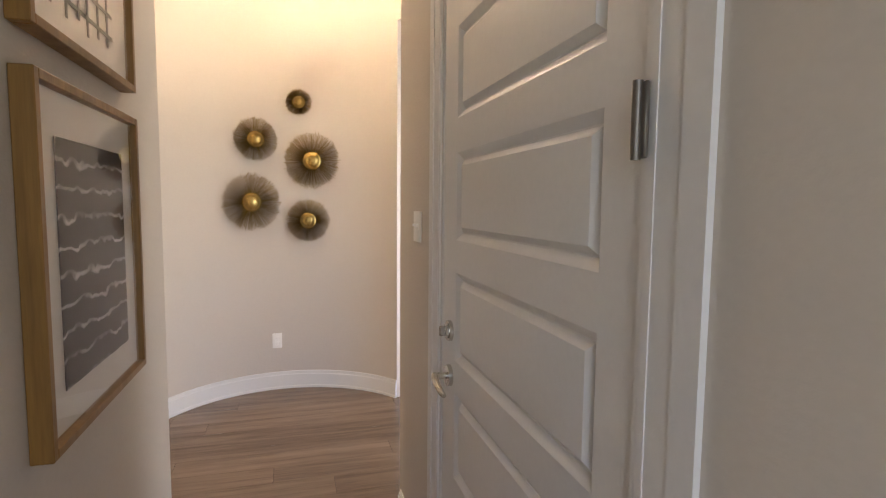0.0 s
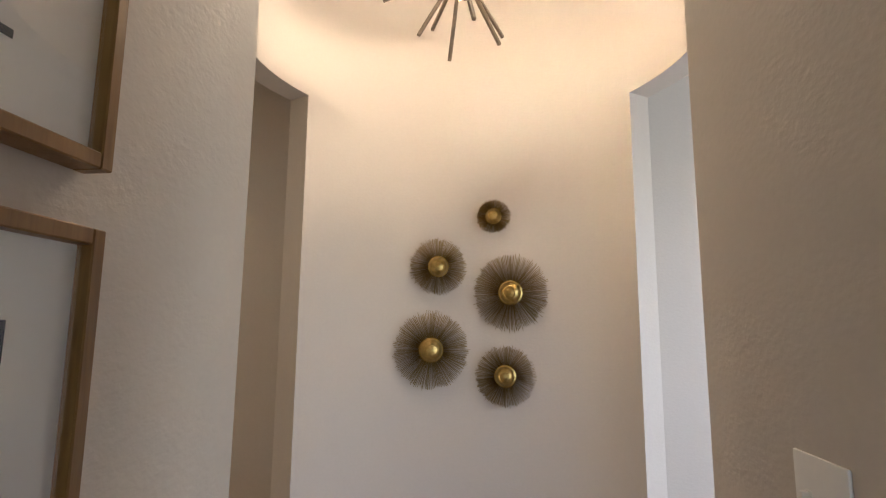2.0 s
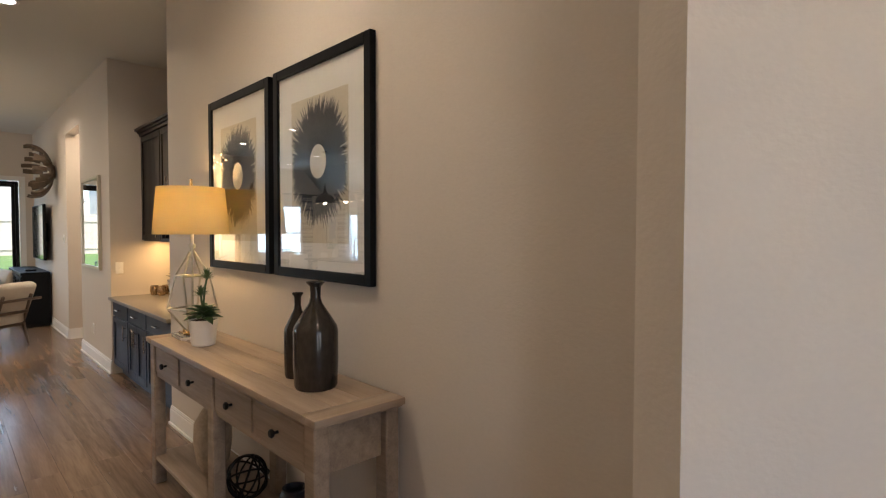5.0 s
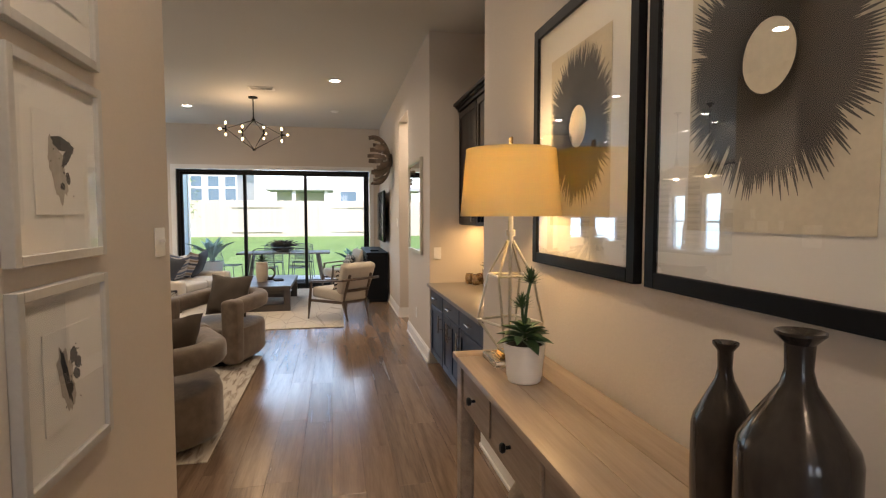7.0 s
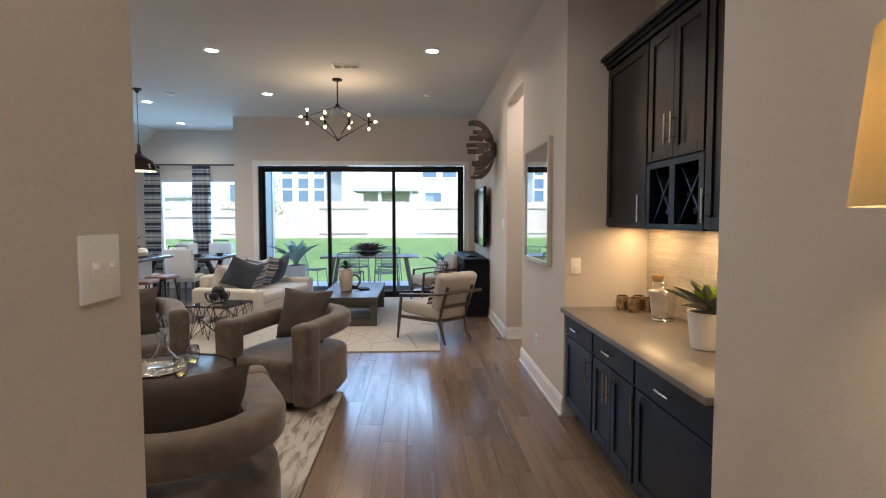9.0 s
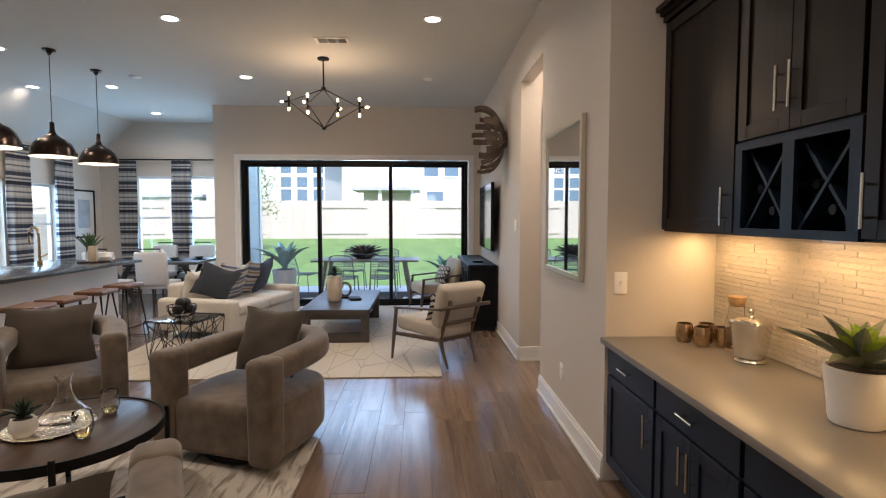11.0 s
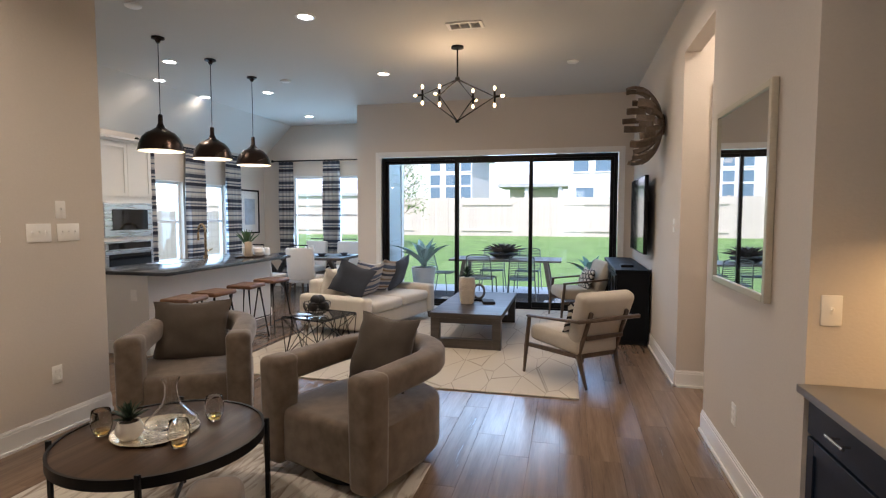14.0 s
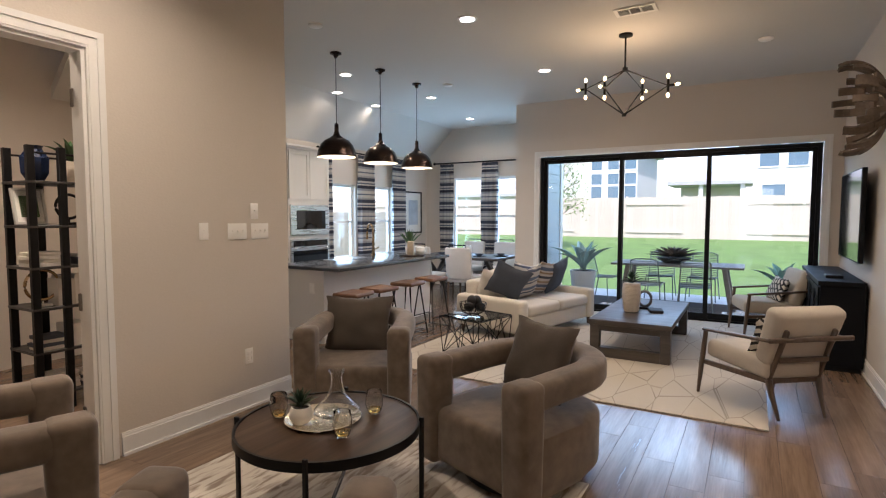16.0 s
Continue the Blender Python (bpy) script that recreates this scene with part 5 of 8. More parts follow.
def swivel_chair():
    """A barrel swivel chair that faces local +x."""
    ob = thing("swivel_armchair", "taupe velvet barrel swivel armchair with open arms", "armchair", group="swivel chairs round the table")
    bm = bmesh.new()
    out = [(0.31, -0.360), (0.345, -0.36), (0.36, -0.31), (0.36, 0.31), (0.345, 0.36), (0.31, 0.360), (-0.06, 0.360)]
    out += [(-0.06 - 0.395 * math.sin(radians(a)) ** 0.85, 0.360 * math.cos(radians(a))) for a in range(12, 180, 12)] + [(-0.06, -0.360)]
    prism(bm, out, 0.065, 0.350)
    es = [e for e in bm.edges if abs(e.verts[0].co.z - e.verts[1].co.z) < 1e-4]
    bmesh.ops.bevel(bm, geom=es, offset=0.05, segments=5, affect='EDGES', profile=0.6)
    for v in bm.verts:
        if v.co.z > 0.3:
            v.co.z += 0.06 * max(0, 1 - (v.co.x / 0.40) ** 2) * max(0, 1 - (v.co.y / 0.36) ** 2)
    part("seat", bm, M_VELVET, ob, smooth=60)
    bm = bmesh.new()
    pts = [(0.33, -0.312, 0.545), (0.15, -0.312, 0.55), (-0.06, -0.312, 0.555)]
    pts += [(-0.06 - 0.372 * math.sin(radians(a)) ** 0.85, -0.312 * math.cos(radians(a)), 0.555 + 0.012 * math.sin(radians(a))) for a in range(10, 180, 10)]
    pts += [(-0.06, 0.312, 0.555), (0.15, 0.312, 0.55), (0.33, 0.312, 0.545)]
    sweep(bm, pts, 0.145, 0.135, 0.042)
    part("backrest", bm, M_VELVET, ob, smooth=60)
    for s in (-1, 1):
        bm = bmesh.new()
        vs = box(bm, 0.235, 0.405, s * 0.312 - 0.075, s * 0.312 + 0.075, 0.055, 0.622, 0.038, 4)
        for v in bm.verts:
            if v.co.z < 0.12:
                v.co.x += 0.012 if v.co.x < 0.3 else -0.010
        part("arm", bm, M_VELVET, ob, smooth=60)
    bm = bmesh.new()
    lathe(bm, [(0, 0.0), (0.285, 0.0), (0.295, 0.01), (0.295, 0.035), (0.24, 0.04), (0.24, 0.066), (0, 0.066)], 40)
    part("swivel_base", bm, M_BLACK, ob, "black round swivel base")
    return ob


chair = swivel_chair()
SWIVELS = [(-7.29, 2.42, -20, -8, 0.0), (-7.72, 0.95, 28, 0, 0.0), (-5.28, 2.42, 205, 6, 0.0), (-5.34, 0.82, 162, 0, 0.0)]
pillow = None
for k, (x, y, a, tw, sh) in enumerate(SWIVELS):
    m = pose(x, y, 0.010, 0, 0, a)
    if k == 0:
        chair.matrix_basis = m @ Matrix.Scale(1.06, 4)
        bm = bmesh.new()
        cushion(bm, 0.50, 0.43, 0.16, 0.5, 14)
        pillow = solid("throw_pillow", bm, M_PILLOW_TAUPE, "plain taupe linen throw pillow on swivel chair", "pillow", group="taupe throw pillows", smooth=60)
        p = pillow
    else:
        copy_thing(chair, m)
        p = None
    if k == 1:
        m = pose(x, y - 0.07, -0.05, 0, 0, a)
    pm = m @ pose(-0.165, 0.0, 0.625, 0, -18, tw) @ pose(0, 0, 0, 90, 0, 90)
    if p:
        p.matrix_basis = pm
    else:
        copy_thing(pillow, pm @ Matrix.Scale(1.10 if k == 1 else 1.0, 4))

# round table
ob = thing("round_coffee_table", "round dark umber wood table with black metal legs", "coffee table", pose(-6.43, 1.79, 0.0095))
bm = bmesh.new()
lathe(bm, [(0, 0.425), (0.425, 0.425), (0.425, 0.45), (0.42, 0.452), (0, 0.452)], 72)
part("tabletop", bm, M_TABLEWOOD, ob)
bm = bmesh.new()
lathe(bm, [(0.426, 0.412), (0.438, 0.412), (0.438, 0.457), (0.426, 0.457)], 72, closed=True)
part("rim", bm, M_BLACK, ob, "dark bronze rim band")
for i in range(4):
    a = radians(30 + 90 * i)
    bm = bmesh.new()
    c, s = math.cos(a), math.sin(a)
    bar(bm, (0.446 * c, 0.446 * s, 0.0), (0.446 * c, 0.446 * s, 0.475), 0.022, 0.016, 0.002)
    part("leg", bm, M_BLACK, ob)
bm = bmesh.new()
for i in range(2):
    a = radians(30 + 90 * i)
    bar(bm, (-0.44 * math.cos(a), -0.44 * math.sin(a), 0.03 + 0.018 * i), (0.44 * math.cos(a), 0.44 * math.sin(a), 0.03 + 0.018 * i), 0.016, 0.016, 0.002)
part("stretcher", bm, M_BLACK, ob)
TZ = 0.4620
bm = bmesh.new()
lathe(bm, [(0, 0), (0.17, 0), (0.185, 0.012), (0.182, 0.015), (0.165, 0.006), (0, 0.005)], 48)
solid("serving_tray", bm, mat("brushed_pale_gold", (0.74, 0.66, 0.52), 0.26, metal=0.85, var=0.22, scale=16, bump=0.35, bscale=90), "round hammered pale-gold tray on dark table", "tray", m=pose(-6.44, 1.742, TZ))
ob = thing("decanter", "clear glass wine decanter with flared base", "decanter", pose(-6.515, 1.765, TZ + 0.006))
bm = bmesh.new()
prof = [(0, 0.003), (0.09, 0.003), (0.115, 0.016), (0.112, 0.03), (0.075, 0.065), (0.045, 0.10), (0.03, 0.14), (0.027, 0.19), (0.040, 0.222)]
lathe(bm, prof + [(r - 0.003, z) for r, z in prof[:0:-1]] + [(0, 0.006)], 40)
part("body", bm, M_CLEAR, ob)


def glass_cup(x, y, z):
    ob = thing("stemless_glass", "stemless glass with amber drink", "glass", pose(x, y, z), group="glasses on the round table")
    prof = [(0, 0), (0.028, 0), (0.037, 0.016), (0.0445, 0.045), (0.043, 0.08), (0.0385, 0.112)]
    bm = bmesh.new()
    lathe(bm, prof + [(r - 0.002, zz + 0.002) for r, zz in prof[::-1]], 28)
    part("bowl", bm, M_TINTED, ob, "amber-tinted thin glass")
    bm = bmesh.new()
    lathe(bm, [(0, 0.004), (0.025, 0.006), (0.033, 0.018), (0.034, 0.022), (0, 0.022)], 24)
    part("drink", bm, M_AMBER, ob, "amber drink")


for x, y in ((-6.36, 1.525), (-6.335, 1.955), (-6.635, 1.905)):
    glass_cup(x, y, TZ)


def spiky(bm):
    random.seed(4)
    for k in range(18):
        a = k * 2.4
        el = radians(28 + 3.2 * k)
        leaf(bm, (0, 0, 0.075), (math.cos(a) * math.cos(el), math.sin(a) * math.cos(el), math.sin(el)), 0.105, 0.022, 0.1, 0.4, 4)


pot_plant("potted_succulent", "spiky dark succulent in a ribbed white pot on tray", pose(-6.34, 1.695, TZ + 0.006), [(0, 0), (0.035, 0), (0.054, 0.025), (0.056, 0.05), (0.045, 0.08), (0.04, 0.08), (0.04, 0.06), (0, 0.05)], spiky, M_LEAF_DARK, soil_r=0.041, soil_z=0.072)

# ---- living room ----
SM = pose(-10.98, 1.09, 0.0125, 0, 0, -14.5)
sofa = thing("sofa", "ivory linen two-seat sofa with loose cushions", "sofa", SM)
bm = bmesh.new()
box(bm, -0.68, 0.68, -0.52, 0.42, 0.09, 0.27, 0.03, 3)
part("base", bm, M_LINEN, sofa)
for s in (-1, 1):
    bm = bmesh.new()
    box(bm, s * 0.75 - 0.085, s * 0.75 + 0.085, -0.55, 0.46, 0.09, 0.475, 0.05, 4)
    part("arm", bm, M_LINEN, sofa)
    bm = bmesh.new()
    box(bm, s * 0.334 - 0.331, s * 0.334 + 0.331, -0.30, 0.455, 0.272, 0.40, 0.045, 4)
    part("seat_cushion", bm, M_LINEN, sofa)
    bm = bmesh.new()
    cushion(bm, 0.66, 0.44, 0.24, 0.4, 12)
    part("back_cushion", bm, M_LINEN, sofa, m=pose(s * 0.335, -0.29, 0.565, 76, 0, 0), smooth=60)
bm = bmesh.new()
box(bm, -0.66, 0.66, -0.555, -0.40, 0.09, 0.63, 0.05, 4)
part("backrest", bm, M_LINEN, sofa)
for x in (-0.76, 0.76):
    for y in (-0.48, 0.40):
        bm = bmesh.new()
        rod(bm, (x, y, 0), (x, y, 0.095), 0.018, 12, 0.026)
        part("leg", bm, M_CHAIRWOOD, sofa, "dark tapered leg")
STRIPE = [(0, (0.55, 0.50, 0.44)), (0.16, (0.05, 0.055, 0.075)), (0.30, (0.55, 0.50, 0.44)), (0.42, (0.30, 0.19, 0.11)), (0.52, (0.55, 0.50, 0.44)), (0.60, (0.10, 0.13, 0.20)), (0.78, (0.5, 0.46, 0.42)), (0.88, (0.34, 0.24, 0.16))]
M_STRIPE = bands("striped_pillow_cloth", STRIPE, 4.2, 1)
M_STRIPE_B = bands("blue_striped_cloth", [(0, (0.58, 0.55, 0.52)), (0.25, (0.08, 0.10, 0.16)), (0.4, (0.58, 0.55, 0.52)), (0.55, (0.14, 0.18, 0.27)), (0.85, (0.58, 0.55, 0.52))], 7, 1)
for k, (w, x, y, z, tilt, yaw, mt, lab) in enumerate((
        (0.46, 0.50, 0.02, 0.64, 66, -52, M_SLATE, "slate blue square throw pillow on ivory sofa"),
        (0.46, 0.24, 0.06, 0.60, 62, -8, M_STRIPE_B, "blue and white striped throw pillow on sofa"),
        (0.50, -0.20, 0.02, 0.62, 62, 4, M_STRIPE, "brown and navy striped throw pillow on sofa"),
        (0.48, -0.54, 0.03, 0.63, 68, 14, M_SLATE, "slate blue square throw pillow on ivory sofa"),
        (0.46, 0.10, -0.10, 0.61, 72, -8, M_STRIPE_B, "blue and white striped throw pillow on sofa"))):
    bm = bmesh.new()
    cushion(bm, w, w, 0.15, 0.5, 12)
    solid("throw_pillow", bm, mt, lab, "pillow", smooth=60, m=SM @ pose(x, y, z, tilt, 0, yaw) @ pose(0, 0, 0, 0, 0, (24, -8, 7, -10, 12)[k]))

# geometric side table
ST = pose(-9.50, 1.04, 0.0, 0, 0, -14)
ob = thing("wire_side_table", "black geometric wire side table with glass top", "side table", ST)
bm = bmesh.new()
q = 0.27
C = [(-q, -q), (q, -q), (q, q), (-q, q)]
for i in range(4):
    a, b = Vector((*C[i], 0.40)), Vector((*C[(i + 1) % 4], 0.40))
    lo0, lo1 = a * 0.9, b * 0.9
    lo0.z = lo1.z = 0.006
    tube(bm, [a, b], 0.006, 6)
    tube(bm, [lo0, lo1], 0.005, 6)
    tube(bm, [lo0, a], 0.005, 6)
    m1, m2, l1 = a.lerp(b, 1 / 3), a.lerp(b, 2 / 3), lo0.lerp(lo1, 0.5)
    k = a.lerp(b, 0.5)
    k.z = 0.20
    for u, v in ((lo0, m1), (m1, l1), (l1, m2), (m2, lo1), (a, k), (b, k), (k, lo0), (k, lo1)):
        tube(bm, [u, v], 0.0042, 6)
part("wire_frame", bm, M_BLACK, ob)
bm = bmesh.new()
box(bm, -q + 0.004, q - 0.004, -q + 0.004, q - 0.004, 0.406, 0.414)
part("glass_top", bm, glass("smoked_glass", (0.55, 0.57, 0.58)), ob, "smoked glass top", smooth=None)
ob = thing("wire_bowl", "black bowl filled with dark moss balls", "bowl", ST @ pose(0.02, -0.02, 0.414))
bm = bmesh.new()
for i in range(14):
    a = 2 * math.pi * i / 14
    tube(bm, [(r * math.cos(a), r * math.sin(a), z) for r, z in ((0.05, 0.004), (0.11, 0.03), (0.135, 0.08), (0.14, 0.125))], 0.004, 5)
for r, z in ((0.05, 0.004), (0.14, 0.125), (0.127, 0.06)):
    tube(bm, [(r * math.cos(2 * math.pi * i / 28), r * math.sin(2 * math.pi * i / 28), z) for i in range(28)], 0.004, 5, True)
part("wire_bowl_frame", bm, M_BLACK, ob)
M_BALL = mat("dark_ball", (0.016, 0.016, 0.019), 0.6, var=0.4, scale=30, bump=0.6, bscale=60)
for x, y, z in ((0.06, 0.0, 0.09), (-0.05, 0.05, 0.085), (-0.04, -0.06, 0.088), (0.02, 0.0, 0.155), (-0.03, 0.02, 0.15)):
    bm = bmesh.new()
    bmesh.ops.create_icosphere(bm, subdivisions=3, radius=0.052)
    part("ball", bm, M_BALL, ob, "dark round ball", m=pose(x, y, z))

# coffee table
ob = thing("coffee_table", "grey-brown wood coffee table with open frame ends", "coffee table", pose(-10.78, 2.50, 0.0125))
bm = bmesh.new()
box(bm, -0.82, 0.82, -0.395, 0.395, 0.33, 0.385, 0.004, 2)
part("tabletop", bm, M_GREYWOOD, ob)
for s in (-1, 1):
    bm = bmesh.new()
    x = s * 0.755
    box(bm, x - 0.045, x + 0.045, -0.385, -0.292, 0.0, 0.329, 0.003, 1)
    box(bm, x - 0.045, x + 0.045, 0.292, 0.385, 0.0, 0.329, 0.003, 1)
    box(bm, x - 0.045, x + 0.045, -0.292, 0.292, 0.0, 0.10, 0.003, 1)
    box(bm, x - 0.045, x + 0.045, -0.292, 0.292, 0.27, 0.329, 0.003, 1)
    part("end_frame", bm, M_GREYWOOD, ob, "open rectangular end frame")
CTZ = 0.3975
M_RIBBED = mat("ribbed_stone", (0.55, 0.48, 0.40), 0.6, var=0.12, scale=9)
bm = bmesh.new()
prof = [(0, 0), (0.058, 0)]
for i in range(22):
    z = 0.012 * (i + 0.5)
    prof += [(0.060 + 0.022 * math.sin(math.pi * (i + 2) / 30) + 0.003, z), (0.060 + 0.022 * math.sin(math.pi * (i + 2) / 30), z + 0.006)]
prof += [(0.055, 0.27), (0, 0.25)]
ob = thing("vase_plant", "succulent in a tall ribbed beige vase on coffee table", "plant", pose(-10.62, 2.40, CTZ) @ Matrix.Scale(1.18, 4))
lathe(bm, prof, 32)
part("vase", bm, M_RIBBED, ob, "tall ribbed beige vase")
bm = bmesh.new()
succulent(bm, (0, 0, 0.262), 30, 0.13, 0.06, 0.028, 9, 0.5)
part("leaves", bm, M_LEAF_DARK, ob, "spiky dark green leaves")
ob = thing("ring_sculpture", "dark metal ring ornament on a black base", "ornament", pose(-10.86, 2.50, CTZ))
bm = bmesh.new()
tube(bm, [(0, 0.07 * math.cos(2 * math.pi * i / 28), 0.115 + 0.085 * math.sin(2 * math.pi * i / 28)) for i in range(28)], 0.016, 8, True)
part("ring", bm, mat("aged_metal", (0.20, 0.18, 0.16), 0.35, metal=0.8, var=0.3), ob)
bm = bmesh.new()
box(bm, -0.05, 0.05, -0.09, 0.09, 0, 0.022, 0.003, 1)
part("foot", bm, M_BLACK, ob)
bm = bmesh.new()
box(bm, -0.10, 0.10, -0.07, 0.07, 0, 0.028, 0.002, 1)
solid("book", bm, M_INK, "closed black hardcover book on coffee table", "book", m=pose(-10.72, 2.64, CTZ, 0, 0, 15))


def geo_mat():
    """Ivory cloth with a black diamond weave."""
    m, n, l, p = _tree("black_diamond_weave")
    tc = n.new("ShaderNodeTexCoord")
    mp = n.new("ShaderNodeMapping")
    mp.inputs["Scale"].default_value = (11, 11, 11)
    mp.inputs["Rotation"].default_value = (0, 0, radians(45))
    l.new(tc.outputs["Object"], mp.inputs[0])
    br = n.new("ShaderNodeTexBrick")
    br.inputs["Scale"].default_value = 1.0
    br.inputs["Color1"].default_value = br.inputs["Color2"].default_value = (0.62, 0.57, 0.50, 1)
    br.inputs["Mortar"].default_value = (0.02, 0.02, 0.022, 1)
    br.inputs["Mortar Size"].default_value = 0.11
    br.inputs["Brick Width"].default_value, br.inputs["Row Height"].default_value = 0.9, 0.55
    l.new(mp.outputs[0], br.inputs["Vector"])
    l.new(br.outputs["Color"], p.inputs["Base Color"])
    p.inputs["Roughness"].default_value = 0.9
    return m


M_GEO = geo_mat()


def lounge_chair():
    """A wood-framed lounge chair that faces local +x."""
    ob = thing("lounge_chair", "oatmeal lounge chair with slim walnut frame", "armchair", group="lounge chairs in the living room")
    for s in (-1, 1):
        bm = bmesh.new()
        tube(bm, [(0.335, s * 0.345, 0.0), (0.315, s * 0.335, 0.24), (0.285, s * 0.325, 0.52)], [0.012, 0.021, 0.018], 8)
        part("leg", bm, M_CHAIRWOOD, ob, "tapered walnut front leg")
        bm = bmesh.new()
        tube(bm, [(-0.335, s * 0.185, 0.0), (-0.275, s * 0.195, 0.16), (-0.245, s * 0.20, 0.27)], [0.012, 0.019, 0.026], 8)
        part("leg", bm, M_CHAIRWOOD, ob, "tapered walnut back leg")
        bm = bmesh.new()
        bar(bm, (-0.235, s * 0.20, 0.25), (-0.385, s * 0.19, 0.655), 0.030, 0.038, 0.008)
        part("back_post", bm, M_CHAIRWOOD, ob)
        bm = bmesh.new()
        bar(bm, (-0.40, s * 0.30, 0.585), (0.31, s * 0.33, 0.525), 0.042, 0.024, 0.008)
        part("armrest", bm, M_CHAIRWOOD, ob)
        bm = bmesh.new()
        bar(bm, (-0.245, s * 0.205, 0.262), (0.315, s * 0.325, 0.262), 0.026, 0.040, 0.006)
        part("side_rail", bm, M_CHAIRWOOD, ob)
    bm = bmesh.new()
    bar(bm, (-0.385, -0.335, 0.588), (-0.385, 0.335, 0.588), 0.030, 0.034, 0.008)
    part("back_rail", bm, M_CHAIRWOOD, ob)
    bm = bmesh.new()
    bar(bm, (-0.325, -0.20, 0.43), (-0.325, 0.20, 0.43), 0.026, 0.036, 0.006)
    part("back_rail", bm, M_CHAIRWOOD, ob)
    bm = bmesh.new()
    bar(bm, (-0.245, -0.19, 0.262), (-0.245, 0.19, 0.262), 0.03, 0.04, 0.006)
    part("back_rail", bm, M_CHAIRWOOD, ob)
    bm = bmesh.new()
    box(bm, -0.27, 0.335, -0.28, 0.28, 0, 0.145, 0.045, 4)
    for v in bm.verts:
        v.co.y *= 0.84 + 0.22 * (v.co.x + 0.27) / 0.6
        v.co.z += 0.02 * max(0, 1 - (v.co.x / 0.32) ** 2) if v.co.z > 0.1 else 0
    part("seat_cushion", bm, M_OATMEAL, ob, m=pose(0, 0, 0.283, 0, -3, 0), smooth=60)
    bm = bmesh.new()
    box(bm, -0.065, 0.065, -0.285, 0.285, 0, 0.44, 0.05, 4)
    for v in bm.verts:
        v.co.y *= 0.90 + 0.10 * v.co.z / 0.44
        v.co.x *= 1 + 0.25 * math.sin(math.pi * v.co.z / 0.44)
    part("back_cushion", bm, M_OATMEAL, ob, m=pose(-0.205, 0, 0.385, 0, -19, 0), smooth=60)
    return ob


ch = lounge_chair()
LM = [pose(-9.255, 3.665, 0.0125, 0, 0, 219), pose(-12.02, 3.72, 0.0125, 0, 0, 285)]
ch.matrix_basis = LM[0]
copy_thing(ch, LM[1])
bm = bmesh.new()
cushion(bm, 0.46, 0.30, 0.12, 0.5, 12)
pl = solid("lumbar_pillow", bm, M_GEO, "ivory lumbar pillow with black diamond weave", "pillow", group="diamond lumbar pillows", smooth=60)
PM = pose(-0.10, 0.0, 0.56, 0, -20, 0) @ pose(0, 0, 0, 90, 0, 90)
pl.matrix_basis = LM[0] @ PM
copy_thing(pl, LM[1] @ PM)

# media console and television
ob = thing("media_console", "black wood media console with lattice doors", "media console", pose(-11.5, 4.265, 0))
bm = bmesh.new()
box(bm, -0.90, 0.90, -0.165, 0.18, 0.05, 0.80, 0.003, 1)
part("body", bm, M_BLACKFRAME, ob, smooth=None)
bm = bmesh.new()
box(bm, -0.92, 0.92, -0.185, 0.18, 0.801, 0.845, 0.004, 1)
part("top", bm, M_BLACKFRAME, ob, smooth=None)
bm = bmesh.new()
box(bm, -0.88, 0.88, -0.14, 0.17, 0.0, 0.05)
part("plinth", bm, M_BLACK, ob, smooth=None)
for i in range(4):
    x0 = -0.88 + 0.44 * i
    bm = bmesh.new()
    for a, b, c, d in ((x0 + 0.01, x0 + 0.05, 0.08, 0.78), (x0 + 0.39, x0 + 0.43, 0.08, 0.78), (x0 + 0.05, x0 + 0.39, 0.74, 0.78), (x0 + 0.05, x0 + 0.39, 0.08, 0.12)):
        box(bm, a, b, -0.182, -0.166, c, d)
    for j in range(4):
        z = 0.12 + 0.155 * j
        bar(bm, (x0 + 0.05, -0.174, z), (x0 + 0.39, -0.174, z + 0.155), 0.008, 0.012, 0)
        bar(bm, (x0 + 0.05, -0.175, z + 0.155), (x0 + 0.39, -0.175, z), 0.006, 0.012, 0)
    part("lattice_door", bm, M_BLACKFRAME, ob, "black lattice door", smooth=None)
bm = bmesh.new()
box(bm, -0.09, 0.09, -0.07, 0.07, 0, 0.028, 0.006, 2)
solid("media_box", bm, M_BLACK, "small black media box on console", "media player", m=pose(-11.0, 4.24, 0.845))
ob = thing("television", "black flat television on the living wall", "television", pose(-11.12, 4.375, 1.455))
bm = bmesh.new()
box(bm, -0.62, 0.62, -0.02, 0.02, -0.43, 0.43, 0.006, 2)
part("case", bm, M_BLACK, ob)
bm = bmesh.new()
box(bm, -0.608, 0.608, -0.0225, -0.0205, -0.415, 0.418)
part("screen", bm, mat("tv_screen", (0.008, 0.009, 0.011), 0.08, var=0.1, rvar=0.01), ob, "glossy black screen", smooth=None)
bm = bmesh.new()
box(bm, -0.15, 0.15, 0.02, 0.094, -0.15, 0.15, 0.004, 1)
part("wall_mount", bm, M_BLACK, ob)

# driftwood sunburst over the television
ob = thing("driftwood_wall_art", "bowl-shaped wall sculpture of weathered wood strips", "wall art", pose(-10.03, 4.452, 2.335, 90, 0, 0) @ pose(0, 0, 0, 3, 0, 0))
M_DRIFT = wood("driftwood", (0.050, 0.035, 0.024), (0.165, 0.120, 0.083), 0, 0.7, 3, vary=0.35)
random.seed(21)
bm = bmesh.new()
lathe(bm, [(0, 0.0), (0.10, 0.0), (0.10, 0.02), (0, 0.02)], 24)
part("back_plate", bm, M_DRIFT, ob)


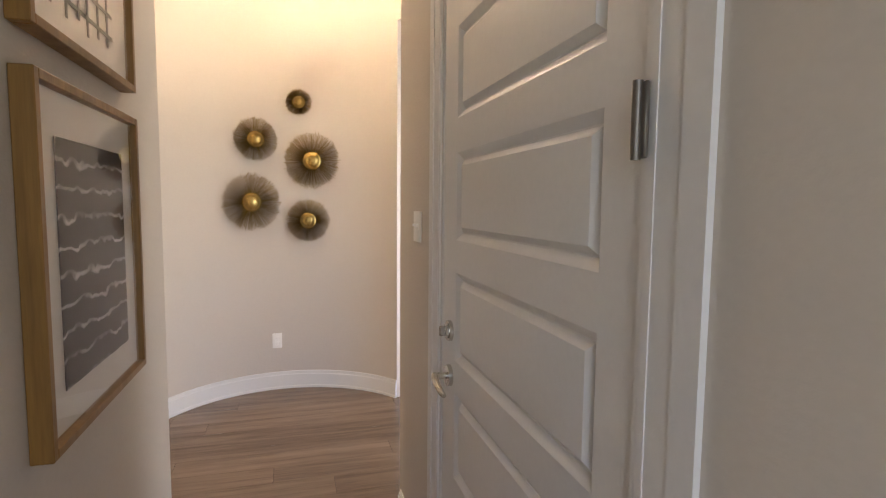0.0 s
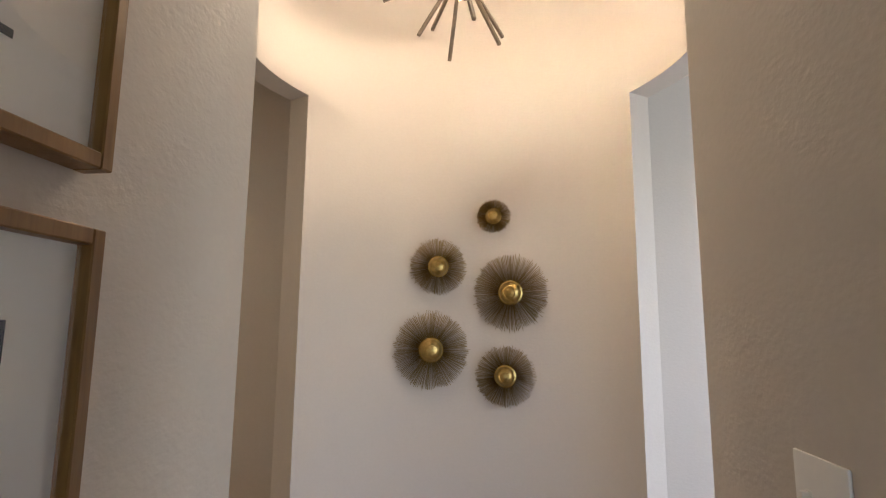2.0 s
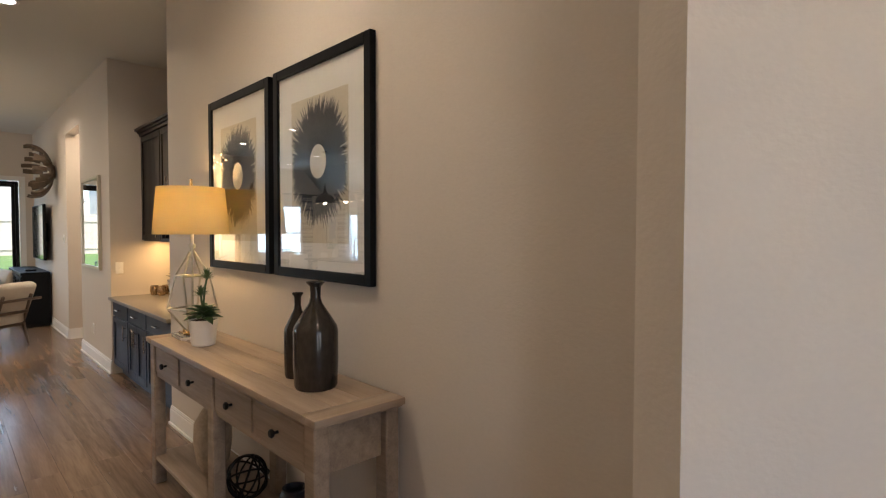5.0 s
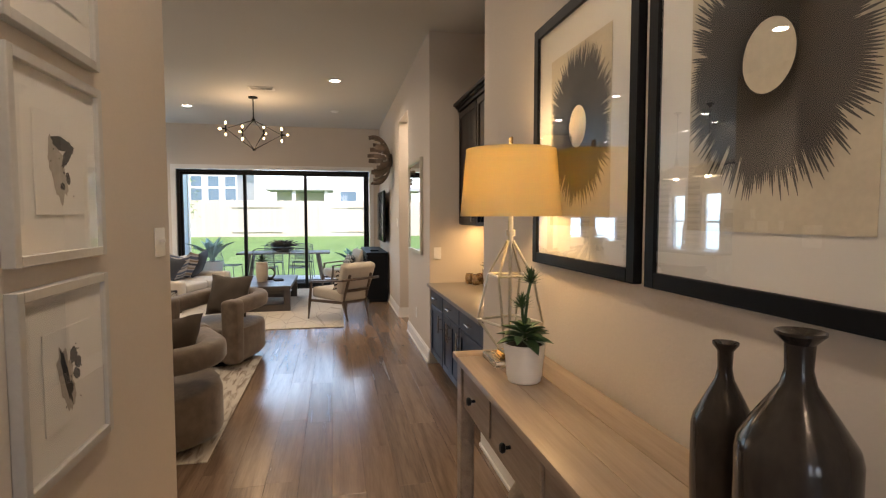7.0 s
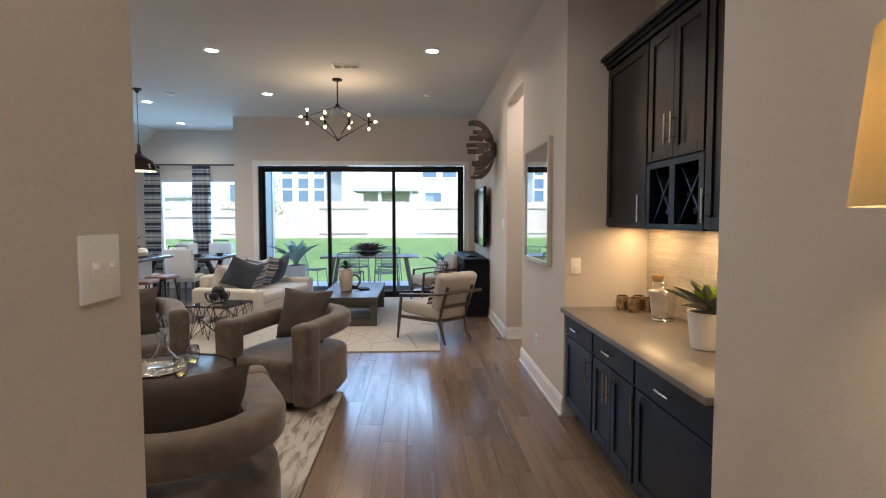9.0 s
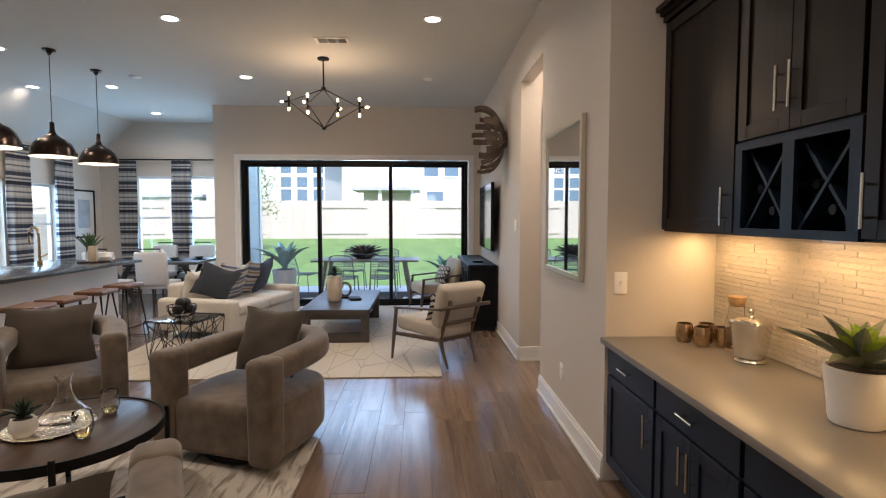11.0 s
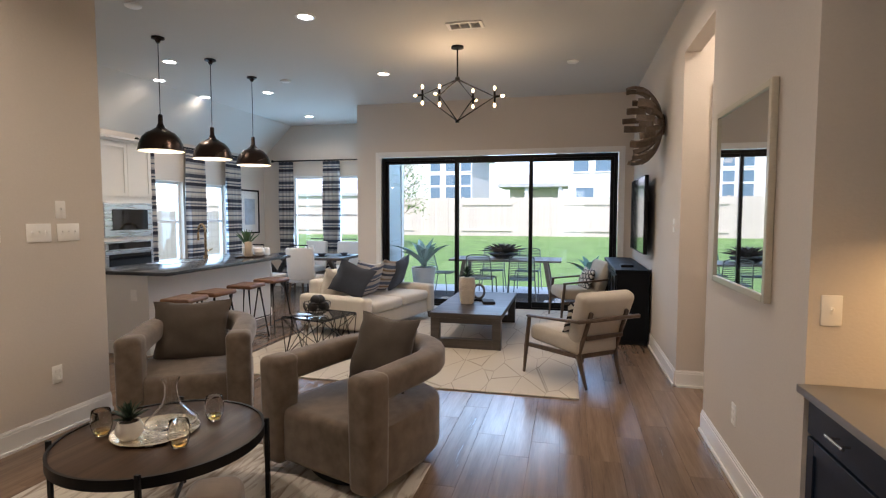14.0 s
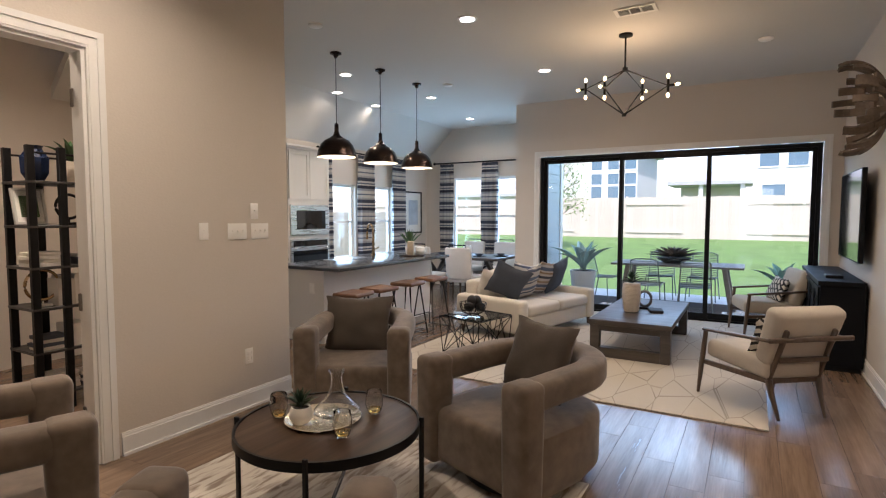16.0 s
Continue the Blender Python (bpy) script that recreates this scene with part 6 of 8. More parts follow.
def wood_strip(a0, a1, wide, thick, rr, dd):
    """A bent strip along a meridian of the bowl from angle a0 to a1."""
    bm = bmesh.new()
    n = 4
    rings = []
    for i in range(n + 1):
        a = radians(a0 + (a1 - a0) * i / n)
        r, d = rr * math.sin(a), dd * (1 - math.cos(a))
        nr, nd = dd * math.sin(a), rr * math.cos(a)
        q = math.hypot(nr, nd)
        nr, nd = nr / q * thick / 2, nd / q * thick / 2
        rings.append([bm.verts.new(p) for p in ((r + nr, -wide / 2, 0.02 + d - nd), (r + nr, wide / 2, 0.02 + d - nd), (r - nr, wide / 2, 0.02 + d + nd), (r - nr, -wide / 2, 0.02 + d + nd))])
    for p, q in zip(rings, rings[1:]):
        for k in range(4):
            bm.faces.new((p[k], p[(k + 1) % 4], q[(k + 1) % 4], q[k]))
    bm.faces.new(rings[0])
    bm.faces.new(rings[-1][::-1])
    return bm


for ring, (a0, a1, n) in enumerate(((8, 42, 9), (30, 70, 14), (56, 100, 20))):
    for i in range(n):
        bm = wood_strip(a0 + random.uniform(-6, 6), a1 + random.uniform(-14, 8), random.uniform(0.048, 0.066), 0.022, 0.372 + random.uniform(-0.02, 0.012), 0.25)
        part("wood_strip", bm, M_DRIFT, ob, m=Matrix.Rotation(2 * math.pi * (i + 0.5 * ring) / n + random.uniform(-0.06, 0.06), 4, 'Z') @ pose(0, 0, 0, random.uniform(-5, 5), 0, 0), smooth=None)

# mirror on the living wall
ob = thing("wall_mirror", "rectangular mirror in a thin champagne frame", "mirror", pose(-7.57, 4.47, 1.56, 0, 0, S))
bm = bmesh.new()
w, h, fw = 0.92, 1.02, 0.035
for x0, x1, z0, z1 in ((-w / 2, -w / 2 + fw, -h / 2, h / 2), (w / 2 - fw, w / 2, -h / 2, h / 2), (-w / 2 + fw, w / 2 - fw, h / 2 - fw, h / 2), (-w / 2 + fw, w / 2 - fw, -h / 2, -h / 2 + fw)):
    box(bm, x0, x1, 0.001, 0.032, z0, z1, 0.003, 1)
part("frame", bm, mat("champagne_frame", (0.58, 0.53, 0.43), 0.35, metal=0.5, var=0.1), ob, smooth=None)
bm = bmesh.new()
box(bm, -w / 2 + fw, w / 2 - fw, 0.001, 0.020, -h / 2 + fw, h / 2 - fw)
part("mirror_glass", bm, M_MIRROR, ob, smooth=None)

# ---- sliding glass door ----
door = thing("door_4", "three-panel black-framed sliding glass door with white casing", "door", kind="structure")
SX, SY0, SY1, SZ = -12.66, 0.62, 4.255, 2.36
bm = bmesh.new()
for y0, y1, z0, z1 in ((SY0, SY0 + 0.05, 0.0, SZ), (SY1 - 0.05, SY1, 0.0, SZ), (SY0 + 0.05, SY1 - 0.05, SZ - 0.05, SZ), (SY0 + 0.05, SY1 - 0.05, 0.0, 0.03)):
    box(bm, SX - 0.05, SX + 0.05, y0, y1, z0, z1)
part("frame", bm, M_BLACK, door, "black aluminium frame", smooth=None)
cuts = [SY0 + 0.05, 1.85, 3.0, SY1 - 0.05]
for k in range(3):
    y0, y1 = cuts[k] - (0.03 if k else 0), cuts[k + 1] + (0.03 if k < 2 else 0)
    x = SX + (0.012 if k % 2 else -0.026)
    bm = bmesh.new()
    for a, b, c, d in ((y0, y0 + 0.05, 0.03, SZ - 0.05), (y1 - 0.05, y1, 0.03, SZ - 0.05), (y0 + 0.05, y1 - 0.05, SZ - 0.10, SZ - 0.05), (y0 + 0.05, y1 - 0.05, 0.03, 0.11)):
        box(bm, x, x + 0.034, a, b, c, d)
    pn = part("sash", bm, M_BLACK, door, "black sliding sash", smooth=None)
    bm = bmesh.new()
    vs = [bm.verts.new((x + 0.017, a, b)) for a, b in ((y0 + 0.05, 0.11), (y1 - 0.05, 0.11), (y1 - 0.05, SZ - 0.10), (y0 + 0.05, SZ - 0.10))]
    bm.faces.new(vs)
    g = part("pane", bm, M_PANE, pn, "clear glass", smooth=None)
    g.visible_shadow = False
bm = bmesh.new()
casing(bm, "y", -12.60, 1, 0.61, 4.265, 2.365, 0.085)
part("casing", bm, M_TRIM, door, "white stepped casing", smooth=None)

# ---- ceiling fittings ----
def can_light(x, y, z=CEIL, power=4.5):
    ob = thing("recessed_light", "lit recessed ceiling light with white trim ring", "ceiling light", pose(x, y, z), group="recessed ceiling lights")
    bm = bmesh.new()
    lathe(bm, [(0.062, -0.001), (0.092, -0.001), (0.090, -0.007), (0.066, -0.010)], 32, closed=True)
    part("trim_ring", bm, M_TRIM, ob)
    bm = bmesh.new()
    lathe(bm, [(0, -0.004), (0.063, -0.004), (0.063, -0.002), (0, -0.002)], 24)
    d = part("lens", bm, M_CANLIGHT, ob, "glowing white lens")
    if power:
        lamp("recessed_lamp", 'AREA', (x, y, z - 0.013), power, CAN, aim=(x, y, 0), size=0.12, spread=150)


for x, y in ((-8.88, 1.25), (-10.86, 1.28), (-8.80, 3.59)):
    can_light(x, y)
for x, y in ((-9.80, -0.95), (-11.45, -0.70), (-13.3, -1.0)):
    can_light(x, y, power=2.2)
for x, y in ((-10.49, -1.70), (-11.5, -1.78)):
    can_light(x, y, power=1.6)
# unseen cans, added to brighten bar, sitting area, hall, office and side hall
can_light(-5.7, 3.6, power=3.4)
can_light(-6.0, 1.2, power=7.5)
can_light(-2.6, 3.65, power=3.6)
can_light(-6.0, -0.55, power=13)
can_light(-8.73, 5.1, power=4.5)
for x, y in ((-8.31, -0.04), (-10.84, 3.585), (-10.9, -0.1)):
    bm = bmesh.new()
    lathe(bm, [(0, -0.022), (0.05, -0.022), (0.066, -0.012), (0.068, -0.001), (0, -0.001)], 32)
    solid("smoke_detector", bm, M_PLATE, "round white smoke detector on ceiling", "detector", m=pose(x, y, CEIL))
ob = thing("ceiling_vent", "white rectangular ceiling air vent with slats", "vent", pose(-9.41, 2.60, CEIL))
bm = bmesh.new()
for x0, x1, y0, y1 in ((-0.09, 0.09, -0.17, -0.14), (-0.09, 0.09, 0.14, 0.17), (-0.09, -0.065, -0.14, 0.14), (0.065, 0.09, -0.14, 0.14), (-0.065, 0.065, -0.055, -0.04), (-0.065, 0.065, 0.04, 0.055)):
    box(bm, x0, x1, y0, y1, -0.012, -0.001)
part("frame", bm, M_TRIM, ob, smooth=None)
# flat dark sheet gives the duct's shade behind the slats
bm = bmesh.new()
box(bm, -0.065, 0.065, -0.14, 0.14, -0.003, -0.001)
part("backing", bm, M_JOINT, ob, "dark sheet standing in for the shaded duct", smooth=None)
for i in range(7):
    bm = bmesh.new()
    box(bm, -0.008, 0.008, -0.14, 0.14, -0.001, 0.001)
    part("slat", bm, M_TRIM, ob, m=pose(-0.055 + i * 0.0183, 0, -0.008, 0, 35, 0), smooth=None)

# chandelier: an open diamond of rods with bulb clusters
CH = thing("chandelier", "black geometric rod chandelier with ten lit bulbs", "chandelier", pose(-10.02, 2.40, 0))
bm = bmesh.new()
lathe(bm, [(0, CEIL - 0.001), (0.065, CEIL - 0.001), (0.065, CEIL - 0.02), (0.02, CEIL - 0.03), (0, CEIL - 0.03)], 28)
rod(bm, (0, 0, CEIL - 0.03), (0, 0, 2.88), 0.009, 10)
rod(bm, (0, 0, 2.90), (0, 0, 2.865), 0.026, 8)
part("canopy", bm, M_BLACK, CH)
tops, lows = Vector((0, 0, 2.88)), Vector((0, 0, 2.445))
corners = [Vector((r * math.cos(radians(a)), r * math.sin(radians(a)), z)) for a, r, z in ((-103, 0.42, 2.76), (-13, 0.42, 2.63), (77, 0.42, 2.66), (167, 0.42, 2.76))]
for c in corners:
    bm = bmesh.new()
    tube(bm, [tops, c, lows], 0.008, 8)
    part("frame_rod", bm, M_BLACK, CH)
bm = bmesh.new()
rod(bm, (0, 0, 2.46), (0, 0, 2.43), 0.022, 8)
part("lower_hub", bm, M_BLACK, CH)
for k, c in enumerate(corners):
    o = Vector((c.x, c.y, 0)).normalized()
    ways = [Vector((0, 0, 1)), Vector((0, 0, -1))] + ([o] if k % 2 == 0 else [o])
    for w in ways:
        bm = bmesh.new()
        rod(bm, c, c + w * 0.06, 0.012, 10)
        part("socket", bm, M_BLACK, CH)
        bm = bmesh.new()
        r = bmesh.ops.create_uvsphere(bm, u_segments=12, v_segments=8, radius=0.0145)
        bmesh.ops.scale(bm, vec=(1, 1, 1.5), verts=r["verts"])
        bmesh.ops.transform(bm, matrix=Matrix.Translation(c + w * 0.087) @ w.to_track_quat('Z', 'Y').to_matrix().to_4x4(), verts=r["verts"])
        b = part("bulb", bm, M_BULB, CH, "glowing teardrop bulb")
        b.visible_shadow = False
lamp("chandelier_light", 'POINT', (-10.02, 2.40, 2.66), 5.6, (1.0, 0.68, 0.36), size=0.25)

# ---- kitchen ----
ob = thing("kitchen_island", "white kitchen island with dark stone top", "kitchen island")
bm = bmesh.new()
box(bm, -11.28, -9.0, -1.30, -0.62, 0.0, 0.835)
part("body", bm, M_WHITECAB, ob, smooth=None)
bm = bmesh.new()
box(bm, -11.36, -8.93, -1.38, -0.33, 0.836, 0.872, 0.004, 2)
part("countertop", bm, mat("dark_island_stone", (0.045, 0.047, 0.052), 0.20, var=0.25, scale=20, fine=150), ob, "polished dark stone top")
bm = bmesh.new()
for d, z0, z1 in ((0.014, 0, 0.11), (0.008, 0.11, 0.13)):
    box(bm, -11.28 - d, -9.0 + d, -0.62, -0.62 + d, z0, z1)
    box(bm, -9.0, -9.0 + d, -1.30, -0.62, z0, z1)
part("base_trim", bm, M_TRIM, ob, smooth=None)
plate("outlet", pose(-9.0, -0.80, 0.62, 0, 0, E), 1, "white outlet on island end panel")
ob = thing("faucet", "tall bronze gooseneck kitchen faucet on island", "faucet", pose(-10.66, -1.20, 0.872, 0, 0, 60) @ Matrix.Scale(1.35, 4))
bm = bmesh.new()
tube(bm, [(0, 0, 0), (0, 0, 0.25)] + [(-0.085 + 0.085 * math.cos(radians(a)), 0, 0.25 + 0.085 * math.sin(radians(a))) for a in range(0, 181, 20)] + [(-0.17, 0, 0.17)], 0.012, 10)
rod(bm, (0, 0, 0), (0, 0, 0.03), 0.024, 16)
part("spout", bm, M_CUP, ob)
bm = bmesh.new()
bar(bm, (0, 0, 0.06), (0.0, 0.07, 0.09), 0.012, 0.012)
part("lever", bm, M_CUP, ob)
bm = bmesh.new()
box(bm, -10.35, -9.70, -1.28, -0.98, 0.8725, 0.877, 0.001, 1)
solid("kitchen_sink", bm, M_STEEL, "stainless sink set into dark island top", "sink")
bm = bmesh.new()
lathe(bm, [(0, 0), (0.19, 0), (0.20, 0.015), (0.19, 0.018), (0, 0.012)], 36)
solid("wood_tray", bm, M_TABLEWOOD, "round dark wood tray on island", "tray", m=pose(-10.95, -0.72, 0.872))
bm = bmesh.new()
box(bm, -0.045, 0.045, -0.045, 0.045, 0, 0.20, 0.01, 2)
solid("canister", bm, M_STONEWARE, "tan carved wooden canister on island tray", "canister", m=pose(-10.86, -0.68, 0.885, 0, 0, 20))
bm = bmesh.new()
lathe(bm, [(0, 0), (0.05, 0.005), (0.075, 0.05), (0.06, 0.10), (0, 0.12)], 24)
solid("ceramic_gourd", bm, M_CERAMIC, "round white ceramic gourd on island tray", "ornament", m=pose(-11.02, -0.62, 0.886))


def spikes(bm):
    random.seed(31)
    for k in range(14):
        a = k * 2.4
        el = radians(50 + 2.5 * k)
        leaf(bm, (0, 0, 0.10), (math.cos(a) * math.cos(el), math.sin(a) * math.cos(el), math.sin(el)), 0.32, 0.05, 0.15, 0.4, 5)


pot_plant("potted_plant", "green snake plant in white pot on island tray", pose(-11.00, -0.80, 0.886), [(0, 0), (0.05, 0), (0.065, 0.11), (0.06, 0.11), (0.05, 0.02), (0, 0.02)], spikes, M_LEAF, soil_r=0.058, soil_z=0.10)


def bar_stool():
    ob = thing("bar_stool", "saddle wood bar stool with black metal legs", "stool", group="bar stools at the island")
    bm = bmesh.new()
    vs = box(bm, -0.175, 0.175, -0.15, 0.15, 0.60, 0.645, 0.02, 3)
    for v in bm.verts:
        v.co.z += 0.028 * (v.co.x / 0.175) ** 2 - 0.012 * (v.co.y / 0.16) ** 2
    part("seat", bm, M_STOOLWOOD, ob, "scooped saddle wood seat")
    for sx in (-1, 1):
        bm = bmesh.new()
        tube(bm, [(sx * 0.12, 0.10, 0.605), (sx * 0.18, 0.17, 0.012), (sx * 0.18, -0.17, 0.012), (sx * 0.12, -0.10, 0.605)], 0.011, 8)
        part("leg_frame", bm, M_BLACK, ob, "black rod leg frame")
    for y in (-0.155, 0.155):
        bm = bmesh.new()
        rod(bm, (-0.165, y, 0.16), (0.165, y, 0.16), 0.008, 8)
        part("footrest", bm, M_BLACK, ob)
    return ob


st = bar_stool()
for k, (x, a) in enumerate(((-8.82, 6), (-9.26, -4), (-9.83, 3), (-10.37, -6))):
    m = pose(x, -0.04, 0.0005, 0, 0, a)
    if k:
        copy_thing(st, m)
    else:
        st.matrix_basis = m

M_BRONZE = mat("oil_rubbed_bronze", (0.040, 0.026, 0.020), 0.28, metal=0.85, var=0.25, scale=5)
M_PENDWHITE = mat("pendant_lining", (0.80, 0.74, 0.62), 0.6, var=0.02)
M_PENDGLOW = glow("pendant_bulb", (1.0, 0.86, 0.62), 6)


def pendant():
    ob = thing("pendant_lamp", "dark bronze dome pendant lamp on a long cord", "pendant lamp", group="pendants over the island")
    bm = bmesh.new()
    lathe(bm, [(0, CEIL - 0.001), (0.062, CEIL - 0.001), (0.062, CEIL - 0.018), (0.03, CEIL - 0.03), (0.014, CEIL - 0.06), (0, CEIL - 0.06)], 28)
    part("canopy", bm, M_BRONZE, ob)
    bm = bmesh.new()
    rod(bm, (0, 0, CEIL - 0.06), (0, 0, 2.44), 0.004, 8)
    part("cord", bm, M_BLACK, ob, "thin black cord")
    bm = bmesh.new()
    prof = [(0.014, 2.46), (0.022, 2.45), (0.024, 2.37), (0.042, 2.328), (0.072, 2.308), (0.080, 2.300), (0.135, 2.272), (0.176, 2.226), (0.202, 2.165), (0.212, 2.112), (0.218, 2.095)]
    lathe(bm, prof, 48)
    part("shade", bm, M_BRONZE, ob, "bronze dome shade")
    bm = bmesh.new()
    lathe(bm, [(r - 0.006, z - 0.004) for r, z in prof[4:]], 48)
    part("lining", bm, M_PENDWHITE, ob, "pale inner lining")
    bm = bmesh.new()
    r = bmesh.ops.create_uvsphere(bm, u_segments=14, v_segments=8, radius=0.045)
    bmesh.ops.translate(bm, vec=(0, 0, 2.175), verts=r["verts"])
    b = part("bulb", bm, M_PENDGLOW, ob, "glowing bulb")
    b.visible_shadow = False
    return ob


pd = pendant()
for k, (x, y) in enumerate(((-9.05, -0.45), (-9.835, -0.44), (-10.635, -0.43))):
    if k:
        copy_thing(pd, pose(x, y, 0))
    else:
        pd.matrix_basis = pose(x, y, 0)
    lamp("pendant_light", 'POINT', (x, y, 2.115), 1.5, CAN, size=0.05)

# oven tower
ob = thing("oven_cabinet", "tall white cabinet with built-in microwave and oven", "cabinet")
bm = bmesh.new()
box(bm, -10.53, -9.72, -2.48, -1.92, 0.0, 2.36)
for d, z0, z1 in ((0.02, 2.36, 2.39), (0.045, 2.39, 2.42)):
    box(bm, -10.53 - d, -9.72 + d, -2.48, -1.92 + d, z0, z1)
part("body", bm, M_WHITECAB, ob, smooth=None)
for a, b in ((-10.515, -10.128), (-10.122, -9.735)):
    bm = bmesh.new()
    for x0, x1, z0, z1 in ((a, a + 0.05, 1.68, 2.34), (b - 0.05, b, 1.68, 2.34), (a + 0.05, b - 0.05, 2.29, 2.34), (a + 0.05, b - 0.05, 1.68, 1.73)):
        box(bm, x0, x1, -1.92, -1.90, z0, z1)
    box(bm, a + 0.05, b - 0.05, -1.92, -1.91, 1.73, 2.29)
    part("door", bm, M_WHITECAB, ob, smooth=None)
for nm, z0, z1, lab in (("microwave", 1.17, 1.60, "stainless built-in microwave"), ("oven", 0.50, 1.12, "stainless built-in wall oven")):
    bm = bmesh.new()
    box(bm, -10.50, -9.75, -1.92, -1.895, z0, z1, 0.004, 1)
    t = part(nm, bm, M_STEEL, ob, lab, smooth=None)
    bm = bmesh.new()
    if nm == "microwave":
        box(bm, -10.42, -9.86, -1.8948, -1.888, z0 + 0.09, z1 - 0.08)
    else:
        box(bm, -10.46, -9.79, -1.8948, -1.888, z0 + 0.08, z1 - 0.16)
        box(bm, -10.46, -9.79, -1.8948, -1.890, z1 - 0.10, z1 - 0.02)
    part("window", bm, mat("black_oven_glass", (0.01, 0.01, 0.012), 0.06, var=0.1, rvar=0.01), t, "black glass", smooth=None)
    if nm == "oven":
        bm = bmesh.new()
        rod(bm, (-10.45, -1.86, z1 - 0.13), (-9.80, -1.86, z1 - 0.13), 0.011, 10)
        for x in (-10.4, -9.85):
            rod(bm, (x, -1.89, z1 - 0.13), (x, -1.86, z1 - 0.13), 0.008, 8)
        part("handle", bm, M_STEEL, t)
# white cabinets on the kitchen side, warm-lit
ob = thing("kitchen_cabinet", "white kitchen base cabinet with stone top", "cabinet")
bm = bmesh.new()
box(bm, -9.70, -8.4, -2.48, -1.94, 0.0, 0.84)
part("body", bm, M_WHITECAB, ob, smooth=None)
bm = bmesh.new()
box(bm, -9.70, -8.4, -2.48, -1.90, 0.841, 0.872)
part("countertop", bm, M_QUARTZ, ob, smooth=None)
for i in range(2):
    shaker_x = -9.69 + 0.645 * i
    bm = bmesh.new()
    box(bm, shaker_x, shaker_x + 0.635, -1.94, -1.922, 0.10, 0.82, 0.003, 1)
    part("door", bm, M_WHITECAB, ob, smooth=None)

# ---- windows with curtains ----
def window(name, axis, face, a0, a1, z0, z1, thick, label):
    """A double-hung window in a wall hole; face is the room side, the wall goes thick behind it (signed)."""
    ob = thing(name, label, "window", kind="structure")
    mid = face + thick * 0.6

    def put(bm, u0, u1, w0, w1, d0, d1):
        p = sorted((d0, d1))
        if axis == "x":
            box(bm, u0, u1, p[0], p[1], w0, w1)
        else:
            box(bm, p[0], p[1], u0, u1, w0, w1)
    bm = bmesh.new()
    f = 0.045
    zm = (z0 + z1) / 2
    for u0, u1, w0, w1 in ((a0, a0 + f, z0, z1), (a1 - f, a1, z0, z1), (a0 + f, a1 - f, z1 - f, z1), (a0 + f, a1 - f, z0, z0 + f), (a0 + f, a1 - f, zm - 0.02, zm + 0.02)):
        put(bm, u0, u1, w0, w1, mid - 0.025, mid + 0.025)
    part("window_frame", bm, M_TRIM, ob, "white vinyl window frame", smooth=None)
    for w0, w1 in ((z0 + f, zm - 0.02), (zm + 0.02, z1 - f)):
        bm = bmesh.new()
        if axis == "x":
            vs = [bm.verts.new(p) for p in ((a0 + f, mid, w0), (a1 - f, mid, w0), (a1 - f, mid, w1), (a0 + f, mid, w1))]
        else:
            vs = [bm.verts.new(p) for p in ((mid, a0 + f, w0), (mid, a1 - f, w0), (mid, a1 - f, w1), (mid, a0 + f, w1))]
        bm.faces.new(vs)
        g = part("pane", bm, M_PANE, ob, smooth=None)
        g.visible_shadow = False
    bm = bmesh.new()
    s = -1 if thick > 0 else 1
    put(bm, a0 - 0.03, a1 + 0.03, z0 - 0.025, z0 - 0.001, face + s * 0.025, face + s * 0.001)
    part("window_sill", bm, M_TRIM, ob, smooth=None)
    return ob


window("window_1", "y", -14.20, -1.86, -1.02, 0.66, 2.22, -0.15, "white double-hung breakfast nook window")
window("window_2", "y", -14.20, -0.90, -0.06, 0.66, 2.22, -0.15, "white double-hung breakfast nook window")
window("window_3", "x", -2.50, -11.85, -11.10, 0.70, 1.98, -0.15, "white double-hung kitchen window")
window("window_4", "x", -2.50, -12.95, -12.20, 0.70, 1.98, -0.15, "white double-hung kitchen window")

CURT = [(0, (0.035, 0.042, 0.065)), (0.14, (0.60, 0.58, 0.55)), (0.20, (0.10, 0.12, 0.17)), (0.26, (0.60, 0.58, 0.55)), (0.34, (0.06, 0.07, 0.10)), (0.50, (0.42, 0.42, 0.43)), (0.58, (0.62, 0.60, 0.57)), (0.70, (0.16, 0.18, 0.23)), (0.76, (0.62, 0.60, 0.57)), (0.90, (0.30, 0.31, 0.34))]
M_CURTAIN = bands("striped_curtain_cloth", CURT, 2.6, 2, 0.9, 0.3)


def curtain(axis, at, a0, a1, top, folds, seed):
    """A hanging striped panel with deep folds, from a0 to a1 along its axis."""
    bm = bmesh.new()
    random.seed(seed)
    n, rows = folds * 8, 14
    ph = random.uniform(0, 6)
    g = []
    for j in range(rows + 1):
        z = top * (1 - j / rows) + 0.02 * (j / rows)
        line = []
        for i in range(n + 1):
            u = i / n
            d = 0.035 * math.sin(2 * math.pi * folds * u + ph) + 0.012 * math.sin(5.1 * u * folds + z * 2 + seed)
            d *= 0.7 + 0.5 * j / rows
            w = a0 + (a1 - a0) * u + 0.008 * math.sin(3 * z + 9 * u)
            line.append(bm.verts.new((w, at + d, z) if axis == "x" else (at + d, w, z)))
        g.append(line)
    for p, q in zip(g, g[1:]):
        for i in range(n):
            bm.faces.new((p[i], p[i + 1], q[i + 1], q[i]))
    return solid("curtain", bm, M_CURTAIN, "navy and white striped hanging curtain panel", "curtain", group="striped curtains", smooth=180)


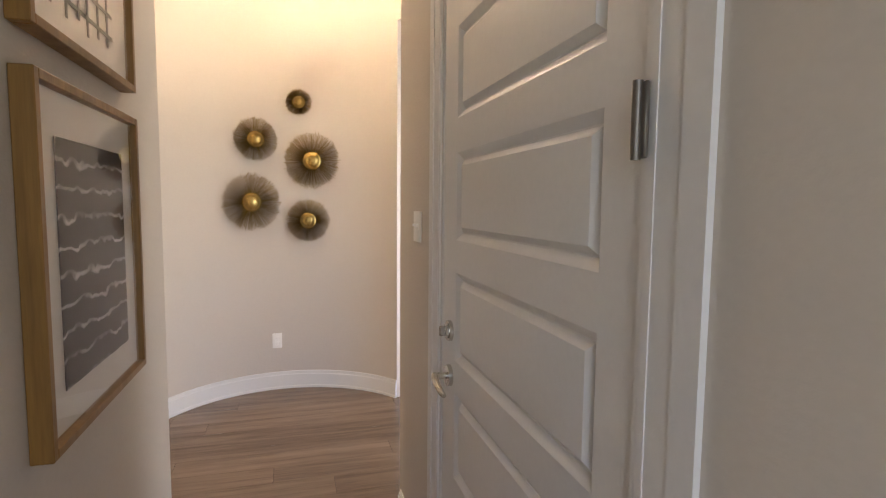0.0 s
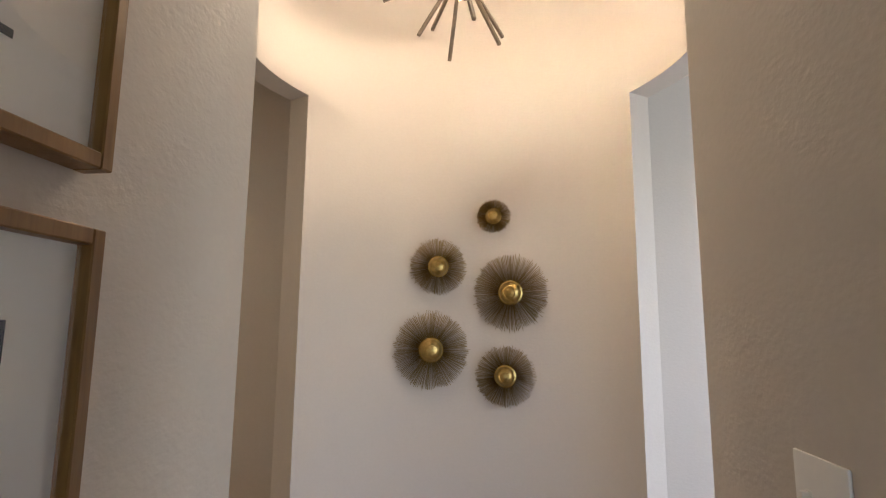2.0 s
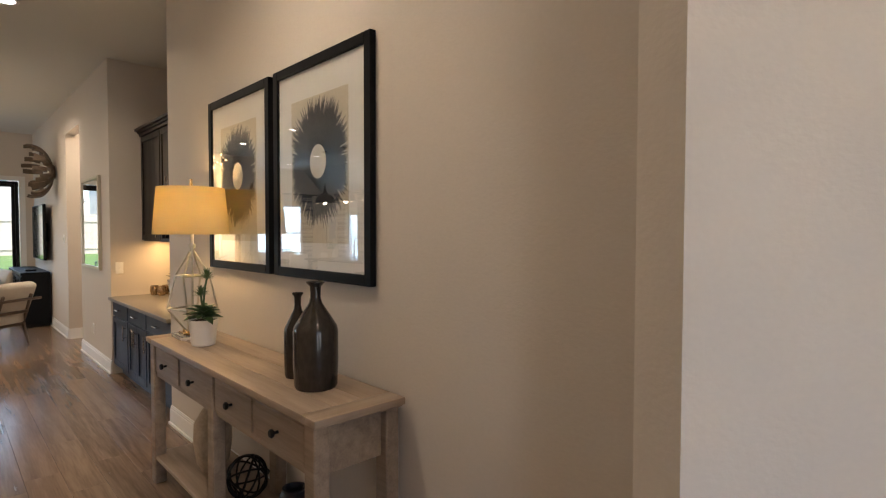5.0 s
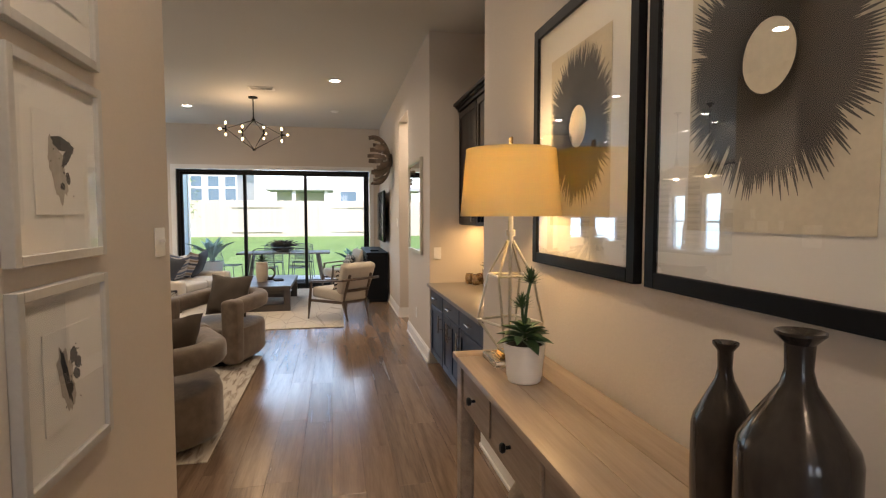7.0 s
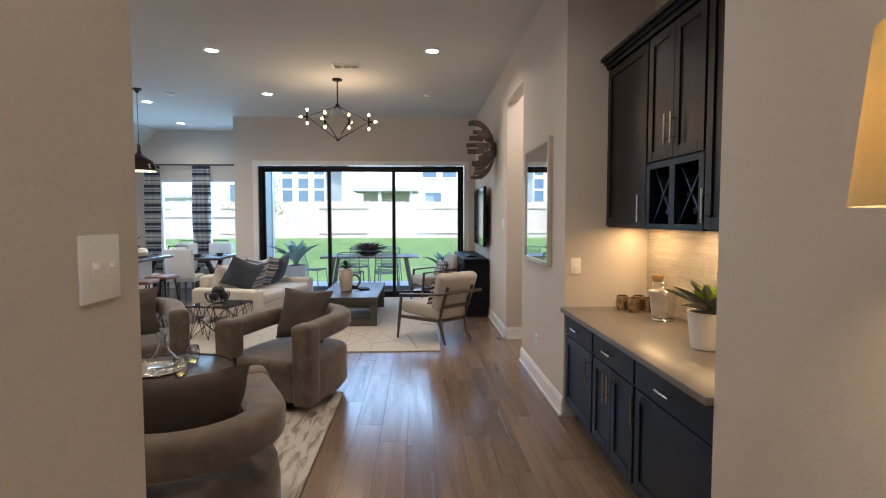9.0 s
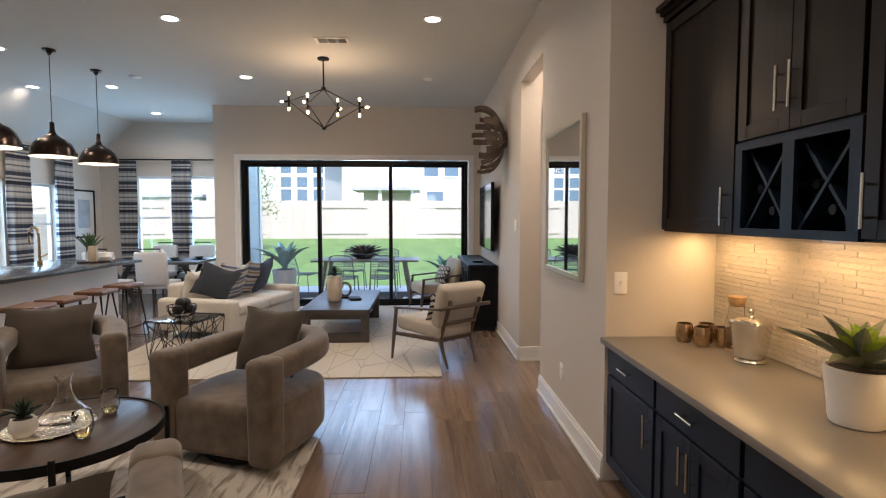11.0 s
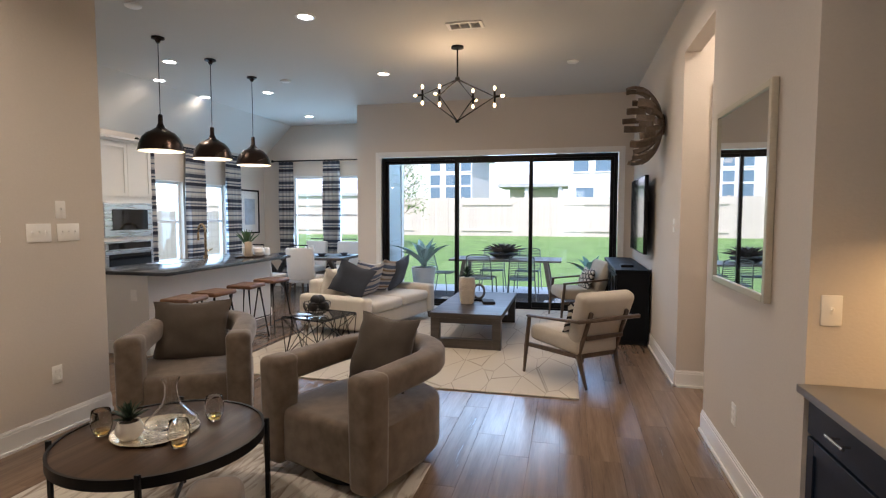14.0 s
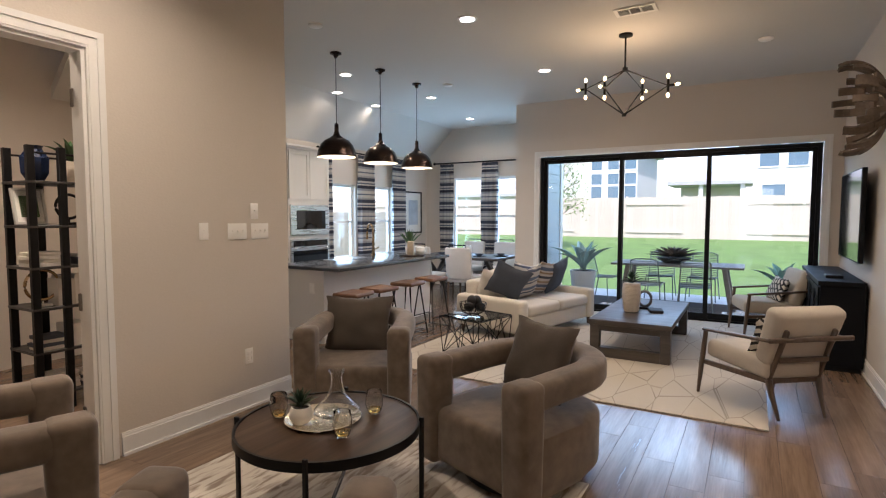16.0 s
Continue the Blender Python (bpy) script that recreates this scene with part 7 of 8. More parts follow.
curtain("x", -2.42, -11.16, -10.98, 2.50, 2, 1)
curtain("x", -2.42, -12.29, -11.84, 2.50, 5, 2)
curtain("x", -2.42, -13.25, -12.83, 2.50, 4, 3)
curtain("y", -14.12, -2.10, -1.78, 2.50, 4, 4)
curtain("y", -14.12, -1.17, -0.80, 2.50, 4, 5)
for a, b in (((-13.4, -2.42, 2.52), (-10.85, -2.42, 2.52)), ((-14.12, -2.25, 2.52), (-14.12, 0.15, 2.52))):
    ob = thing("curtain_rod", "black metal curtain rod with round finials", "curtain rod", group="curtain rods")
    bm = bmesh.new()
    rod(bm, a, b, 0.014, 12)
    part("rod", bm, M_BLACK, ob)
    for p in (a, b):
        bm = bmesh.new()
        bmesh.ops.create_icosphere(bm, subdivisions=2, radius=0.03)
        part("finial", bm, M_BLACK, ob, m=Matrix.Translation(p))
    for t in (0.06, 0.5, 0.94):
        bm = bmesh.new()
        p = Vector(a).lerp(Vector(b), t)
        w = Vector((0, -0.078, 0)) if a[1] == b[1] else Vector((-0.078, 0, 0))
        rod(bm, p, p + w, 0.008, 8)
        part("bracket", bm, M_BLACK, ob)
ob, d = picture(pose(-13.66, -2.50, 1.51, 0, 0, N), 0.62, 0.85, 0.03, 0.03, M_BLACKFRAME, "pale grey abstract print in a black frame")
bm = bmesh.new()
box(bm, -0.17, 0.17, d, d + 0.002, -0.25, 0.25)
part("print", bm, mat("pale_blue_print", (0.42, 0.48, 0.55), 0.8, var=0.3, scale=6), ob, "pale blue-grey abstract print", smooth=None)

# ---- dining set ----
ob = thing("dining_table", "dark grey wood dining table with X trestle legs", "dining table", pose(-13.05, -0.95, 0))
bm = bmesh.new()
box(bm, -0.50, 0.50, -0.85, 0.85, 0.69, 0.735, 0.006, 2)
part("tabletop", bm, M_GREYWOOD, ob)
for y in (-0.6, 0.6):
    bm = bmesh.new()
    bar(bm, (-0.38, y, 0.03), (0.38, y, 0.69), 0.07, 0.07, 0.006)
    bar(bm, (0.38, y + 0.002, 0.03), (-0.38, y + 0.002, 0.69), 0.068, 0.07, 0.006)
    part("trestle", bm, M_GREYWOOD, ob, "X trestle leg")
bm = bmesh.new()
bar(bm, (0, -0.6, 0.36), (0, 0.6, 0.36), 0.06, 0.06, 0.006)
part("stretcher", bm, M_GREYWOOD, ob)
M_SLIP = mat("pale_chair_cloth", (0.66, 0.64, 0.62), 0.9, var=0.06, scale=8, bump=0.25, bscale=400, spec=0.2)


def dining_chair():
    """Faces local +x."""
    ob = thing("dining_chair", "pale upholstered dining chair with dark wood legs", "chair", group="chairs round the dining table")
    bm = bmesh.new()
    box(bm, -0.23, 0.24, -0.235, 0.235, 0.36, 0.47, 0.03, 3)
    part("seat", bm, M_SLIP, ob)
    bm = bmesh.new()
    box(bm, -0.045, 0.035, -0.23, 0.23, 0, 0.52, 0.03, 3)
    part("backrest", bm, M_SLIP, ob, m=pose(-0.22, 0, 0.42, 0, -8, 0))
    bm = bmesh.new()
    tube(bm, [(-0.31, -0.15, 0.93), (-0.315, -0.15, 0.975), (-0.315, 0.15, 0.975), (-0.31, 0.15, 0.93)], 0.010, 8)
    part("top_handle", bm, M_BLACK, ob, "black metal top handle")
    for x, y in ((0.20, -0.2), (0.20, 0.2), (-0.24, -0.2), (-0.24, 0.2)):
        bm = bmesh.new()
        rod(bm, (x * 1.08, y, 0), (x, y, 0.37), 0.014, 8, 0.022)
        part("leg", bm, M_CHAIRWOOD, ob)
    return ob


dc = dining_chair()
for k, (x, y, a) in enumerate(((-12.30, -0.55, 182), (-12.32, -1.30, 178), (-13.05, 0.08, -95), (-13.80, -0.60, 2), (-13.80, -1.30, -3))):
    m = pose(x, y, 0.0005, 0, 0, a)
    if k:
        copy_thing(dc, m)
    else:
        dc.matrix_basis = m
for x, y in ((-12.80, -0.55), (-12.80, -1.30), (-13.05, -0.25)):
    bm = bmesh.new()
    lathe(bm, [(0, 0), (0.08, 0), (0.135, 0.014), (0.13, 0.018), (0.08, 0.008), (0, 0.008)], 32)
    solid("dinner_plate", bm, M_BLACKFRAME, "dark dinner plate on dining table", "plate", group="place settings", m=pose(x, y, 0.735))
    bm = bmesh.new()
    lathe(bm, [(0, 0), (0.035, 0), (0.075, 0.045), (0.07, 0.045), (0.03, 0.008), (0, 0.008)], 28)
    solid("bowl", bm, M_SLATE, "small dark bowl on dinner plate", "bowl", group="place settings", m=pose(x, y, 0.7435))
bm = bmesh.new()
lathe(bm, [(0, 0), (0.07, 0), (0.09, 0.08), (0.07, 0.17), (0.06, 0.17), (0.07, 0.08), (0, 0.02)], 28)
solid("white_vase", bm, M_CERAMIC, "round white ceramic vase on dining table", "vase", m=pose(-13.12, -0.95, 0.735))

# ---- office shelf ----
et = thing("etagere", "black metal etagere with dark wood shelves in office", "shelf", pose(-6.84, -1.08, 0))
SHX = 0.50
for x in (-SHX, 0.30, SHX):
    for y in (-0.18, 0.18):
        bm = bmesh.new()
        box(bm, x - 0.025, x + 0.025, y - 0.019, y + 0.019, 0, 1.95, 0.002, 1)
        part("post", bm, M_BLACK, et)
SHELVES = (0.14, 0.46, 0.78, 1.08, 1.38, 1.70)
M_SHELFWOOD = wood("dark_shelf_wood", (0.012, 0.011, 0.011), (0.035, 0.031, 0.029), 0, 0.45, 1.5)
for z in SHELVES:
    bm = bmesh.new()
    box(bm, -SHX - 0.03, SHX + 0.03, -0.20, 0.20, z - 0.02, z, 0.003, 1)
    part("shelf", bm, M_SHELFWOOD, et)
bm = bmesh.new()
for y in (-0.18, 0.18):
    rod(bm, (-SHX, y, 1.90), (SHX, y, 1.90), 0.008, 8)
part("top_rail", bm, M_BLACK, et)


def books(x, y, z, n, flat, seed):
    random.seed(seed)
    for k in range(n):
        bm = bmesh.new()
        if flat:
            h = 0.026
            box(bm, -0.11, 0.11, -0.08, 0.08, 0, h, 0.002, 1)
            m = pose(x + random.uniform(-0.01, 0.01), y, z + k * (h + 0.0004), 0, 0, random.uniform(-6, 6))
        else:
            t = 0.028
            box(bm, -t / 2, t / 2, -0.08, 0.08, 0, 0.21 + random.uniform(-0.02, 0.02), 0.002, 1)
            m = pose(x + k * (t + 0.001), y, z)
        solid("book", bm, random.choice((M_CERAMIC, M_LINEN, M_SLATE)), "hardcover book with pale or slate cover on etagere", "book", group="books on the etagere", m=m)


books(-6.42, -1.0, 1.08, 4, True, 1)
books(-6.62, -1.0, 0.78, 5, False, 2)
books(-6.46, -1.0, 0.46, 4, True, 3)
books(-6.75, -1.0, 1.08, 3, True, 5)
books(-6.74, -1.0, 0.14, 4, True, 7)
books(-6.50, -1.0, 0.14, 5, True, 8)
bm = bmesh.new()
lathe(bm, [(0, 0), (0.055, 0), (0.09, 0.06), (0.095, 0.17), (0.06, 0.22), (0.05, 0.24), (0.06, 0.26), (0.045, 0.26), (0.04, 0.22), (0, 0.2)], 8)
solid("blue_vase", bm, mat("cobalt_glaze", (0.012, 0.022, 0.06), 0.15, var=0.4, scale=9), "dark blue faceted ceramic vase on top shelf", "vase", smooth=20, m=pose(-6.42, -1.02, 1.70))


def sprouts(bm):
    random.seed(41)
    for k in range(9):
        a = k * 2.4
        el = radians(45 + 4 * k)
        leaf(bm, (0, 0, 0.16), (math.cos(a) * math.cos(el), math.sin(a) * math.cos(el), math.sin(el)), 0.26, 0.045, 0.3, 0.4, 5)


pot_plant("potted_plant", "trailing green plant in a pale pot on top shelf", pose(-6.66, -1.02, 1.70), [(0, 0), (0.06, 0), (0.075, 0.16), (0.07, 0.16), (0.06, 0.02), (0, 0.02)], sprouts, M_LEAF, pot_mat=M_RIBBED, soil_r=0.067, soil_z=0.152)
for x, z, r in ((-6.62, 1.38, 0.09), (-6.42, 0.78, 0.11)):
    ob = thing("ring_ornament", "dark metal ring ornament on a small base", "ornament", pose(x, -0.99, z), group="ring ornaments")
    bm = bmesh.new()
    tube(bm, [(r * math.cos(2 * math.pi * i / 28), 0, r + 0.05 + r * math.sin(2 * math.pi * i / 28)) for i in range(28)], 0.011, 8, True)
    part("ring", bm, M_CUP if z < 1 else M_BLACK, ob)
    bm = bmesh.new()
    box(bm, -0.05, 0.05, -0.03, 0.03, 0, 0.02, 0.002, 1)
    rod(bm, (0, 0, 0.02), (0, 0, 0.055), 0.006, 8)
    part("foot", bm, M_CERAMIC if z < 1 else M_BLACK, ob)
ob, d = picture(pose(-6.40, -1.10, 1.515, 12, 0, 6), 0.22, 0.27, 0.02, 0.02, M_WHITEFRAME, "small framed green botanical print on etagere")
bm = bmesh.new()
box(bm, -0.06, 0.06, d, d + 0.001, -0.08, 0.08)
part("print", bm, M_LEAF, ob, "green botanical print", smooth=None)
bm = bmesh.new()
lathe(bm, [(0, 0), (0.06, 0), (0.09, 0.08), (0.085, 0.18), (0.05, 0.24), (0.045, 0.25), (0, 0.24)], 28)
solid("ribbed_vase", bm, M_RIBBED, "beige ribbed round vase on etagere", "vase", m=pose(-6.80, -1.0, 1.38))
bm = bmesh.new()
box(bm, -0.12, 0.12, -0.09, 0.09, 0, 0.17, 0.004, 1)
solid("storage_box", bm, M_CERAMIC, "white lidded storage box on low shelf", "box", m=pose(-6.66, -1.0, 0.46))
bm = bmesh.new()
random.seed(44)
for k in range(4):
    q = Euler((random.uniform(0, 6), random.uniform(0, 6), random.uniform(0, 6))).to_matrix()
    tube(bm, [q @ Vector((0.085 * math.cos(2 * math.pi * i / 24), 0.085 * math.sin(2 * math.pi * i / 24), 0)) for i in range(24)], 0.006, 6, True)
solid("silver_knot", bm, M_SILVER, "polished silver ring knot ornament on shelf", "ornament", m=pose(-6.86, -0.98, 0.55))

# ---- outside ----
M_CONCRETE = mat("patio_concrete", (0.64, 0.62, 0.59), 0.85, var=0.10, scale=2, fine=40, bump=0.3, bscale=60)
slab("pavement", -15.6, -12.75, 0.33, 6.5, -0.35, -0.05, M_CONCRETE, "pale concrete patio slab", "patio")
# unseen slab, added only to stop sun entering by the foyer opening
slab("porch_roof", 3.6, 6.8, 1.6, 5.6, 2.9, 3.05, M_TRIM, "unseen plain white slab that keeps sun out of the foyer", "roof")
bm = bmesh.new()
box(bm, -13.0, 4.0, -3.1, 6.2, 4.06, 4.2)
box(bm, -14.8, -13.0, -3.1, 0.55, 4.06, 4.2)
solid("roof", bm, mat("roof_shingle", (0.10, 0.09, 0.085), 0.9, var=0.2), "dark shingled house roof", "roof", kind="structure", smooth=None)
# lap siding of the nook's outer wall
sid = thing("siding_wall", "pale blue-grey lap siding on the house wall", "siding", kind="structure")
M_SIDING = mat("siding_paint", (0.46, 0.53, 0.56), 0.6, var=0.04, scale=4)
bm = bmesh.new()
box(bm, 0, 1.72, 0.0, 0.010, 0, 0.172)
for v in bm.verts:
    if v.co.z < 0.05 and v.co.y > 0.005:
        v.co.y += 0.012
pl = mesh_of("siding_board", bm, M_SIDING)
for i in range(20):
    o = new("siding_board", pl)
    o.parent = sid
    o.location = (-14.48, 0.322, -0.10 + 0.165 * i)
bm = bmesh.new()
box(bm, -14.60, -14.46, 0.20, 0.36, -0.25, 3.2)
part("corner_board", bm, M_TRIM, sid, "white corner board", smooth=None)

# outdoor table and chairs
ob = thing("patio_table", "grey wood patio table with slanted legs", "patio table", pose(-14.25, 2.45, -0.05))
M_OUTWOOD = wood("grey_teak", (0.16, 0.145, 0.13), (0.30, 0.275, 0.25), 1, 0.6, 1.2)
for i in range(5):
    bm = bmesh.new()
    box(bm, -0.42 + 0.17 * i, -0.26 + 0.17 * i, -1.0, 1.0, 0.665, 0.70, 0.004, 1)
    part("slat", bm, M_OUTWOOD, ob)
for y in (-0.78, 0.78):
    for x in (-0.34, 0.34):
        bm = bmesh.new()
        bar(bm, (x, y * 1.08, 0), (x, y * 0.93, 0.663), 0.09, 0.07, 0.005)
        part("leg", bm, M_OUTWOOD, ob)
M_CORD = mat("grey_cord", (0.20, 0.23, 0.24), 0.7, var=0.15)


def cord_chair():
    """A rope-strung metal chair that faces local +x."""
    ob = thing("patio_chair", "grey rope-strung metal patio chair", "patio chair", group="patio chairs round the table")
    bm = bmesh.new()
    for s in (-1, 1):
        tube(bm, [(0.24, s * 0.24, 0), (0.20, s * 0.22, 0.42), (-0.20, s * 0.22, 0.40), (-0.30, s * 0.20, 0.80)], 0.010, 6)
        tube(bm, [(-0.28, s * 0.25, 0), (-0.19, s * 0.22, 0.40)], 0.010, 6)
    tube(bm, [(-0.30, -0.20, 0.80), (-0.305, -0.12, 0.83), (-0.305, 0.12, 0.83), (-0.30, 0.20, 0.80)], 0.010, 6)
    tube(bm, [(0.20, -0.22, 0.42), (0.20, 0.22, 0.42)], 0.010, 6)
    part("metal_frame", bm, M_CORD, ob)
    bm = bmesh.new()
    for i in range(13):
        t = i / 12
        tube(bm, [(-0.205 - 0.095 * t, -0.21, 0.43 + 0.36 * t), (-0.215 - 0.105 * t, 0, 0.43 + 0.36 * t), (-0.205 - 0.095 * t, 0.21, 0.43 + 0.36 * t)], 0.006, 5)
    part("back_cords", bm, M_CORD, ob, "grey rope back")
    bm = bmesh.new()
    for i in range(14):
        x = -0.19 + 0.385 * i / 13
        tube(bm, [(x, -0.22, 0.41), (x, 0, 0.395), (x, 0.22, 0.41)], 0.006, 5)
    part("seat_cords", bm, M_CORD, ob, "grey rope seat")
    return ob


cc = cord_chair()
for k, (x, y, a) in enumerate(((-13.55, 2.10, 178), (-13.55, 2.80, 184), (-14.95, 2.10, 2), (-14.95, 2.80, -3), (-14.25, 1.22, 75))):
    m = pose(x, y, -0.0495, 0, 0, a)
    if k:
        copy_thing(cc, m)
    else:
        cc.matrix_basis = m


def big_rosette(bm):
    random.seed(51)
    for k in range(40):
        a = k * 2.4
        el = radians(8 + 1.3 * k)
        leaf(bm, (0, 0, 0.07), (math.cos(a) * math.cos(el), math.sin(a) * math.cos(el), math.sin(el)), 0.30 - 0.003 * k, 0.05, 0.05, 0.4, 4)


pot_plant("succulent_bowl", "wide bowl of dusky succulents on patio table", pose(-14.25, 2.40, 0.65) @ Matrix.Diagonal((1.7, 1.7, 1.3, 1)), [(0, 0), (0.08, 0), (0.17, 0.07), (0.16, 0.075), (0.08, 0.02), (0, 0.02)], big_rosette, mat("dusky_leaf", (0.10, 0.08, 0.075), 0.5, var=0.3, scale=9), pot_mat=M_BLACKFRAME, soil_r=0.155, soil_z=0.066)


def palm_leaves(bm):
    random.seed(61)
    for k in range(15):
        a = k * 2.4
        el = radians(random.uniform(38, 82))
        d = Vector((math.cos(a) * math.cos(el), math.sin(a) * math.cos(el), math.sin(el)))
        leaf(bm, (0, 0, 0.40), d, random.uniform(0.55, 0.75), 0.13, 0.35, 0.3, 6)


pot_plant("potted_palm", "blue-green agave in a white planter on patio", pose(-14.05, 0.92, -0.05) @ Matrix.Scale(1.3, 4), [(0, 0), (0.13, 0), (0.18, 0.40), (0.165, 0.40), (0.13, 0.04), (0, 0.04)], palm_leaves, mat("blue_agave", (0.34, 0.50, 0.46), 0.5, var=0.3, scale=5), soil_r=0.165, soil_z=0.385)
pot_plant("potted_agave", "blue-green spiky agave in a planter on patio", pose(-13.7, 3.95, -0.05), [(0, 0), (0.12, 0), (0.15, 0.40), (0.135, 0.40), (0.12, 0.04), (0, 0.04)], palm_leaves, mat("green_agave", (0.20, 0.36, 0.30), 0.5, var=0.3, scale=5), soil_r=0.135, soil_z=0.385)

# board fence at the end of the yard
FX, FZ = -30.0, 0.42
M_FENCE = mat("pale_cedar", (0.50, 0.44, 0.37), 0.85, var=0.14, scale=2, island=0.4)
random.seed(71)
bm = bmesh.new()
box(bm, 0, 0.02, 0, 0.138, 0, 1.85, 0.0)
board = mesh_of("board", bm, M_FENCE)
bm = bmesh.new()
box(bm, 0.02, 0.07, 0, 2.4, 0, 0.09)
rail_me = mesh_of("rail", bm, M_FENCE)
bm = bmesh.new()
box(bm, 0.0, 0.1, -0.05, 0.05, -0.5, 1.9)
post_me = mesh_of("post", bm, M_FENCE)
RUNS = [(pose(FX, -16 + 2.42 * k, FZ), k) for k in range(15)] + [(pose(-8.0 - 2.42 * k, -7.4, -0.30, 0, 0, 90), 1) for k in range(5)]
for where, k in RUNS:
    fe = thing("fence_panel", "pale cedar board fence panel behind the lawn", "fence", where, group="fence panels")
    for i in range(17):
        o = new("board", board)
        o.parent = fe
        o.location = (random.uniform(-0.005, 0.005), 0.142 * i, random.uniform(-0.015, 0.015))
    if k % 2 == 0:
        for z in (0.25, 1.5):
            o = new("rail", rail_me)
            o.parent = fe
            o.location = (0.002, 0, z)
    o = new("post", post_me)
    o.parent = fe
    o.location = (-0.1, 0, 0)


# houses beyond the fence
M_HOUSE = mat("pale_stucco", (0.60, 0.59, 0.575), 0.85, var=0.05, scale=0.6, bump=0.2, bscale=30)
M_HROOF = mat("grey_shingle", (0.40, 0.40, 0.40), 0.9, var=0.2, scale=3, bump=0.4, bscale=20)
# blue of the reflected sky is put into the pane colour
M_HGLASS = mat("sky_tinted_glass", (0.10, 0.17, 0.24), 0.1, var=0.2, scale=0.5)


def house(x, y, w, d, h, roof_h, wins, label, hip=True):
    """A house whose front looks along +x; wins are (y, z, width, height) on that front."""
    ob = thing("house", label, "house", pose(x, y, 0.3), group="houses beyond the fence")
    bm = bmesh.new()
    box(bm, -d, 0, -w / 2, w / 2, -1, h)
    part("wall", bm, M_HOUSE, ob, smooth=None)
    bm = bmesh.new()
    o = 0.5
    lo = [bm.verts.new(p) for p in ((o, -w / 2 - o, h), (o, w / 2 + o, h), (-d - o, w / 2 + o, h), (-d - o, -w / 2 - o, h))]
    lo2 = [bm.verts.new((v.co.x, v.co.y, h - 0.25)) for v in lo]
    k = min(w, d) / 2 * 0.9 if hip else 0.0
    if w >= d:
        hi = [bm.verts.new((-d / 2, -w / 2 + k, h + roof_h)), bm.verts.new((-d / 2, w / 2 - k, h + roof_h))]
        for f in ((lo[0], lo[1], hi[1], hi[0]), (lo[2], lo[3], hi[0], hi[1]), (lo[0], hi[0], lo[3]), (lo[1], lo[2], hi[1])):
            bm.faces.new(f)
    else:
        hi = [bm.verts.new((-k, 0, h + roof_h)), bm.verts.new((-d + k, 0, h + roof_h))]
        for f in ((lo[1], lo[2], hi[1], hi[0]), (lo[3], lo[0], hi[0], hi[1]), (lo[0], lo[1], hi[0]), (lo[2], lo[3], hi[1])):
            bm.faces.new(f)
    for i in range(4):
        bm.faces.new((lo[i], lo[(i + 1) % 4], lo2[(i + 1) % 4], lo2[i]))
    bm.faces.new(lo2)
    part("roof", bm, M_HROOF, ob, "grey shingle roof", smooth=None)
    for wy, wz, ww, wh in wins:
        bm = bmesh.new()
        for a, b, c, e in ((wy - ww / 2 - 0.08, wy - ww / 2, wz - 0.08, wz + wh + 0.08), (wy + ww / 2, wy + ww / 2 + 0.08, wz - 0.08, wz + wh + 0.08), (wy - ww / 2, wy + ww / 2, wz + wh, wz + wh + 0.08), (wy - ww / 2, wy + ww / 2, wz - 0.08, wz)):
            box(bm, 0.002, 0.06, a, b, c, e)
        wn = part("window", bm, M_TRIM, ob, "white-framed window", smooth=None)
        bm = bmesh.new()
        box(bm, 0.002, 0.02, wy - ww / 2, wy + ww / 2, wz, wz + wh)
        part("pane", bm, M_HGLASS, wn, "glass with the sky's blue reflection in its colour", smooth=None)
    return ob


house(-46, -8.5, 9.0, 10, 6.4, 2.2, [(1.6 + 1.25 * i, z, 0.8, h) for i in range(3) for z, h in ((2.4, 0.95), (3.5, 0.8), (4.6, 1.1))] + [(-2.4, 2.4, 1.0, 1.4), (-2.4, 4.6, 1.0, 1.1)], "pale two-storey house with a grid of windows")
house(-46, 9.0, 12.0, 10, 6.6, 2.4, [(-4.6, 4.4, 1.1, 1.5), (-3.0, 4.4, 1.1, 1.5), (-4.3, 2.2, 1.3, 1.0), (0.2, 2.2, 1.3, 1.2), (0.2, 4.4, 1.1, 1.4), (3.0, 4.4, 1.1, 1.4)], "pale two-storey house with tall upper windows")
house(-52, -22, 12, 10, 3.2, 2.6, [(-3, 1.2, 1.2, 1.3), (2, 1.2, 1.2, 1.3)], "low pale house with a broad grey roof")
# open porch between them
ob = thing("porch_pavilion", "small covered porch with white posts and grey hip roof", "porch", pose(-42, 1.2, 0.3))
bm = bmesh.new()
b4 = [bm.verts.new(p) for p in ((2.0, -2.3, 3.2), (2.0, 2.3, 3.2), (-2.0, 2.3, 3.2), (-2.0, -2.3, 3.2))]
c4 = [bm.verts.new((v.co.x, v.co.y, 3.0)) for v in b4]
apx = [bm.verts.new((0, -0.7, 3.9)), bm.verts.new((0, 0.7, 3.9))]
for f in ((b4[0], b4[1], apx[1], apx[0]), (b4[2], b4[3], apx[0], apx[1]), (b4[0], apx[0], b4[3]), (b4[1], b4[2], apx[1])):
    bm.faces.new(f)
for i in range(4):
    bm.faces.new((b4[i], b4[(i + 1) % 4], c4[(i + 1) % 4], c4[i]))
bm.faces.new(c4)
part("roof", bm, M_HROOF, ob, smooth=None)
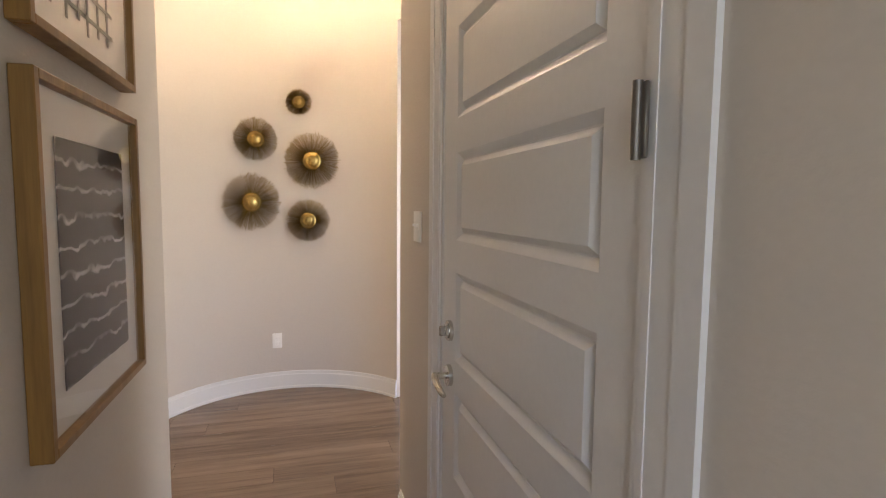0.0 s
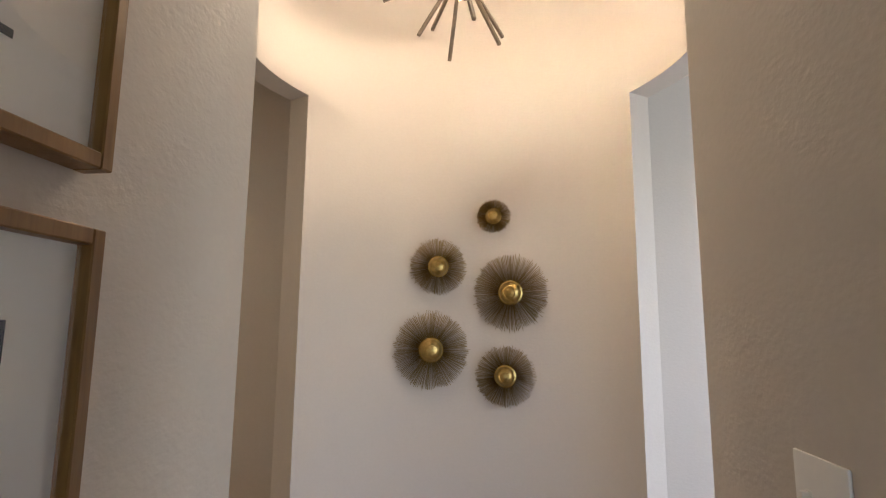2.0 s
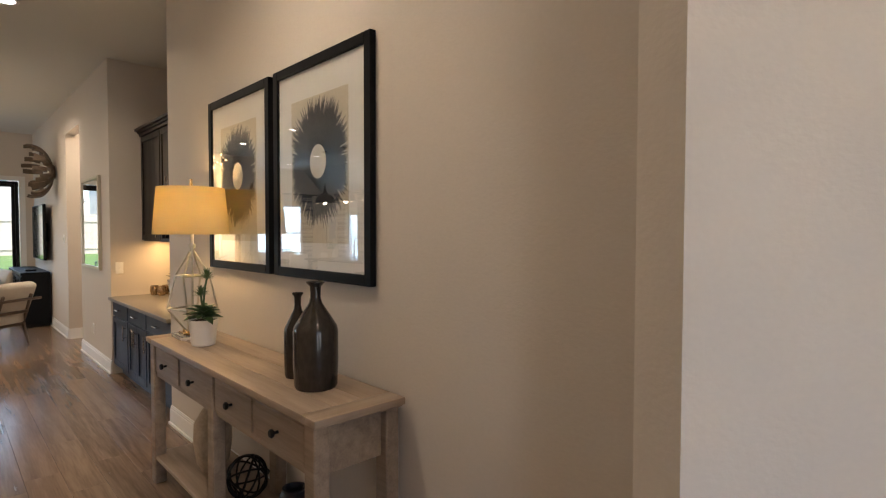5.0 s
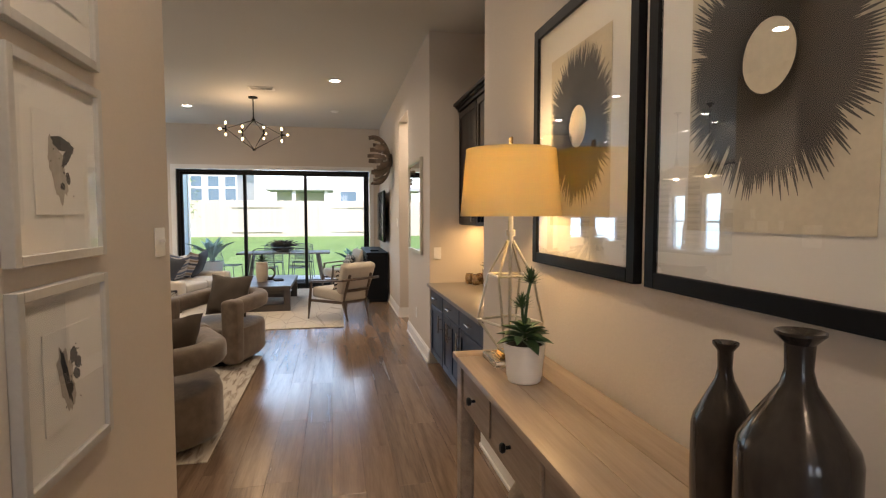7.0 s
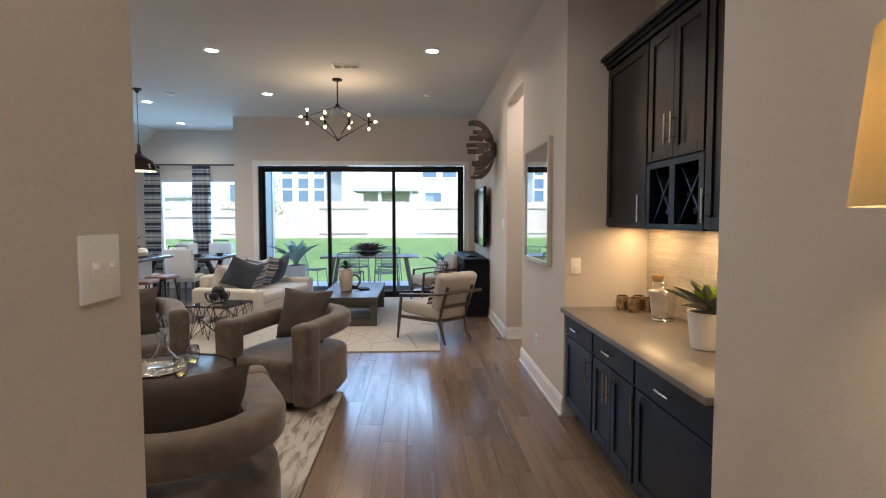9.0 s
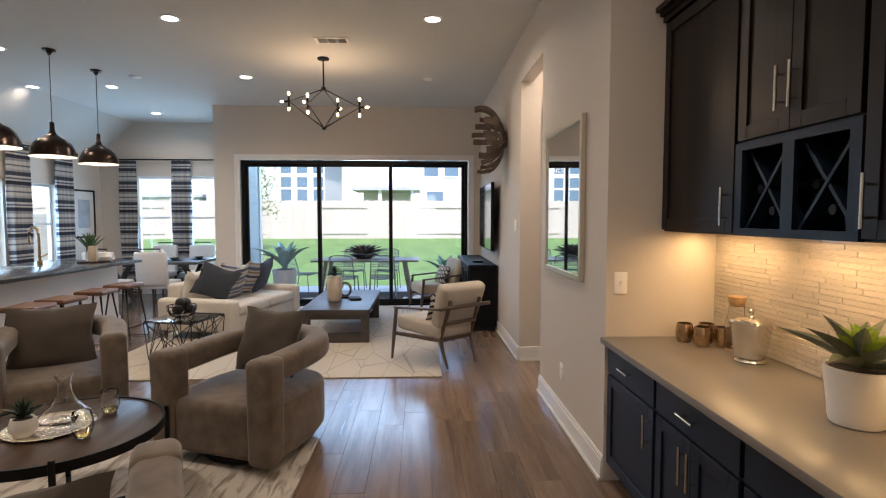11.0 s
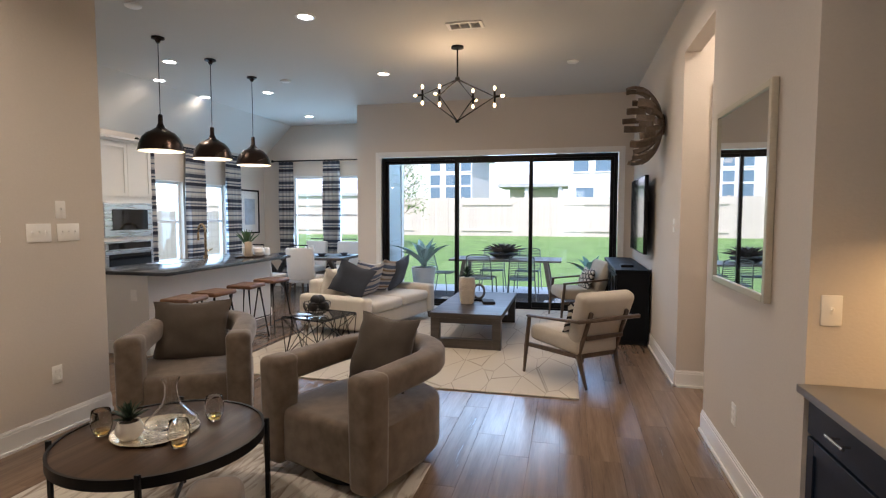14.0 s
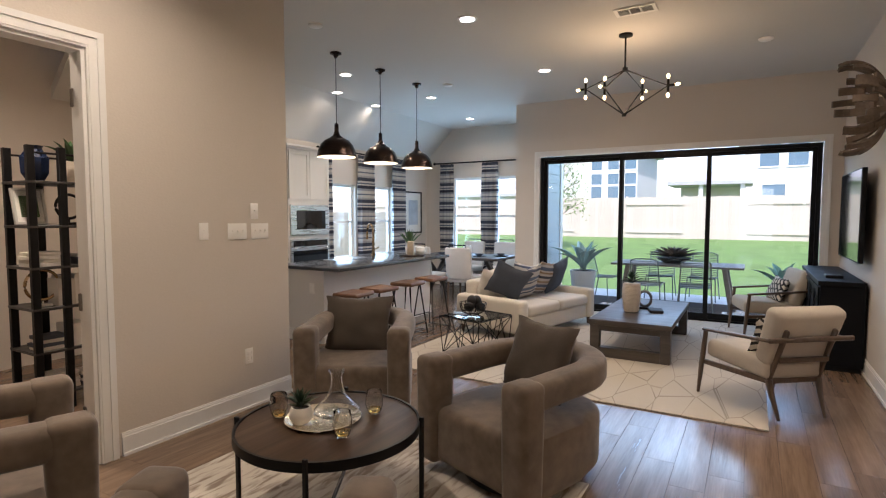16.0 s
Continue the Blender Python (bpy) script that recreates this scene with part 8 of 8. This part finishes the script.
for x in (-1.7, 1.7):
    for y in (-0.4, 1.8):
        bm = bmesh.new()
        box(bm, x - 0.12, x + 0.12, y - 0.12, y + 0.12, -0.8, 3.0)
        part("post", bm, M_HOUSE, ob, smooth=None)
bm = bmesh.new()
box(bm, -1.95, -1.8, -1.9, 1.9, -0.8, 3.0)
part("back_wall", bm, M_HOUSE, ob, smooth=None)

# young tree by the fence
ob = thing("tree", "young tree with thin trunk and light green leaves", "tree", pose(-24.0, -2.75, 0.12))
random.seed(81)
bm = bmesh.new()
tube(bm, [(0, 0, -0.3), (0.03, 0.02, 1.0), (-0.02, 0.0, 2.2), (0, 0.03, 3.4)], [0.06, 0.05, 0.035, 0.015], 8)
tips = []
for k in range(14):
    z = 1.1 + 0.16 * k
    a = k * 2.4
    L = 1.0 - 0.04 * k
    e = Vector((L * math.cos(a), L * math.sin(a), z + 0.55))
    tube(bm, [(0, 0, z), (0.45 * e.x, 0.45 * e.y, z + 0.32), e], [0.02, 0.014, 0.006], 5)
    tips += [e, e * 0.6 + Vector((0, 0, z * 0.4 + 0.2)), Vector((0.8 * e.x, 0.8 * e.y, e.z - 0.1))]
part("trunk", bm, M_CHAIRWOOD, ob, "thin brown trunk and limbs")
bm = bmesh.new()
for t in tips:
    for j in range(26):
        p = t + Vector((random.gauss(0, 0.2), random.gauss(0, 0.2), random.gauss(0, 0.2)))
        d = Vector((random.uniform(-1, 1), random.uniform(-1, 1), random.uniform(-0.6, 0.4)))
        leaf(bm, p, d, 0.13, 0.06, 0.2, 0.2, 2)
part("crown", bm, mat("tree_leaf", (0.16, 0.26, 0.07), 0.6, var=0.4, scale=2), ob, "loose light green leaves")

# ---- floor planks ----
floor = bpy.data.objects["floor"]
PW = 0.178
random.seed(91)
plank_me = {}
for L in (0.9, 1.2, 1.5):
    bm = bmesh.new()
    box(bm, 0.0006, L - 0.0006, 0.0006, PW - 0.0006, -0.008, 0.0, 0.0009, 1)
    plank_me[L] = mesh_of("plank", bm, M_FLOOR)
rest = bmesh.new()


ROOMS = [(-0.60, 0.64, -0.72, 2.9), (-1.3, 3.5, 2.62, 4.75), (-4.2, -0.9, 2.74, 4.55), (-7.7, -3.95, -2.6, 4.55), (-12.7, -4.0, 0.1, 4.55), (-14.35, -7.4, -2.6, 0.4), (-9.4, -8.1, 4.4, 5.8)]


def inside(x0, x1, y):
    yc = y + PW / 2
    return any(a < x1 and x0 < b and c < yc < d for a, b, c, d in ROOMS)


count = 0
y = -2.52
while y < 5.7:
    x = -14.3 - random.uniform(0, 0.8)
    while x < 3.5:
        L = random.choice((0.9, 1.2, 1.5))
        lo, hi = max(x, -14.32), min(x + L, 3.55)
        if hi - lo > 0.05 and inside(lo, hi, y):
            walked = (-9.4 < x and x + L < 1.0) and (1.9 < y < 4.45)
            if walked and count < 300 and lo == x and hi == x + L:
                o = new("plank", plank_me[L])
                o.parent = floor
                o.location = (x, y, 0)
                count += 1
            else:
                z0, z1 = -0.008, 0.0
                c = [(lo + 0.0006, y + 0.0006), (hi - 0.0006, y + 0.0006), (hi - 0.0006, y + PW - 0.0006), (lo + 0.0006, y + PW - 0.0006)]
                a = [rest.verts.new((px, py, z0)) for px, py in c]
                b = [rest.verts.new((px, py, z1)) for px, py in c]
                rest.faces.new(b)
                for i in range(4):
                    rest.faces.new((a[i], a[(i + 1) % 4], b[(i + 1) % 4], b[i]))
        x += L
    y += PW
o = part("planks", rest, M_FLOOR_FAR, floor, smooth=None)
o["kind"] = "stuff"
